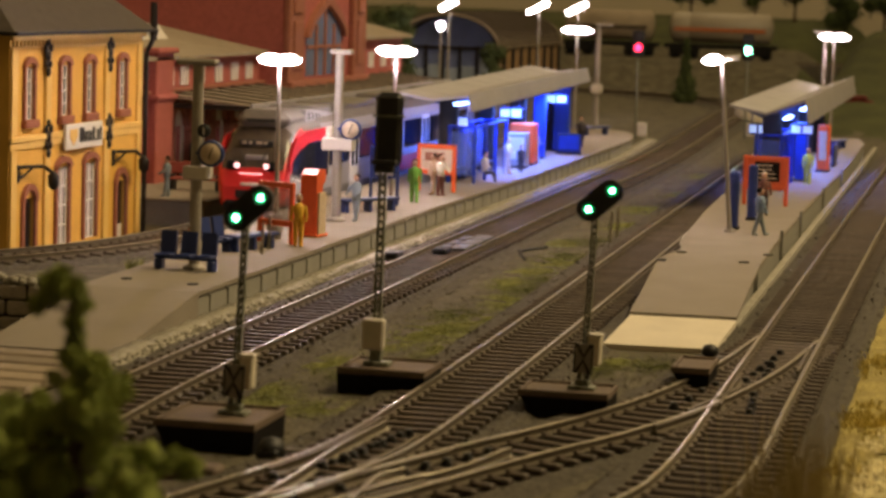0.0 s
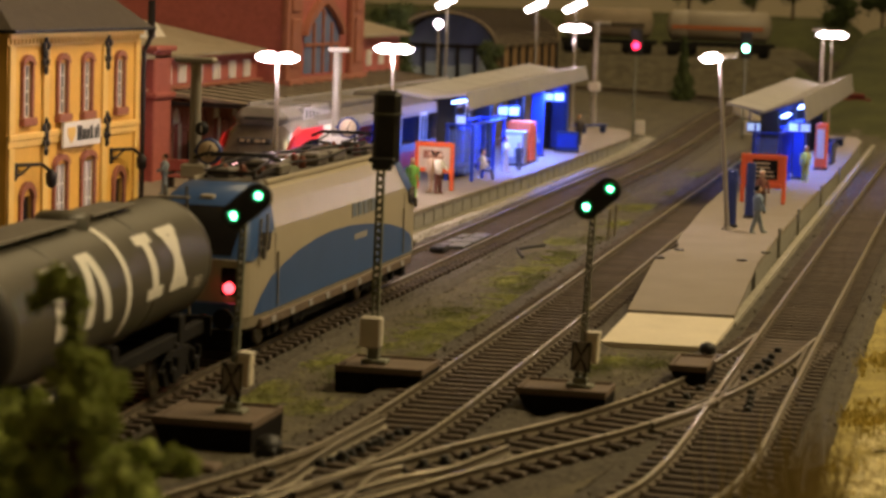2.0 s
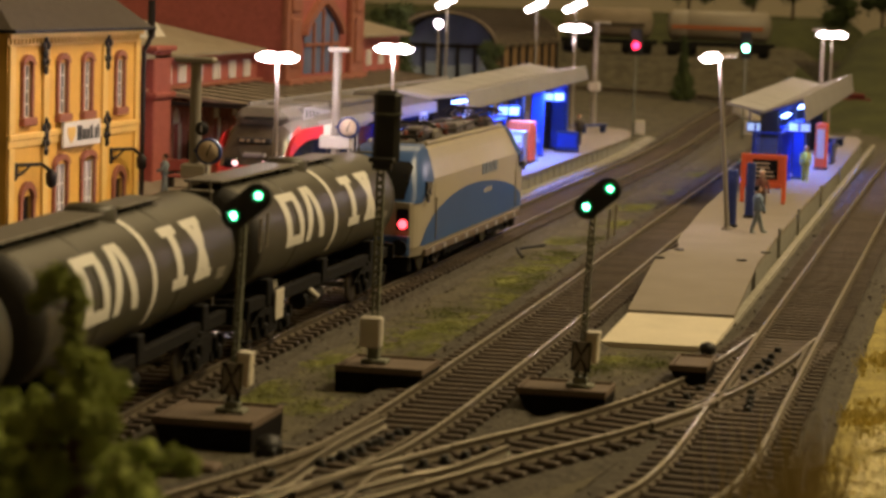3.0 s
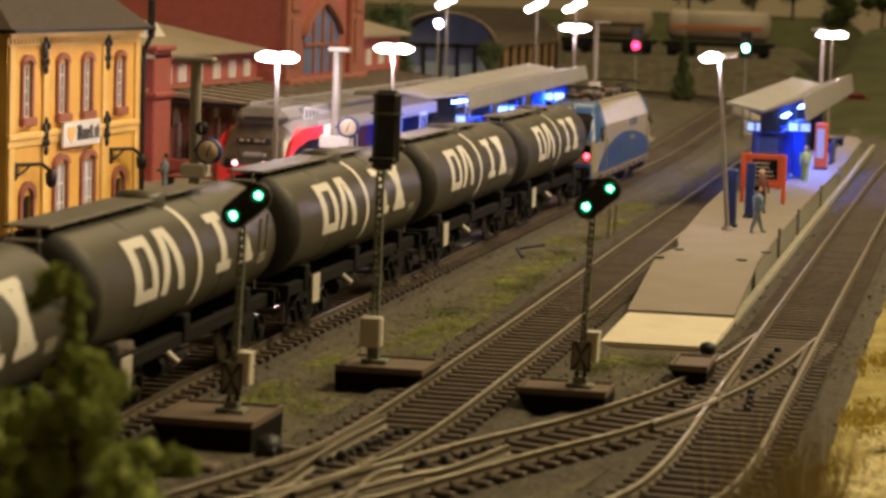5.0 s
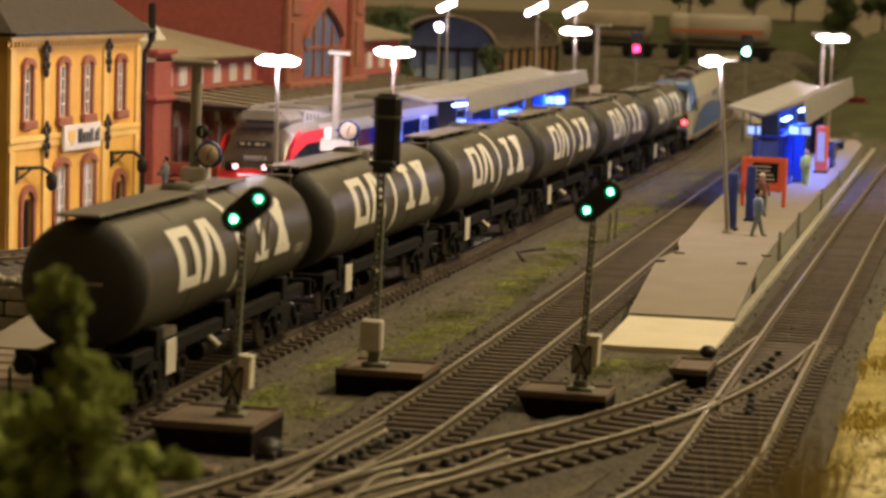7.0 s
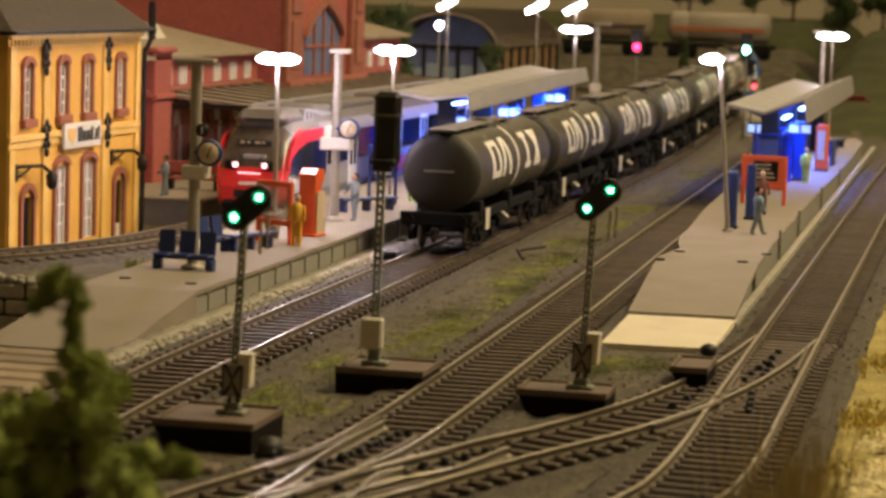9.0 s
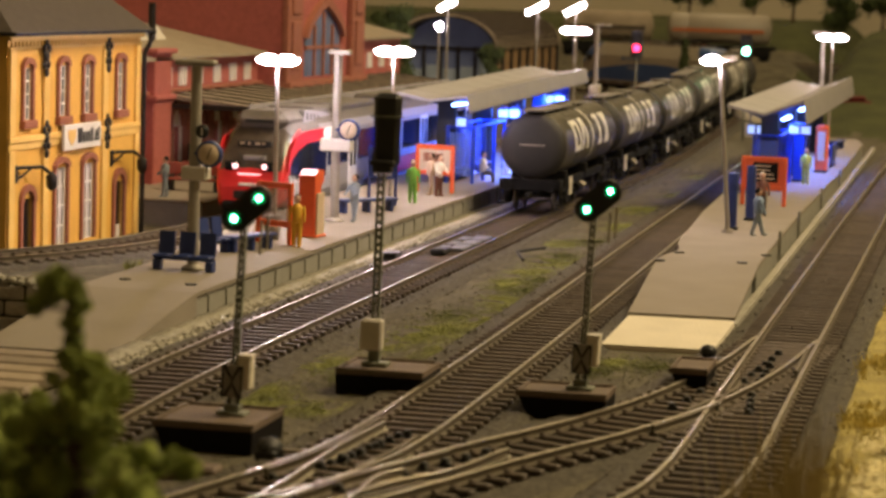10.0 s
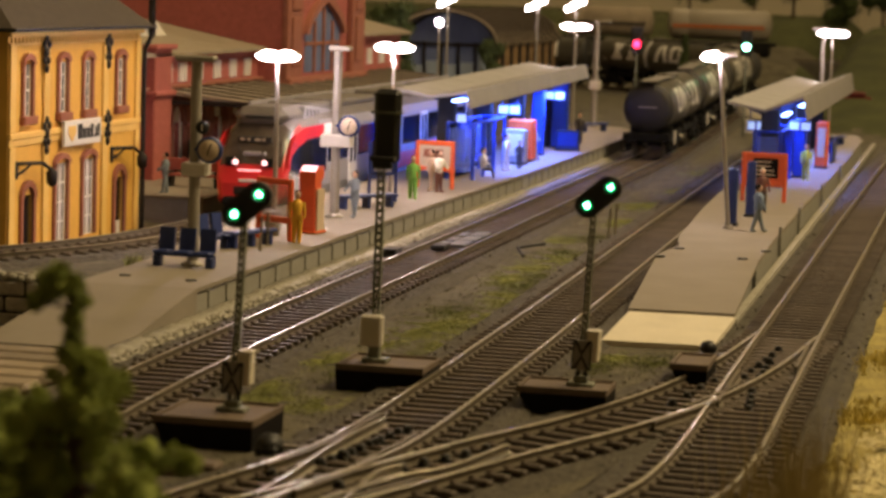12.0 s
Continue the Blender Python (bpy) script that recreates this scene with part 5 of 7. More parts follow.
            for k in (-0.28, 0.28):
                part("door_glass", G().box(s * 1.28, s * 1.29, y + k - 0.17, y + k + 0.17, 1.2, 2.45), M["darkglass"], d)
        part("red_skirt", G().box(s * 1.25, s * 1.265, 16.4, LN - 0.2, 0.5, 1.1), M["carred"], root)
    make_bogie_plain(root, 3.0)
    make_bogie_plain(root, 15.9)
    make_bogie_plain(root, 32.5)
    return root


def make_bogie_plain(root, y):
    g = G()
    for s in (-1, 1):
        g.box(s * 0.85, s * 1.0, y - 1.2, y + 1.2, 0.2, 0.5, 0.04)
    b = part("bogie", g, M["chassis"], root)
    for a in (-0.8, 0.8):
        w = G().cyl((-0.72, y + a, 0.4), (0.72, y + a, 0.4), 0.07, n=8)
        for s in (-1, 1):
            w.cyl((s * 0.64, y + a, 0.4), (s * 0.74, y + a, 0.4), 0.4, n=16)
        part("wheelset", w, M["wheel"], b)


make_railcar()

# ---- benches, booths and small platform things ----


def make_seat_row(x, y, rz, n, label):
    root = thing("seat_bench", at(x, y, PLAT, rz=rz), label, "bench", "platform benches")
    w = 0.56 * n
    part("beam", G().box(-w / 2, w / 2, -0.05, 0.05, 0.26, 0.34, 0.02), M["bluedark"], root)
    for k in range(n):
        c = -w / 2 + 0.56 * (k + 0.5)
        s = part("seat", G().box(c - 0.22, c + 0.22, -0.28, 0.18, 0.34, 0.42, 0.03), M["bluedark"], root)
        part("backrest", G().prism([(0.12, 0.38), (0.2, 0.38), (0.3, 0.95), (0.22, 0.97)], "x", c - 0.21, c + 0.21), M["bluedark"], s)
    for a in (-w / 2 + 0.12, w / 2 - 0.12):
        part("leg", G().box(a - 0.1, a + 0.1, -0.16, 0.12, 0, 0.28, 0.03), M["bluedark"], root)
    return root


make_seat_row(-19.85, 59.35, -4, 3, "row of three dark blue plastic platform seats")


def make_flat_bench(x, y, rz, ln, label):
    root = thing("flat_bench", at(x, y, PLAT, rz=rz), label, "bench", "platform benches")
    part("seat", G().box(-ln / 2, ln / 2, -0.24, 0.24, 0.36, 0.46, 0.03), M["bluedark"], root)
    for a in (-ln / 2 + 0.2, 0, ln / 2 - 0.2):
        part("leg", G().box(a - 0.07, a + 0.07, -0.16, 0.16, 0, 0.37, 0.02), M["bluedark"], root)
    return root


make_flat_bench(-19.8, 64.8, 70, 2.0, "long backless dark blue platform bench")
make_flat_bench(-19.85, 77.9, 55, 2.4, "long backless dark blue platform bench")
make_flat_bench(-20.7, 126.5, 60, 3.6, "long backless dark blue platform bench")
make_flat_bench(-21.3, 120.0, 60, 2.4, "long backless dark blue platform bench")
make_flat_bench(-7.6, 118.5, 80, 2.4, "backless dark blue bench near the platform end")
make_flat_bench(-7.6, 124.5, 80, 2.4, "backless dark blue bench near the platform end")
make_seat_row(-20.4, 63.6, 70, 2, "pair of dark blue plastic platform seats")

root = thing("phone_booth", at(-19.35, 69.3, PLAT, rz=-10), "bright orange moulded phone booth", "phone booth")
part("column", G().prism([(-0.28, 0.0), (0.34, 0.0), (0.2, 0.3), (0.16, 1.5), (0.34, 1.62), (0.34, 1.95), (-0.02, 1.98), (-0.24, 1.8)], "x", -0.26, 0.26), M["orange"], root)
part("side_panel", G().box(0.27, 0.33, -0.2, 0.3, 0.05, 1.3, 0.02), M["postercream"], root)
part("base", G().box(-0.36, 0.36, -0.36, 0.4, 0, 0.08, 0.03), M["orange"], root)
root = thing("litter_bin", at(-20.1, 68.0, PLAT), "grey concrete litter bin on the platform", "litter bin")
part("body", G().lathe([(0.001, 0.0), (0.2, 0), (0.26, 0.62), (0.22, 0.66), (0.2, 0.5), (0.001, 0.5)], n=14), M["platwall"], root)
part("lid", G().cyl((0, 0, 0.66), (0, 0, 0.7), 0.27, n=14), M["zinc"], root)
root = thing("sign_stand", at(-20.0, 80.6, PLAT, rz=10), "blue double-legged information stand", "sign stand")
for s in (-1, 1):
    part("leg", G().box(s * 0.45 - 0.05, s * 0.45 + 0.05, -0.05, 0.05, 0, 2.0, 0.015), M["bluedark"], root)
part("panel", G().box(-0.4, 0.4, -0.04, 0.04, 0.9, 1.95, 0.02), M["bluedark"], root)
part("sheet", G().box(-0.3, 0.3, -0.055, -0.04, 1.0, 1.85), M["cargrey"], root)
root = thing("fence_panel", at(-20.6, 72.3, PLAT, rz=-62), "white panelled low platform fence", "fence")
for k in range(4):
    part("panel", G().box(-1.2 + k * 0.62, -0.64 + k * 0.62, -0.03, 0.03, 0.25, 1.35, 0.02), M["white"], root)
    part("post", G().box(-1.25 + k * 0.62, -1.2 + k * 0.62, -0.04, 0.04, 0, 1.45), M["metalpole"], root)

# ---- painted figures: plain one-piece shapes ----


def figure(x, y, z, rz, top, legs, label, stride=0.12, arm=20, seated=False, h=1.46, hair=None, head=None):
    g = G()
    s = h / 1.75
    if seated:
        for a in (-0.1, 0.1):
            g.cyl((a * s, 0, 0.48 * s), (a * s, -0.42 * s, 0.46 * s), 0.09 * s, 0.075 * s, 8)
            g.cyl((a * s, -0.42 * s, 0.46 * s), (a * s, -0.5 * s, 0.04 * s), 0.07 * s, 0.055 * s, 8)
        hip = 0.5 * s
    else:
        for a, d in ((-0.09, stride), (0.09, -stride)):
            g.cyl((a * s, 0, 0.86 * s), (a * s, d * s, 0.06 * s), 0.11 * s, 0.065 * s, 8)
            g.ball((a * s, (d - 0.06) * s, 0.04 * s), 0.085 * s, 8, (0.8, 1.5, 0.6))
        hip = 0.82 * s
    g.cur = 1
    g.lathe([(0.001, hip - 0.02), (0.17 * s, hip), (0.16 * s, hip + 0.2 * s), (0.21 * s, hip + 0.5 * s), (0.12 * s, hip + 0.62 * s), (0.06 * s, hip + 0.66 * s)], n=10)
    for a in (-1, 1):
        e = (a * (0.25 + 0.06 * (arm > 30)) * s, -0.12 * s * (arm / 30), hip + 0.25 * s)
        g.cyl((a * 0.2 * s, 0, hip + 0.55 * s), e, 0.07 * s, 0.055 * s, 7)
        g.cyl(e, (a * 0.24 * s, -0.3 * s * (arm / 40), hip + (0.02 + 0.16 * (arm > 30)) * s), 0.05 * s, 0.045 * s, 7)
    g.cur = 2
    g.ball((0, -0.01 * s, hip + 0.8 * s), 0.125 * s, 10, (0.9, 1, 1.15))
    g.cur = 3
    g.ball((0, 0.03 * s, hip + 0.845 * s), 0.125 * s, 10, (0.95, 1, 1.0))
    ob = part("figurine", g, [legs, top, M["skin"], hair or M["boxbrown"]], label=label, m=at(x, y, z, rz=rz))
    return tagged(ob, category="figurine", group="painted figurines")


M["fig_yellow"] = mat("figure_yellow", (0.75, 0.42, 0.03), 0.6, var=0.1)
M["fig_grey"] = mat("figure_grey_blue", (0.2, 0.24, 0.27), 0.6, var=0.1)
M["fig_green"] = mat("figure_green", (0.2, 0.5, 0.08), 0.6, var=0.1)
M["fig_white"] = mat("figure_white", (0.7, 0.66, 0.55), 0.6, var=0.1)
M["fig_brown"] = mat("figure_brown", (0.16, 0.06, 0.04), 0.6, var=0.1)
M["fig_beige"] = mat("figure_beige", (0.5, 0.36, 0.24), 0.6, var=0.1)
M["fig_lime"] = mat("figure_lime", (0.5, 0.55, 0.08), 0.6, var=0.1)
M["fig_dark"] = mat("figure_dark", (0.06, 0.05, 0.045), 0.6, var=0.2)
M["fig_blue"] = mat("figure_pale_blue", (0.22, 0.3, 0.42), 0.6, var=0.1)
figure(-18.9, 66.35, PLAT, 15, M["fig_yellow"], M["fig_yellow"], "painted figurine in a long yellow dress", 0.04, 10)
figure(-19.38, 74.55, PLAT, -30, M["fig_grey"], M["fig_grey"], "painted figurine in a grey-blue suit with raised arms", 0.1, 40)
figure(-19.32, 82.2, PLAT, 20, M["fig_green"], M["fig_green"], "painted figurine in bright green on a round base", 0.12, 10)
figure(-19.12, 85.35, PLAT, 60, M["fig_white"], M["fig_brown"], "painted figurine in a white shirt and brown trousers", 0.05, 40)
figure(-19.5, 85.8, PLAT, -60, M["fig_beige"], M["fig_beige"], "painted figurine in a beige coat", 0.05, 20)
figure(-18.95, 92.3, PLAT, 100, M["fig_white"], M["fig_dark"], "seated painted figurine in a white shirt", seated=True, arm=35)
figure(-19.0, 97.0, PLAT, 80, M["fig_white"], M["fig_white"], "painted figurine in pale blue-white clothes", 0.1, 35)
figure(-18.75, 98.6, PLAT, 10, M["fig_dark"], M["fig_dark"], "dark painted figurine with a bag", 0.05, 10, h=1.1)
figure(-19.2, 104.2, PLAT, 90, M["fig_blue"], M["fig_blue"], "painted figurine in grey-blue bending forward", 0.18, 40)
figure(-19.3, 116.6, PLAT, 20, M["fig_dark"], M["fig_dark"], "painted figurine in a dark coat with a light scarf", 0.05, 20)
figure(-6.99, 76.9, PLAT, 110, M["fig_blue"], M["fig_grey"], "painted figurine in blue-grey striding along the platform", 0.24, 30)
figure(-7.55, 84.2, PLAT, 20, M["fig_brown"], M["fig_dark"], "painted figurine in a brown jacket with pale hair", 0.14, 30, hair=M["fig_white"])
figure(-7.22, 99.5, PLAT, 10, M["fig_lime"], M["fig_lime"], "painted figurine in a lime green coat", 0.08, 20)
figure(-29.3, 85.2, -0.02, -70, M["fig_grey"], M["fig_grey"], "painted figurine in grey leaning on the low platform", 0.1, 45)
root = thing("red_bench", at(-29.2, 88.2, -0.02), "dark red wooden bench on the low platform", "bench")
part("seat", G().box(-1.1, 1.1, -0.25, 0.25, 0.4, 0.5, 0.03), M["stationred"], root)
part("backrest", G().box(-1.1, 1.1, 0.22, 0.3, 0.6, 1.05, 0.03), M["stationred"], root)
for a in (-0.9, 0.9):
    part("leg", G().box(a - 0.06, a + 0.06, -0.22, 0.3, 0, 0.6, 0.02), M["iron"], root)

# ---- stone wall and plank crossing ----
root = thing("stone_wall", at(-23.75, 53.05, -0.4, rz=-90), "low wall of grey cut stone blocks beside the ramp", "wall", kind="structure")
part("core", G().box(-0.3, -0.02, -2.7, 2.7, 0, 1.1), M["gap"], root)
for r in range(3):
    y = -2.7 - (0.35 if r % 2 else 0)
    while y < 2.5:
        w = random.uniform(0.62, 0.8)
        part("stone", G().box(-0.32, random.uniform(0.03, 0.09), y + 0.03, min(2.7, y + w) - 0.03, r * 0.37 + 0.03, r * 0.37 + 0.36, 0.05), M["stone"], root)
        y += w
g = G()
for k in range(150):
    g.ball((random.uniform(-0.9, 0.1), random.uniform(-2.7, 2.7), 1.16 + random.uniform(0, 0.08)), random.uniform(0.05, 0.13), 6, (1, 1.2, 0.7))
tagged(part("rubble", g, M["kerbstone"], root), kind="stuff")
part("backfill", G().box(-1.4, -0.3, -2.7, 2.7, 0, 1.1), M["earth"], root)
root = thing("plank_crossing", at(-19.6, 46.2, -0.34, rz=-1.5), "weathered boards of a foot crossing beside the track", "crossing", kind="structure")
for k in range(6):
    part("plank", G().box(-3.2, 1.75, -3.0 + k * 0.98, -2.15 + k * 0.98, 0, 0.24, 0.1), M["plank"], root)

# ---- trackside bits ----
M["steelblue"] = mat("dull_grey_contact_plate", (0.16, 0.16, 0.17), 0.45, 0.2, var=0.2)
root = thing("track_magnet", at(XA, 73.2, -0.05), "grey contact plates and box between the rails", "track contact")
for k in range(3):
    part("plate", G().box(-0.1, 0.42, k * 1.5, k * 1.5 + 1.3, -0.06, 0.02, 0.03).box(-0.5, -0.2, k * 1.5, k * 1.5 + 1.1, -0.06, -0.01, 0.02), M["steelblue"], root)
part("module", G().box(-0.35, 0.1, -1.3, -0.4, -0.06, 0.1, 0.04), M["black"], root)
root = thing("cable_box", at(-17.15, 70.6, -0.25), "small black cable box beside the track", "cable box")
part("body", G().box(-0.22, 0.22, -0.4, 0.4, 0, 0.25, 0.06), M["black"], root)
part("lid", G().box(-0.24, 0.24, -0.42, 0.42, 0.25, 0.29, 0.02), M["black"], root)
root = thing("bent_rod", at(-13.4, 73.5, -0.3, rz=20), "thin bent black rod lying beside the track", "rod")
part("bar", G().tube([(-0.5, 0.2, 0.25), (-0.45, -0.6, 0.08)], 0.05), M["black"], root)
part("bar", G().tube([(-0.5, 0.2, 0.25), (0.55, 1.4, 0.25)], 0.05), M["black"], root)
root = thing("buffer_stub", at(-13.0, 38.2, -0.4), "worn wooden block edge beside the turnout", "timber")
part("block", G().box(-0.7, 0.9, -0.25, 0.25, 0, 0.3, 0.05), M["boxtop"], root)
part("bolt", G().cyl((-0.75, -0.1, 0.1), (-0.75, -0.1, 0.5), 0.12, n=10), M["black"], root)

# ---- moss and grass tufts ----


def tufts(name, label, spots, material, hgt, n, mat_under=False, soft=False):
    g = G()
    for x, y, r in spots if mat_under else ():
        rings = []
        for q in (0.02, 0.4, 0.75, 1.0):
            ring = []
            for k in range(22):
                a = 2 * math.pi * k / 22
                rr = r * q * (1 + 0.45 * noise.noise((x + 1.4 * math.cos(a), y + 1.4 * math.sin(a), q)))
                px, py = x + rr * math.cos(a), y + 2.1 * rr * math.sin(a)
                ring.append((px, py, ground_z(px, py) + 0.035 * (1 - q) + 0.03 * noise.noise((px * 4, py * 4, 2)) - (0.05 if q == 1 else 0)))
            rings.append(ring)
        g.loft(rings, caps=False, smooth=True)
    for x, y, r in spots:
        for k in range(int(n * r * r)):
            a, q = random.uniform(0, 6.283), r * (abs(random.gauss(0, 0.55)) if soft else math.sqrt(random.random()) * random.choice((1, 1, 0.7)))
            px, py = x + q * math.cos(a), y + 2.2 * q * math.sin(a)
            z = ground_z(px, py) - 0.02
            if noise.noise((px * 2.0, py * 1.4, 5)) + 0.4 * noise.noise((px * 9, py * 7, 1)) < (-0.22 if soft else -0.05):
                continue
            h, w, t = hgt * random.uniform(0.5, 1.2), 0.024 if soft else 0.032, random.uniform(0, 6.283)
            dx, dy = w * math.cos(t), w * math.sin(t)
            lx, ly = random.uniform(-0.6, 0.6) * h, random.uniform(-0.6, 0.6) * h
            if soft:
                z, lx, ly, h = z + 0.03 + 0.4 * h * random.random(), 2.2 * lx, 2.2 * ly, 0.3 * h
            g.add([(px - dx, py - dy, z), (px + dx, py + dy, z), (px + lx, py + ly, z + h)], [(0, 1, 2)])
    return tagged(part(name, g, material, label=label), category="grass", kind="stuff")


M["mossblade"] = mat("yellow_green_moss_fibre", (0.25, 0.265, 0.075), 0.9, var=0.6, scale=1.5, fine=14, bump=0.8, wfine=0.5)
M["strawblade"] = mat("yellow_straw_fibre", (0.6, 0.5, 0.15), 0.9, var=0.3, scale=1.0, bump=0)
tufts("moss_patch", "yellow-green moss tufts on the brown earth", [
    (-12.6, 57.2, 0.98), (-12.9, 56.0, 0.65), (-12.1, 59.5, 0.65), (-12.4, 63.5, 0.65), (-12.0, 62.0, 0.52), (-11.9, 54.0, 0.59), (-13.2, 54.0, 0.52), (-12.9, 70.5, 0.78), (-12.6, 73.5, 0.91), (-12.9, 66.8, 0.65), (-13.1, 68, 0.52),
    (-13.6, 45.2, 0.91), (-13.3, 44.2, 0.65), (-13.9, 47.0, 0.52), (-12.4, 45.5, 0.52), (-13.7, 51.0, 0.65), (-13.5, 79, 0.65), (-12.6, 86, 0.78), (-12.9, 93, 0.91), (-12.4, 101, 0.78), (-12.5, 112, 0.91), (-7.9, 53.9, 0.52), (-5.6, 61.5, 0.45)], M["mossblade"], 0.04, 9500, False, True)
tufts("dark_moss_patch", "dark brown-green scatter tufts", [(-13.0, 60, 0.9), (-12.3, 66, 0.9), (-12.2, 68.5, 0.8), (-12.9, 75, 0.9), (-12.6, 80, 0.9), (-12.9, 49.5, 0.8), (-12.2, 52, 0.7), (-8.2, 52.5, 0.8), (-7.0, 53.6, 0.8)], M["moss"], 0.06, 2600, False, True)
spots = [(random.uniform(-2.7, 2.5), y + random.uniform(-1.5, 1.5), 0.8) for y in np.arange(32, 120, 1.1)]
tufts("static_grass", "yellow-green static grass along the layout edge", spots, M["strawblade"], 0.15, 900)
spots = [(random.uniform(-3.4, -2.7), y + random.uniform(-1.5, 1.5), random.uniform(0.15, 0.4)) for y in np.arange(32, 110, 1.3)]
tufts('edge_moss', 'olive moss along the edge of the grass', spots, M['mossblade'], 0.1, 2600, False, True)
# pale fibres paint the bright highlight on the corner grass
spots = [(random.uniform(-1.75, -0.6), y, 0.6) for y in np.arange(35, 46, 0.4)]
tufts('pale_straw', 'straw fibres paled as a lit highlight at the corner of the layout', spots, M['highlight_straw'], 0.2, 1500, False, True)
spots = [(random.uniform(-23.6, -21.9), random.uniform(55, 66), 0.3) for k in range(10)]
tufts("weed_patch", "dark green weeds beside the rear track", spots, M["mossblade"], 0.35, 900)

# loose stones of the ballast and the ground between the tracks
for name, material, label, count, lo, hi, smin, smax in (("ballast_stone", M["ballast"], "grey-brown loose ballast stones along the tracks", 9000, 0.03, 0.075, 0, 1),
                                                         ("earth_clod", M["earth"], "brown scatter crumbs on the bare ground", 12000, 0.015, 0.055, 0, 1),
                                                         ("pale_grit", M["kerbstone"], "pale grit scattered between the tracks", 2600, 0.012, 0.03, 0, 1)):
    g = G()
    for k in range(count):
        y = 33 + 85 * random.random() ** 1.6
        if name == "ballast_stone":
            line = random.choice((LINE_A, LINE_A, LINE_B, LINE_B, LINE_C, LINE_D if y < 56 else LINE_C))
            u = random.uniform(-2.0, 2.0)
            x = float(np.interp(y, line[:, 1], line[:, 0])) + u
            z = -0.19 - max(0, abs(u) - 1.5) * 0.5
        else:
            x = random.uniform(-14.3, -2.4)
            z = ground_z(x, y)
        r = random.uniform(lo, hi)
        p = [Vector((random.gauss(0, 1), random.gauss(0, 1), random.gauss(0, 1))).normalized() * r for _ in range(4)]
        g.add([(x + q.x, y + q.y, z + q.z * 0.7 + r * 0.3) for q in p], [(0, 1, 2), (0, 3, 1), (1, 3, 2), (2, 3, 0)])
    tagged(part(name, g, material, label=label), category="gravel", kind="stuff")

# dry grass close to the camera
root = thing("dry_grass_tuft", at(-2.45, 33.5, -0.2), "tall dry brown grass tuft at the layout edge", "grass tuft")
for clump in range(6):
    g = G()
    cx, cy = random.gauss(-0.05, 0.28), random.gauss(0, 0.4)
    for j in range(60):
        bx, by = cx + random.gauss(0, 0.22), cy + random.gauss(0, 0.3)
        h = random.uniform(1.0, 2.7)
        tx, ty = bx + random.gauss(0, 0.3), by + random.gauss(0, 0.3)
        g.add([(bx - 0.02, by, 0), (bx + 0.02, by, 0), (tx, ty, h)], [(0, 1, 2)])
    part("blade_clump", g, M["drygrass"], root)

# ---- foreground conifer and other trees ----


def leaf_cloud(g, c, r, n, size, sq=(1, 1, 1)):
    for k in range(n):
        d = Vector((random.gauss(0, 1), random.gauss(0, 1), random.gauss(0, 1))).normalized() * r * random.uniform(0.5, 1.05)
        p = Vector(c) + Vector((d.x * sq[0], d.y * sq[1], d.z * sq[2]))
        u = Vector((random.gauss(0, 1), random.gauss(0, 1), random.gauss(0, 1))).normalized()
        w = u.orthogonal().normalized()
        s = size * random.uniform(0.6, 1.3)
        g.add([p - u * s, p + w * s * 0.6, p + u * s, p - w * s * 0.6], [(0, 1, 2, 3)])


def make_conifer(x, y, z, h, w, label, n=26, seed=1, prof=1.3):
    random.seed(seed)
    root = thing("conifer", at(x, y, z), label, "tree", "model trees")
    part("trunk", G().cyl((0, 0, 0), (0.03, 0, h * 0.95), 0.09 * w, 0.02, 8), M["bark"], root)
    g, limbs = G(), G()
    for k in range(n):
        f = (k + 0.5) / n
        zz = h * (0.06 + 0.92 * f)
        rad = w * (1 - f) ** prof * random.uniform(0.7, 1.2) + 0.13
        m = max(2, int(5 * (1 - f) + 1))
        a0 = random.uniform(0, 6.28)
        for j in range(m):
            a = a0 + 6.283 * j / m + random.uniform(-0.4, 0.4)
            q = rad * random.uniform(0.35, 0.8)
            c = (q * math.cos(a), q * math.sin(a), zz - 0.15 * q)
            limbs.cyl((0, 0, zz + 0.1), c, 0.03, 0.012, 5)
            leaf_cloud(g, c, rad * 0.46 + 0.1, 150, 0.045 + 0.02 * w, (1, 1, 0.85))
            g.ball(c, rad * 0.33 + 0.05, 7, (1, 1, 0.85))
    part("limb", limbs, M["bark"], root)
    part("crown", g, M["leaf_dark"], root)
    return root


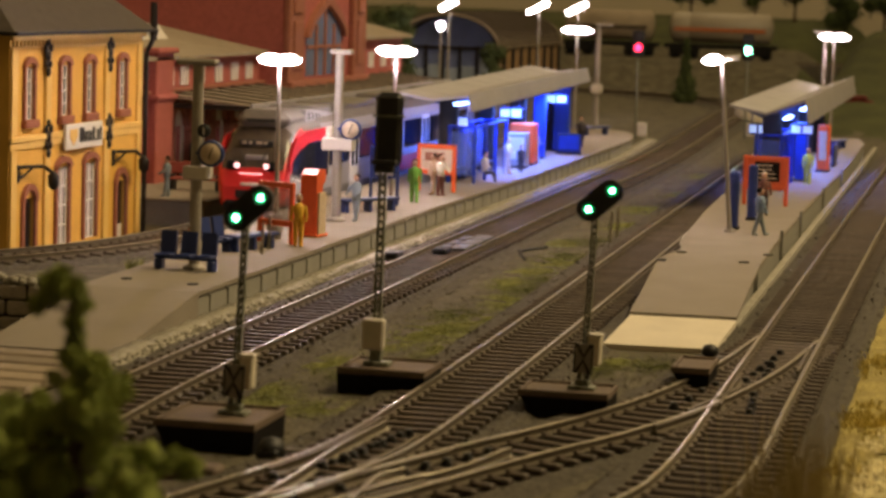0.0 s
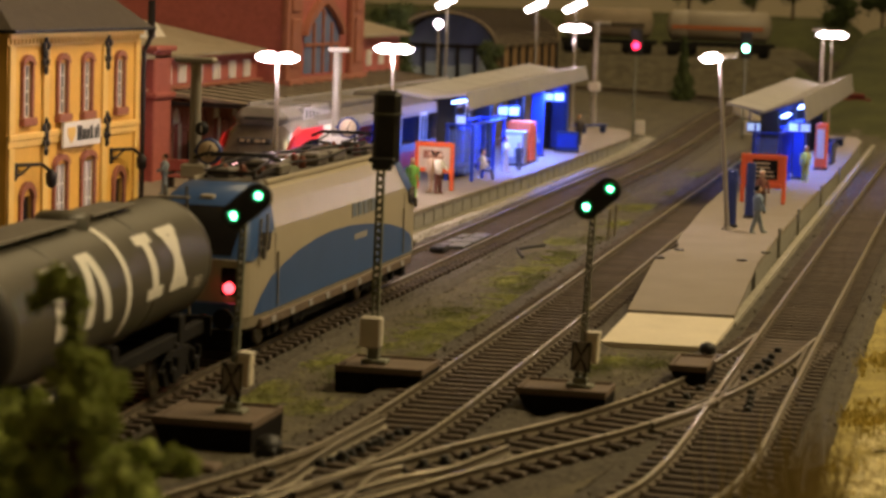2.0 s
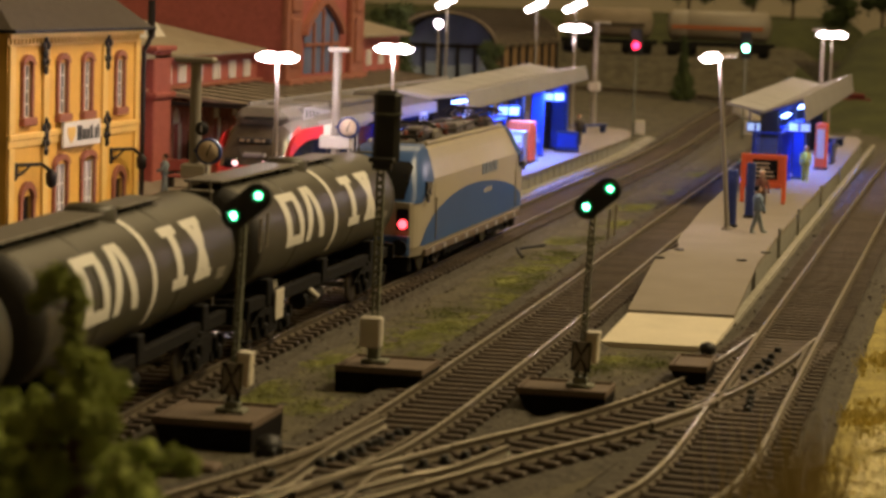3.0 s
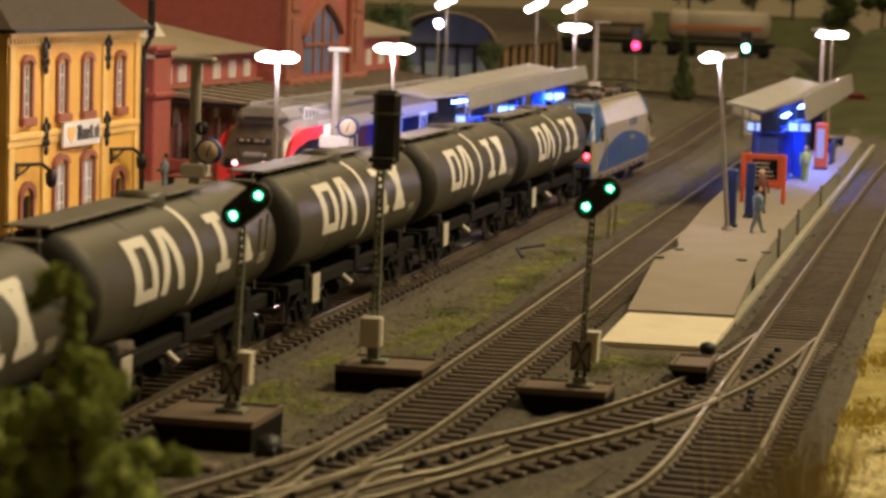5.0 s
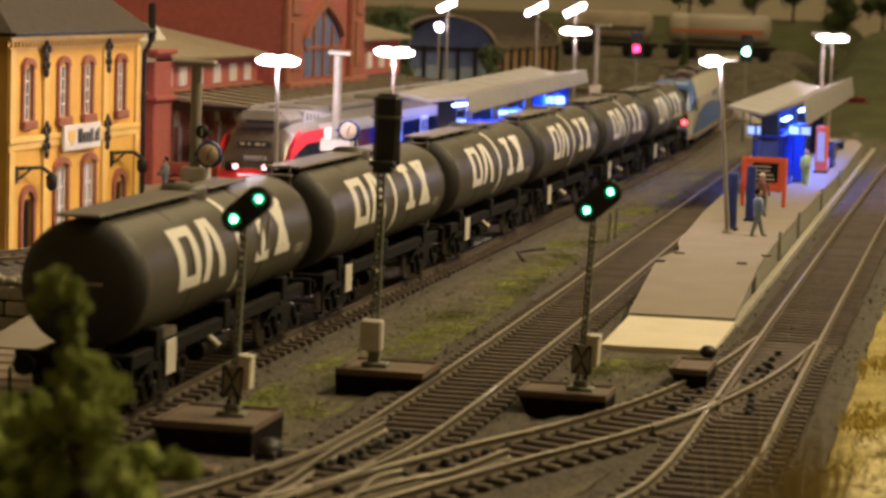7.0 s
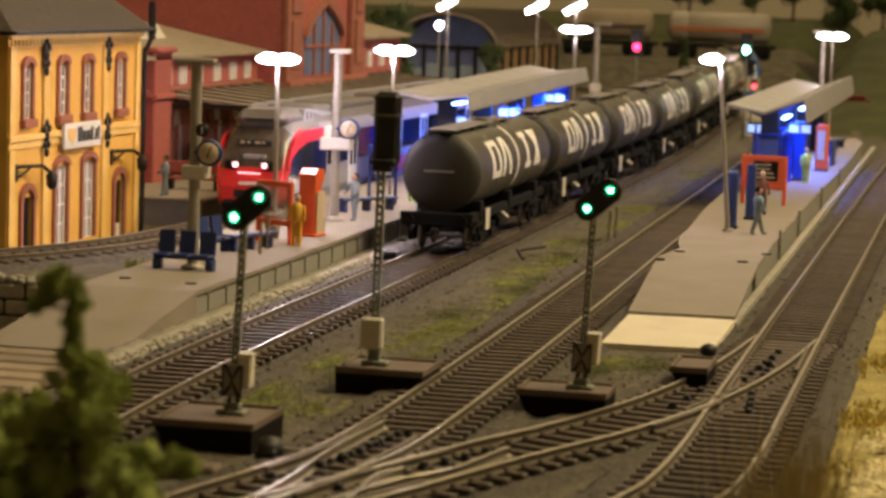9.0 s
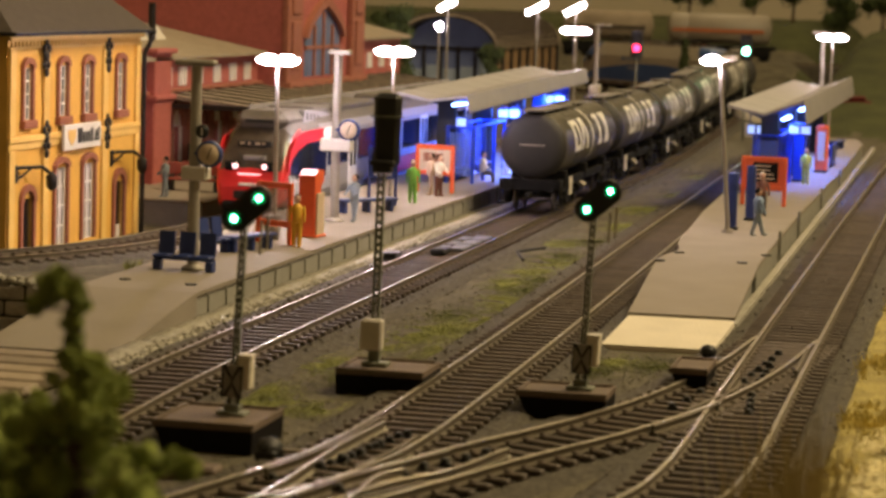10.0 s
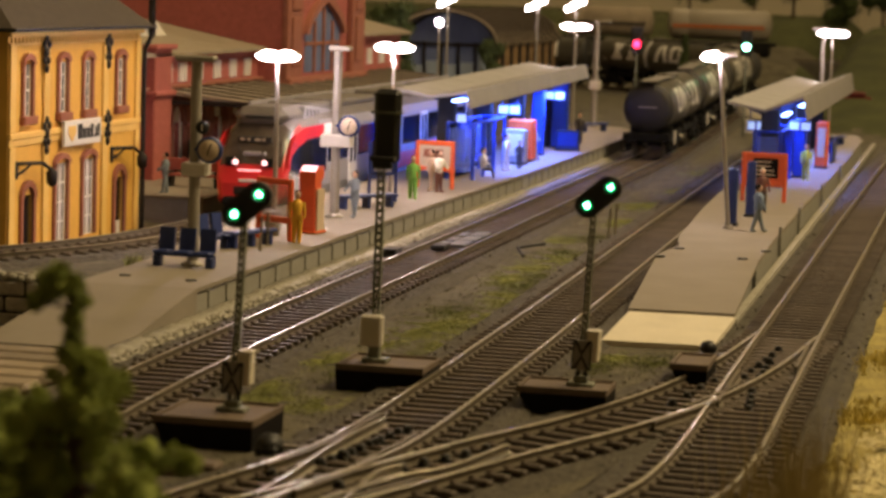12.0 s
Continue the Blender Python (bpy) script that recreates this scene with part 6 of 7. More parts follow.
def make_bent_conifer(x, y, z, label):
    """A hand-made foam conifer: a slim bent tip over loose side tufts."""
    random.seed(5)
    root = thing("conifer", at(x, y, z), label, "tree", "model trees")
    part("trunk", G().cyl((0.1, 0, 0), (0.2, 0, 3.6), 0.16, 0.1, 8).cyl((0.2, 0, 3.6), (0.16, 0, 4.6), 0.1, 0.05, 8).cyl((0.16, 0, 4.6), (0.0, 0, 4.98), 0.05, 0.03, 8), M["bark"], root)
    g, limbs = G(), G()
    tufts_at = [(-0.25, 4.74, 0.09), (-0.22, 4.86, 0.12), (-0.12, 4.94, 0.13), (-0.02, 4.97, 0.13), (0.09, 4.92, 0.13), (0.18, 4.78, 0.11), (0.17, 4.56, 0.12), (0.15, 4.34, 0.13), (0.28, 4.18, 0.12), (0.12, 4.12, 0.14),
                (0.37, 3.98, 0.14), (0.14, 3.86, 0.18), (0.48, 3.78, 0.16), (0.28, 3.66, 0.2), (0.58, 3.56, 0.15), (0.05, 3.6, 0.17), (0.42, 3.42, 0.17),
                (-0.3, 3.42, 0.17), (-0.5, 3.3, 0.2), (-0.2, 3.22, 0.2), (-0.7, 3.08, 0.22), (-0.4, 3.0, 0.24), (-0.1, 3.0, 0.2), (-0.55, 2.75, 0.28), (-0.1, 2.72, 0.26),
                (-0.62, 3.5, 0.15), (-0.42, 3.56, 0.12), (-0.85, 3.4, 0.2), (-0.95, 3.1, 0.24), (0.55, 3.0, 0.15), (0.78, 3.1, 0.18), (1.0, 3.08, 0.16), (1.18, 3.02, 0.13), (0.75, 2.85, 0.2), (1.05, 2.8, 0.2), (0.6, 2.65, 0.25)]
    for k in range(22):
        a, f = random.uniform(0, 6.283), random.uniform(0.1, 0.47)
        q = random.uniform(0.3, 1.2)
        tufts_at.append((0.1 + q * math.cos(a), 5 * f, 0.3))
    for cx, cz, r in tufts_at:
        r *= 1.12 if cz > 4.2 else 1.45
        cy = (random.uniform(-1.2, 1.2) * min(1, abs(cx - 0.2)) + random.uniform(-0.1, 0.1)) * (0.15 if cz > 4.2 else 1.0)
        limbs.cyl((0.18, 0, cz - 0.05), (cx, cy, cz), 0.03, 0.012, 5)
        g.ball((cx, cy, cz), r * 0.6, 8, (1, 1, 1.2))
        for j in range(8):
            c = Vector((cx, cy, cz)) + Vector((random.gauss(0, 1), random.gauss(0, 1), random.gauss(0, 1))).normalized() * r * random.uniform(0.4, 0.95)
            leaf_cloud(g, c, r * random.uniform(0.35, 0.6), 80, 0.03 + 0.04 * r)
    part("limb", limbs, M["bark"], root)
    part("crown", g, M["needle"], root)
    return root


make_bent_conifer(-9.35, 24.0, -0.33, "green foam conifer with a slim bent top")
make_conifer(-20.8, 168.5, 0.55, 4.6, 0.75, "small dark conifer inside the far curve", 14, 8)
random.seed(11)


def make_tree(x, y, z, h, r, label, trunk=0.45):
    root = thing("leafy_tree", at(x, y, z), label, "tree", "model trees")
    t = G().cyl((0, 0, -0.3), (0.05, 0, h * trunk), 0.16, 0.1, 8)
    part("trunk", t, M["bark"], root)
    g, limbs = G(), G()
    for k in range(16):
        a = random.uniform(0, 6.283)
        q, zz = r * random.uniform(0.1, 0.75), h * trunk + (h * (1 - trunk)) * random.uniform(0.1, 0.85)
        c = (q * math.cos(a), q * math.sin(a), zz)
        limbs.cyl((0.04, 0, h * trunk * 0.9), c, 0.06, 0.02, 5)
        leaf_cloud(g, c, r * 0.5, 110, 0.13)
        g.ball(c, r * 0.3, 7)
    part("limb", limbs, M["bark"], root)
    part("crown", g, M["leaf_dark"], root)
    return root


for x, y, h, r in ((-17.9, 222, 5.2, 2.2), (-13.6, 220, 5.2, 2.2), (-21.6, 224, 5.0, 1.7), (-9.9, 220, 5.2, 2.2), (-27.2, 222, 5.6, 2.4)):
    make_tree(x, y, ground_z(x, y), h, r, "round-crowned tree on the grassy hill", 0.27)
for x, y, h, r in ((-35.6, 146, 7.4, 1.1), (-37.0, 147, 7.2, 1.0), (-30.6, 150, 5.2, 0.85)):
    make_tree(x, y, -0.3, h, r, "dark green tree beside the station hall", 0.35)

# ---- arched hall behind ----
M["hallpanel"] = mat("pale_blue_hall_panel", (0.3, 0.36, 0.42), 0.3, var=0.2, scale=0.8, bump=0.0)
root = thing("arched_hall", at(-34.9, 158, -0.3), "dim train hall with arched ribbed roof and blue glazing", "hall")
n = 18
arc = [(-3.4 * math.cos(math.pi * k / n), 4.3 + 2.15 * math.sin(math.pi * k / n)) for k in range(n + 1)]


def arc_shell(y0, y1, s0, u0, s1, u1):
    return G().loft([[(a * s0, y0, b + u0), (a * s0, y1, b + u0), (a * s1, y1, b + u1), (a * s1, y0, b + u1)] for a, b in arc])


part("roof", arc_shell(-1.6, 22, 1.0, 0.0, 1.03, 0.15), M["greyroof"], root, "arched grey-brown roof")
for k in range(23):
    part("roof_rib", arc_shell(-1.5 + k, -1.25 + k, 1.032, 0.16, 1.05, 0.27), M["slate"], root)
part("front_girder", arc_shell(-0.2, 0.2, 0.86, -0.1, 0.94, 0.02), M["iron"], root)
part("gable_glass", G().prism([(-2.9, 2.5)] + [(a * 0.86, b - 0.1) for a, b in arc] + [(2.9, 2.5)], "y", 0, 0.1), M["hallglass"], root, "blue-grey gable glazing")
for x in np.linspace(-2.85, 2.85, 6):
    part("post", G().box(x - 0.09, x + 0.09, -0.2, 0.2, 0, 4.5, 0.03), M["iron"], root)
part("beam", G().box(-3.0, 3.0, -0.22, 0.22, 4.2, 4.42, 0.03), M["iron"], root)
for x, w, z in ((-2.25, 0.42, 2.9), (-1.15, 0.44, 3.2), (0.0, 0.44, 3.0), (1.15, 0.44, 3.15), (2.3, 0.42, 3.9)):
    part("lower_panel", G().box(x - w, x + w, -0.12, -0.02, 0.2, z, 0.03), M["hallpanel"], root)
for s_ in (-1, 1):
    part("side_wall", G().box(s_ * 3.1, s_ * 3.3, 0, 21.5, 0, 4.4), M["brownwall"], root)
    for k in range(8):
        part("side_post", G().box(s_ * 3.3, s_ * 3.5, 0.5 + k * 2.9, 0.8 + k * 2.9, 0, 4.5, 0.03), M["iron"], root)
part("back_wall", G().box(-3.1, 3.1, 21.2, 21.5, 0, 4.5), M["stationred"], root)


def make_globe(x, y, z0, z, r, label, head=False, lean=0):
    root = thing("street_lamp", at(x, y, z0), label, "lamp", "far street lamps")
    part("pole", G().cyl((0, 0, 0), (0, 0, z - z0), 0.08, 0.06, 8), M["metalpole"], root)
    if head:
        part("lamp_head", G().box(-r * 1.6, r * 1.2, -0.2, 0.2, -0.15, 0.15, 0.08), M["lampglow"], root, "lit lamp head", m=at(0, 0, z - z0, 0, -28, 0))
    else:
        part("globe", G().ball((0, 0, z - z0), r, 14), M["lampglow"], root, "lit white globe")
    return root


make_globe(-32.3, 143, -0.3, 5.65, 0.24, "far globe lamp shining white")
make_globe(-31.8, 143, -0.3, 6.95, 0.42, "far street lamp with a lit slanted head", True)
make_globe(-26.4, 143, -0.3, 6.95, 0.48, "far street lamp with a lit slanted head", True)
make_globe(-24.1, 143, -0.3, 6.98, 0.48, "far street lamp with a lit slanted head", True)

# ---- standing wagons on the bank ----
root = thing("track_bank", at(0, 196, 2.2), "track on the grassy bank at the back", "railway track", kind="structure")
g = G()
for s in (-0.7, 0.7):
    g.box(-60, -4, s - 0.04, s + 0.04, 0.6, 0.76)
part("rail", g, M["railside"], root)
part("ballast_bed", G().prism([(-1.9, -1.5), (-1.4, 0.55), (1.4, 0.55), (1.9, -1.5)], "x", -62, -3), M["ballast"], root)


def make_standing_tank(x, y, z, ln, body, stripe, label):
    root = thing("standing_tank_wagon", at(x, y, z), label, "tank wagon", "standing wagons")
    t = part("tank", G().lathe([(0.001, -ln / 2 - 0.15), (0.8, -ln / 2), (1.2, -ln / 2 + 0.25), (1.2, ln / 2 - 0.25), (0.8, ln / 2), (0.001, ln / 2 + 0.15)], (0, 0, 2.5), "x", 28), body, root)
    part("stripe", G().lathe([(1.21, -ln / 2 + 0.3), (1.215, -ln / 2 + 0.31), (1.215, -ln / 2 + 1.6), (1.21, -ln / 2 + 1.61)], (0, 0, 2.5), "x", 28), body, t)
    for s in (-1, 1):
        part("side_band", G().box(-ln / 2 + 0.4, ln / 2 - 0.4, s * 1.19, s * 1.215, 2.2, 2.5), stripe, t)
    part("underframe", G().box(-ln / 2 - 0.4, ln / 2 + 0.4, -0.95, 0.95, 0.85, 1.2, 0.03), M["chassis"], root)
    for a in (-ln / 2 + 1.1, ln / 2 - 1.1):
        g = G().box(a - 1.1, a + 1.1, -1.0, 1.0, 0.35, 0.85, 0.06)
        for e in (-0.7, 0.7):
            g.cyl((a + e, -0.75, 0.42), (a + e, 0.75, 0.42), 0.42, n=14)
        part("bogie", g, M["chassis"], root)
    return root


M["standgrey"] = mat("grey_brown_tank_paint", (0.32, 0.28, 0.22), 0.5, var=0.12, scale=0.6)
M["standorange"] = mat("dull_orange_band", (0.42, 0.13, 0.04), 0.5, var=0.15)
make_standing_tank(-21.5, 196, 2.95, 8.0, M["standgrey"], M["standorange"], "grey tank wagon with an orange band standing on the bank")
make_standing_tank(-30.4, 196, 2.95, 7.0, M["greyroof"], M["slate"], "brown-grey tank wagon standing on the bank")
root = thing("grey_rock", at(-14.2, 150, -0.1), "pale rounded rock beside the far track", "rock")
part("stone", G().ball((0, 0, 0.9), 1.15, 12, (1.1, 1, 1.0)), M["cream"], root)
root = thing("red_car", at(-8.6, 160, 1.05), "small dark red car on the slope", "car")
part("body", G().box(-1.05, 1.05, -0.5, 0.5, 0.18, 0.55, 0.16), M["darkred"], root)
part("cabin", G().box(-0.55, 0.6, -0.44, 0.44, 0.53, 0.85, 0.14), M["darkred"], root)
for a in (-0.65, 0.65):
    part("wheel", G().cyl((a, -0.52, 0.2), (a, 0.52, 0.2), 0.2, n=14), M["black"], root)

# ---- train: locomotive and six tank wagons ----
def path_at(s):
    """Place and heading on the main track; s is the length that equals y on its straight part."""
    return np.interp(s + A0, LEN_A, LINE_A[:, 0]), np.interp(s + A0, LEN_A, LINE_A[:, 1]), np.interp(s + A0, LEN_A, LINE_A[:, 2])


LEN_A = np.r_[0, np.cumsum(np.linalg.norm(np.diff(LINE_A, axis=0), axis=1))]
A0 = float(np.interp(60, LINE_A[:520, 1], LEN_A[:520])) - 60


def front(t):
    return 78.6 + 15.1 * (t - 3) + 0.28 * math.exp(-((t - 4) / 2.2) ** 2) - 0.05 * max(0, t - 8.5) ** 2


def ring_patch(g, r, y0, y1, a0, a1, n=10, lift=0.012):
    """A curved bar on a drum round the y axis; angles in degrees from straight up towards +x."""
    vs = []
    for i in range(n + 1):
        a = radians(a0 + (a1 - a0) * i / n)
        for y in (y0, y1):
            vs.append(((r + lift) * math.sin(a), y, TZ + (r + lift) * math.cos(a)))
    return g.add(vs, [(2 * i, 2 * i + 1, 2 * i + 3, 2 * i + 2) for i in range(n)], True)


def slant_patch(g, ya, yb, w, a0, a1, lift, n=12):
    """A curved bar of width w on the drum that runs from ya to yb between two angles."""
    vs = []
    for i in range(n + 1):
        f = i / n
        a, y = radians(a0 + (a1 - a0) * f), ya + (yb - ya) * f
        vs += [((TR + lift) * math.sin(a), q, TZ + (TR + lift) * math.cos(a)) for q in (y, y + w)]
    return g.add(vs, [(2 * i, 2 * i + 1, 2 * i + 3, 2 * i + 2) for i in range(n)], True)


TZ, TR, TL = 2.36, 1.19, 12.1


def make_bogie(root, y, base=0.82, name="bogie"):
    """Two axles with side frames."""
    g = G()
    for sx in (-1, 1):
        g.prism([(y - base - 0.5, 0.55), (y - base - 0.35, 0.25), (y - base + 0.3, 0.25), (y - 0.35, 0.5), (y - 0.3, 0.3), (y + 0.3, 0.3), (y + 0.35, 0.5), (y + base - 0.3, 0.25), (y + base + 0.35, 0.25), (y + base + 0.5, 0.55), (y + 0.5, 0.85), (y - 0.5, 0.85)], "x", sx * 0.92, sx * 1.04)
        for a in (-base, base):
            g.box(sx * 1.04, sx * 1.14, y + a - 0.14, y + a + 0.14, 0.3, 0.58, 0.03)
            for e in (-0.24, 0.24):
                g.cyl((sx * 1.07, y + a + e, 0.5), (sx * 1.07, y + a + e, 0.75), 0.07, n=8)
    g.box(-1.0, 1.0, y - 0.25, y + 0.25, 0.5, 0.95, 0.03)
    b = part(name, g, M["chassis"], root)
    for a in (-base, base):
        w = G().cyl((-0.72, 0, 0), (0.72, 0, 0), 0.07, n=8)
        for sx in (-1, 1):
            w.lathe([(0.001, 0.6 * sx), (0.3, 0.62 * sx), (0.34, 0.66 * sx), (0.42, 0.66 * sx), (0.42, 0.74 * sx), (0.36, 0.74 * sx), (0.001, 0.7 * sx)], (0, 0, 0), "x", 16)
        part("wheelset", w, M["wheel"], b, m=at(0, y + a, 0.42))


def make_wagon():
    """Its origin is on the rail, under the tank's rear end."""
    root = thing("tank_wagon", at(0, 0, 0), "dark grey bogie tank wagon with white block markings", "tank wagon", "tank wagon train")
    drum = G()
    prof = [(0.001, -0.12), (0.5, -0.1), (0.9, -0.03), (1.12, 0.06), (TR, 0.2)]
    prof2 = [(TR, TL - 0.2), (1.12, TL - 0.06), (0.9, TL + 0.03), (0.5, TL + 0.1), (0.001, TL + 0.12)]
    drum.lathe([(TR, y) for y in (0.2, 0.24, TL * 0.25, TL * 0.5, TL * 0.75, TL - 0.24, TL - 0.2)], (0, 0, TZ), "y", 48)
    tank = part("tank", drum, M["tank"], root)
    part("tank_end", G().lathe(prof, (0, 0, TZ), "y", 48), M["tankend"], tank, "domed tank end in a shade-darkened tone")
    part("tank_end", G().lathe(prof2, (0, 0, TZ), "y", 48), M["tankend"], tank, "domed tank end in a shade-darkened tone")
    part("end_plate", G().box(-0.45, 0.45, -0.128, -0.1, TZ + 0.02, TZ + 0.08), M["metalpole"], tank)
    for y in (0.32, TL - 0.32, 3.0, 7.9):
        part("seam_ring", G().lathe([(TR, y - 0.05), (TR + 0.012, y - 0.04), (TR + 0.012, y + 0.04), (TR, y + 0.05)], (0, 0, TZ), "y", 48), M["tank"], tank)
    for sx in (1, -1):
        band = G()
        ring_patch(band, TR, 6.0, 6.28, sx * 20, sx * 128, 20, 0.014)
        part("white_band", band, M["white"], tank)
        frame_block = G()
        for y0, y1, lo, hi in ((1.3, 1.72, 46, 104), (1.72, 2.3, 46, 56), (1.72, 2.3, 93, 104), (2.3, 2.66, 46, 104)):
            ring_patch(frame_block, TR, y0 + 0.8, y1 + 0.8, sx * lo, sx * hi, 12)
        part("white_block", frame_block, M["white"], tank, "white hollow block")
        for name, slants in (("tent", ((3.25, 2.85, 44, 104, 0.4), (3.55, 3.95, 44, 104, 0.4))),
                             ("post", ((6.5, 6.5, 44, 54, 1.0), (6.8, 6.8, 54, 93, 0.42), (6.5, 6.5, 93, 103, 1.0))),
                             ("hourglass", ((8.0, 8.75, 44, 103, 0.46), (8.75, 8.0, 44, 103, 0.46), (8.0, 8.0, 44, 52, 1.21), (8.0, 8.0, 95, 103, 1.21)))):
            mark = G()
            for k, (ya, yb, lo, hi, w) in enumerate(slants):
                slant_patch(mark, ya + 0.8, yb + 0.8, w, sx * lo, sx * hi, 0.012 + 0.003 * k)
            part("white_block", mark, M["white"], tank)
        for k in range(3):
            mark = G()
            ring_patch(mark, TR, 10.6, 11.2, sx * (100 + 4 * k), sx * (101.5 + 4 * k), 2, 0.012)
            part("data_bar", mark, M["offwhite"], tank)
    # walkway, dome and ladder
    part("walkway", G().box(-0.42, 0.42, -0.2, TL * 0.46, TZ + TR + 0.05, TZ + TR + 0.11, 0.02), M["roofgrey"], tank)
    part("walkway", G().box(-0.34, 0.34, TL * 0.56, TL * 0.78, TZ + TR + 0.05, TZ + TR + 0.1, 0.02), M["roofgrey"], tank)
    for y in (0.6, 1.9, 3.2, 4.5, 6.5, 8.1):
        part("walkway_bracket", G().box(-0.3, 0.3, y - 0.05, y + 0.05, TZ + TR - 0.12, TZ + TR + 0.05), M["chassis"], tank)
    part("dome", G().lathe([(0.48, TZ + TR - 0.25), (0.48, TZ + TR + 0.12), (0.4, TZ + TR + 0.2), (0.001, TZ + TR + 0.22)], (0, TL / 2, 0), "z", 20), M["tank"], tank)
    lad = G()
    for a in (-0.22, 0.22):
        lad.cyl((a + 0.4, TL + 0.28, 1.2), (a + 0.3, TL + 0.28, TZ + TR + 0.2), 0.035, n=6)
    for k in range(7):
        f = k / 7
        lad.cyl((0.18 - 0.1 * f, TL + 0.28, 1.4 + 2.3 * f), (0.62 - 0.1 * f, TL + 0.28, 1.4 + 2.3 * f), 0.026, n=5)
    lad.box(0.0, 0.6, TL + 0.02, TL + 0.3, TZ + TR - 0.04, TZ + TR + 0.0)
    part("ladder", lad, M["roofgrey"], root)
    frame_g = G()
    for sx in (-1, 1):
        frame_g.box(sx * 0.75, sx * 0.95, -0.3, TL + 0.3, 0.85, 1.12, 0.02)
    for y in (-0.3, TL + 0.2):
        frame_g.box(-1.1, 1.1, y, y + 0.1, 0.8, 1.2, 0.02)
    for y in (1.6, TL / 2, TL - 1.6):
        frame_g.box(-1.0, 1.0, y - 0.2, y + 0.2, 0.9, 1.45, 0.03)
    part("underframe", frame_g, M["chassis"], root)
    for y, d in ((-0.3, -1), (TL + 0.3, 1)):
        for sx in (-1, 1):
            part("buffer", G().cyl((sx * 0.8, y, 0.98), (sx * 0.8, y + d * 0.3, 0.98), 0.1, n=10).cyl((sx * 0.8, y + d * 0.3, 0.98), (sx * 0.8, y + d * 0.36, 0.98), 0.2, n=14), M["chassis"], root)
        part("coupling", G().box(-0.1, 0.1, y, y + d * 0.42, 0.55, 0.75, 0.03), M["chassis"], root)
    for sx in (-1, 1):
        part("sign_plate", G().box(sx * 1.06, sx * 1.1, 1.7, 2.3, 0.55, 1.2, 0.01), M["offwhite"], root, "pale data plate")
        part("air_tank", G().cyl((sx * 0.75, 4.6, 0.6), (sx * 0.75, 6.2, 0.6), 0.2, n=12), M["chassis"], root)
        part("pipe_valve", G().cyl((sx * 0.8, 5.0, 0.9), (sx * 1.12, 5.0, 0.65), 0.09, n=8), M["metalpole"], root)
        part("foot_step", G().box(sx * 0.9, sx * 1.15, -0.5, -0.1, 0.3, 0.36, 0.01).box(sx * 1.1, sx * 1.14, -0.5, -0.45, 0.3, 0.9), M["chassis"], root)
    make_bogie(root, 1.75)
    make_bogie(root, TL - 1.75)
    return root


M["steelgrey"] = mat("grey_blue_lettering_paint", (0.16, 0.2, 0.27), 0.45, var=0.1)


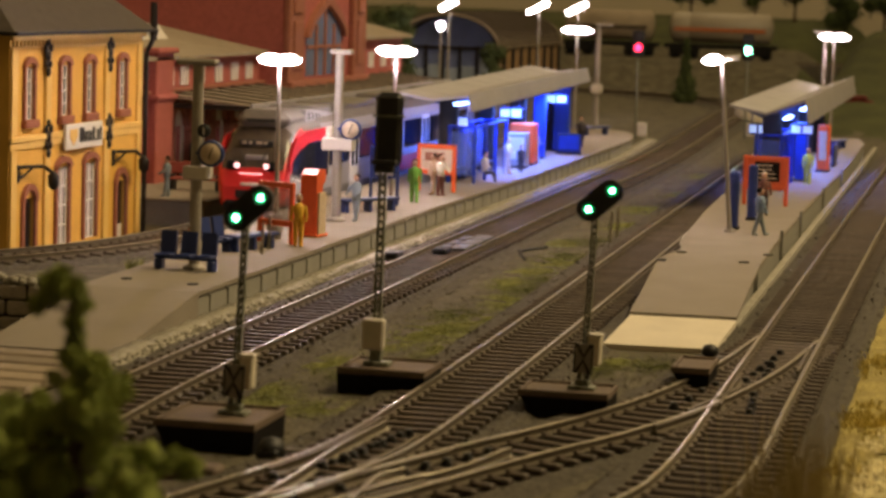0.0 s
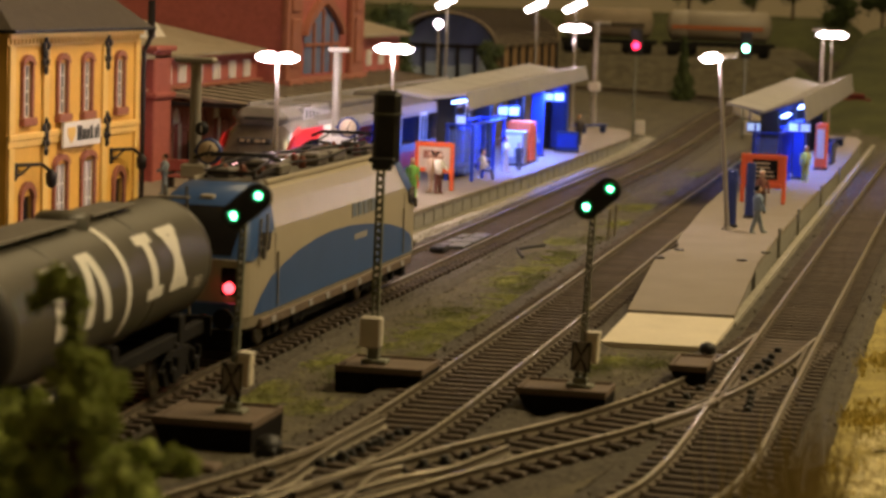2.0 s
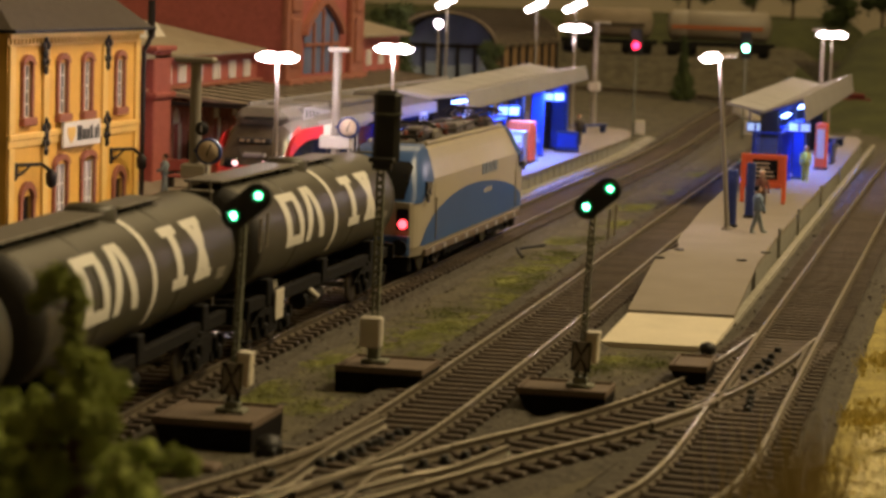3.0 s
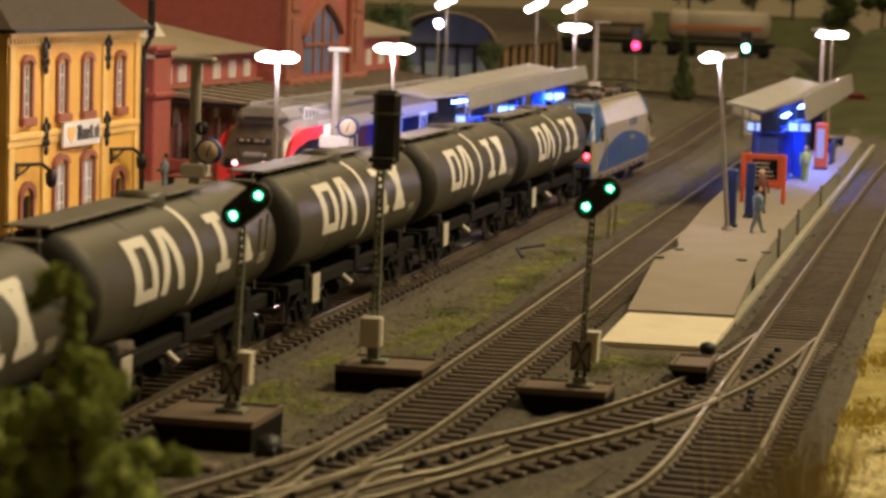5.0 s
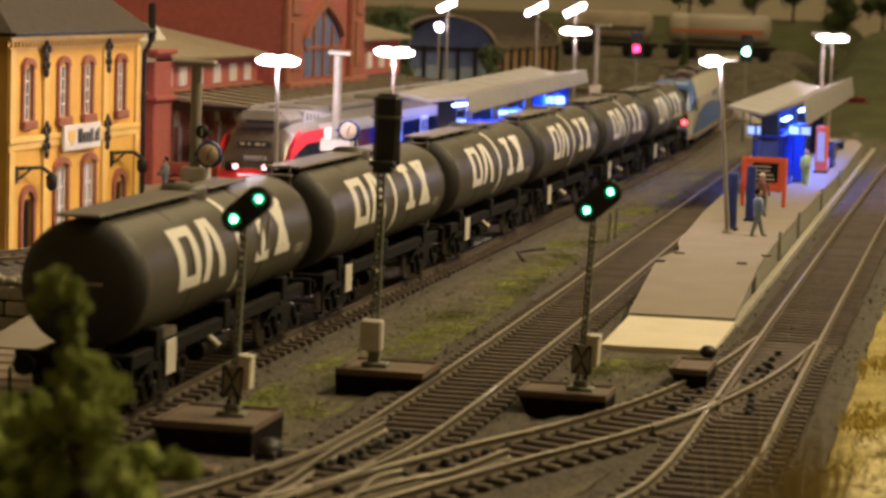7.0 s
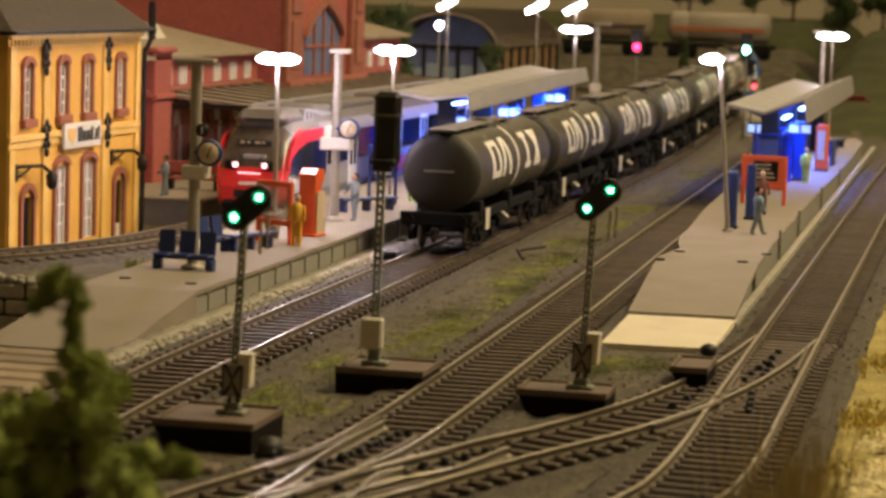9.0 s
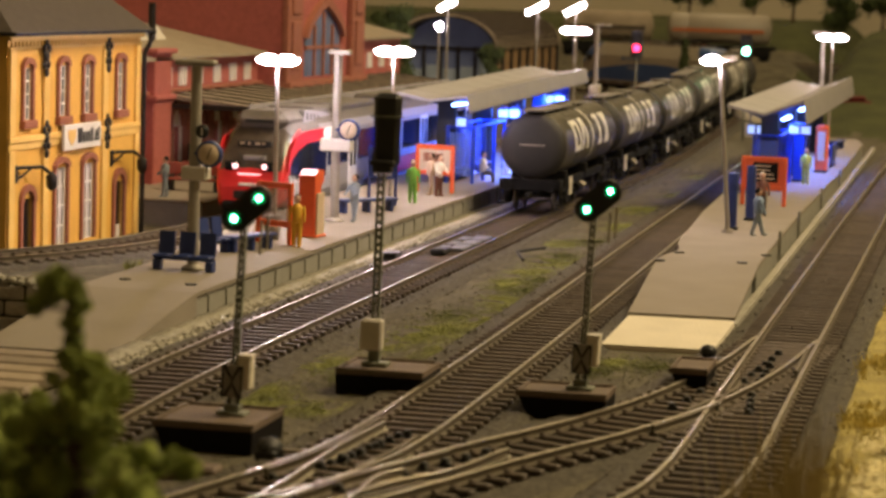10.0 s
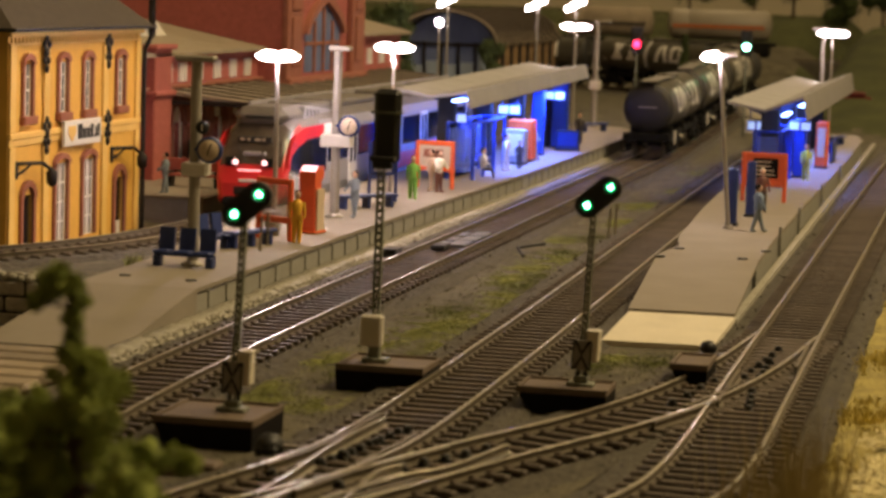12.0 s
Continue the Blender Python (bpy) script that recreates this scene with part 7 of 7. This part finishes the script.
def make_loco():
    """Origin on the rail under the rear end; 15.3 long, headed along +y."""
    LL = 15.3
    root = thing("electric_locomotive", at(0, 0, 0), "cream and blue modern electric locomotive with red tail lamps", "locomotive")

    WID = ((0.0, 0.98), (0.12, 1.08), (0.35, 1.16), (0.8, 1.21), (1.5, 1.24))
    TOP = ((0.0, 1.9), (0.12, 2.08), (0.3, 2.5), (0.5, 2.86), (0.75, 3.15), (1.1, 3.36), (1.7, 3.47), (2.2, 3.5))

    def half(y, out=0.0):
        """Half outline at a distance y from the nearer end, pushed out a little."""
        w = float(np.interp(y, *zip(*WID))) + out
        h = float(np.interp(y, *zip(*TOP))) + out
        up = lambda z: z if z < 2.05 else 2.05 + (z - 2.05) * max(0.02, (h - 2.05) / 1.45)
        pts = [(w - 0.08, 0.62), (w, 0.88), (w, 1.3), (w, 2.05), (w - 0.015, 2.62), (w - 0.2, 3.1), (w - 0.33, 3.38), (w - 0.47, 3.5)]
        return [(x, up(z)) for x, z in pts]

    def ring(y, y_true, out=0.0):
        pts = half(y, out)
        return [(x, y_true, z) for x, z in pts] + [(-x, y_true, z) for x, z in reversed(pts)]
    near_end = (0.0, 0.12, 0.3, 0.5, 0.75, 1.1, 1.7, 2.2)
    body = G()
    body.loft([ring(y, y) for y in near_end] + [ring(y, LL - y) for y in reversed(near_end)])
    part("body", body, M["locowhite"], root)

    def skin(name, ks, reach, start, material, lift, f, label):
        """A thin shell on an end of the body: over outline points ks, from start back to each point's reach."""
        g, n = G(), 9
        vs = []
        for i in range(n + 1):
            for k, yb in zip(ks, reach):
                y = start + (yb - start) * i / n
                p = half(y, lift)
                x, z = p[k] if k < 8 else (-p[15 - k][0], p[15 - k][1])
                vs.append((x, f(y - lift * (1 - i / n)), z))
        m = len(ks)
        g.add(vs, [(i * m + j, i * m + j + 1, (i + 1) * m + j + 1, (i + 1) * m + j) for i in range(n) for j in range(m - 1)], True)
        return part(name, g, material, root, label)

    for d in (-1, 1):
        f = (lambda y: y) if d < 0 else (lambda y: LL - y)
        skin("cab_shell", (3, 4, 5, 6, 7, 8, 9, 10, 11, 12), (0.5, 1.7, 2.0, 2.1, 2.2, 2.2, 2.1, 2.0, 1.7, 0.5), 0.1, M["locoblue"], 0.02, f, "rounded steel-blue cab")
        skin("windscreen", (6, 7, 8, 9), (0.66, 0.7, 0.7, 0.66), 0.14, M["darkglass"], 0.034, f, "dark windscreen")
        part("headlamp", G().box(-0.16, 0.16, f(0.86), f(0.98), 3.2, 3.34, 0.03), M["offwhite"], root)
        part("bumper", G().box(-1.0, 1.0, f(-0.04), f(0.3), 0.62, 1.22, 0.06), M["locoblue"], root, "blue lower bumper")
        for sx in (-1, 1):
            part("cab_window", G().prism([(f(0.75), 2.2), (f(1.3), 2.2), (f(1.42), 2.56), (f(0.8), 2.6)], "x", sx * 1.2, sx * 1.268), M["darkglass"], root)
            part("mirror", G().box(sx * 1.25, sx * 1.34, f(0.72), f(0.84), 2.05, 2.3, 0.02), M["roofgrey"], root)
            lh = part("lamp_housing", G().box(sx * 0.62, sx * 0.96, f(-0.03), f(0.3), 1.34, 1.92, 0.03), M["boxbrown"], root)
            if d < 0:
                part("tail_lamp", G().lathe([(0.001, -0.09), (0.1, -0.08), (0.13, -0.02)], (sx * 0.8, 0, 1.5), "y", 12), M["tail_on"], lh, "lit red tail lamp")
            part("buffer", G().cyl((sx * 0.8, f(0.1), 0.9), (sx * 0.8, f(-0.35), 0.9), 0.12, n=10).cyl((sx * 0.8, f(-0.35), 0.9), (sx * 0.8, f(-0.42), 0.9), 0.22, n=14), M["chassis"], root)
            part("handrail", G().cyl((sx * 1.27, f(1.95), 0.95), (sx * 1.27, f(1.95), 2.1), 0.025, n=6), M["metalpole"], root)
            part("door_seam", G().box(sx * 1.238, sx * 1.246, f(1.8), f(1.83), 0.9, 2.5), M["roofgrey"], root)
        part("cowcatcher", G().box(-0.95, 0.95, f(0.25), f(0.5), 0.16, 0.62, 0.06), M["chassis"], root)
        part("coupling", G().box(-0.09, 0.09, f(0.1), f(-0.7), 0.5, 0.7, 0.03), M["chassis"], root)
    # blue wave along both sides
    wave = ((0.5, 0.95), (0.9, 1.3), (1.6, 1.62), (2.6, 1.83), (3.6, 1.97), (5.0, 2.1), (6.4, 2.15), (8.0, 2.13), (9.4, 2.05), (10.8, 1.94), (12.2, 1.78), (13.4, 1.58), (14.1, 1.4), (14.5, 1.2), (14.6, 0.9))
    for sx in (-1, 1):
        vs = []
        for y, z in wave:
            x = float(np.interp(min(y, LL - y), *zip(*WID))) + 0.012
            vs += [(sx * x, y, 0.89), (sx * x, y, z)]
        part("blue_wave", G().add(vs, [(2 * i, 2 * i + 1, 2 * i + 3, 2 * i + 2) for i in range(len(wave) - 1)]), M["locoblue"], root, "blue wave stripe")
        part("sill", G().box(sx * 1.1, sx * 1.25, 0.9, LL - 0.9, 0.56, 0.78, 0.03), M["boxtop"], root)
        for k in range(9):
            part("sill_step", G().box(sx * 1.24, sx * 1.27, 1.6 + k * 1.45, 1.9 + k * 1.45, 0.6, 0.74, 0.01), M["cargrey"], root)
        for y, w, z0, z1 in ((8.2, 0.42, 2.3, 2.62), (8.75, 0.4, 2.3, 2.62), (9.28, 0.34, 2.3, 2.62), (9.75, 0.12, 2.3, 2.62), (10.0, 0.42, 2.3, 2.62)):
            part("logo_bar", G().box(sx * 1.222, sx * 1.246, y, y + w, z0, z1), M["steelgrey"], root)
        part("number_bar", G().box(sx * 1.238, sx * 1.256, 8.4, 9.6, 1.74, 1.88), M["cargrey"], root)
        part("roof_edge", G().box(sx * 0.76, sx * 0.86, 2.4, LL - 2.4, 3.46, 3.58, 0.03), M["locowhite"], root)
        for y in (5.0, 11.0):
            part("bogie_skirt", G().box(sx * 1.06, sx * 1.12, y - 1.3, y + 1.3, 0.35, 0.55, 0.02), M["chassis"], root)
    roof = part("roof_deck", G().box(-0.72, 0.72, 2.3, LL - 2.3, 3.44, 3.54, 0.03), M["roofgrey"], root)
    for y in (3.3, 4.5, 6.6, 7.4, 8.4, 10.6, 11.6, 12.4):
        for sx in (-0.42, 0.0, 0.42):
            if random.random() < 0.75:
                part("insulator", G().lathe([(0.07, 3.54), (0.12, 3.58), (0.06, 3.62), (0.12, 3.67), (0.06, 3.71), (0.1, 3.76), (0.03, 3.82)], (sx, y, 0), "z", 10), M["insul"], roof)
    part("busbar", G().tube([(-0.42, 3.3, 3.83), (-0.42, 7.4, 3.83), (0, 8.4, 3.83), (0.42, 12.4, 3.83)], 0.035), M["iron"], roof)
    part("roof_box", G().box(-0.5, 0.3, 5.2, 6.2, 3.54, 3.78, 0.05), M["roofgrey"], roof)
    for y, x, w, ln, h in ((2.7, -0.5, 0.4, 1.0, 0.2), (3.9, 0.2, 0.5, 0.8, 0.26), (6.9, -0.6, 0.5, 1.2, 0.24), (7.3, 0.15, 0.45, 1.0, 0.3), (10.5, -0.55, 0.5, 1.3, 0.22), (11.9, 0.1, 0.5, 0.9, 0.24)):
        part("roof_box", G().box(x, x + w, y, y + ln, 3.54, 3.54 + h, 0.05), M["roofgrey"], roof)
    for x in (-0.62, 0.62):
        part("roof_cable", G().tube([(x, 2.6, 3.7), (x * 0.9, 5.0, 3.78), (x, 7.6, 3.7), (x * 0.9, 10.2, 3.8), (x, 12.6, 3.7)], 0.03), M["iron"], roof)
    part("roof_box", G().box(-0.3, 0.55, 8.9, 10.1, 3.54, 3.8, 0.05), M["carroof"], roof)
    for y0, d in ((2.5, 1), (LL - 2.5, -1)):
        pan = G()
        for sx in (-1, 1):
            pan.cyl((sx * 0.5, y0, 3.72), (sx * 0.32, y0 + d * 2.3, 3.92), 0.04, n=6)
            pan.cyl((sx * 0.32, y0 + d * 2.3, 3.92), (sx * 0.55, y0 + d * 0.3, 4.02), 0.03, n=6)
            pan.cyl((sx * 0.55, y0 - 0.1, 3.6), (sx * 0.55, y0 + d * 2.4, 3.68), 0.045, n=6)
        for y in (0.3, 0.55):
            pan.tube([(-0.95, y0 + d * y, 3.94), (-0.7, y0 + d * y, 4.06), (0.7, y0 + d * y, 4.06), (0.95, y0 + d * y, 3.94)], 0.035)
        for y in (0, 2.3):
            pan.cyl((-0.55, y0 + d * y, 3.68), (0.55, y0 + d * y, 3.68), 0.05, n=6)
        part("pantograph", pan, M["iron"], roof, "folded black pantograph")
    part("underframe", G().box(-1.0, 1.0, 0.6, LL - 0.6, 0.5, 0.66, 0.02).box(-0.9, 0.9, 6.2, 9.1, 0.22, 0.55, 0.05), M["chassis"], root)
    make_bogie(root, 3.4, 1.0)
    make_bogie(root, LL - 3.4, 1.0)
    return root


LOCO = make_loco()
WAGONS = [make_wagon()]
for k in range(5):
    WAGONS.append(copy_thing(WAGONS[0], at(0, 0, 0)))


def pose_on(s, length, a, b):
    """The pose of a vehicle whose rear end is at s; a, b: where its bogies are."""
    p, q = Vector([float(v) for v in path_at(s + a)]), Vector([float(v) for v in path_at(s + b)])
    d = (q - p).normalized()
    o = p - d * a
    return pose(o.x * S, o.y * S, o.z * S, math.degrees(math.asin(d.z)), 0, math.degrees(math.atan2(d.y, d.x)) - 90)


def motions():
    times = [k * 0.1 for k in range(121)]
    for veh, rear in [(LOCO, -15.3)] + [(w, -17.7 - 13.6 * k - TL) for k, w in enumerate(WAGONS)]:
        for bogie in veh.children:
            for ws in bogie.children:
                if ws.name.startswith("wheelset"):
                    o = ws.location / S
                    walk(ws, [(k / FPS, at(o.x, o.y, o.z, rx=-math.degrees(front(k / FPS) / 0.42) % 360)) for k in range(361)])
    walk(LOCO, [(t, pose_on(front(t) - 15.3, 15.3, 3.4, 11.9)) for t in times])
    for k, w in enumerate(WAGONS):
        walk(w, [(t, pose_on(front(t) - 17.7 - 13.6 * k - TL, TL, 1.75, TL - 1.75)) for t in times])
motions()
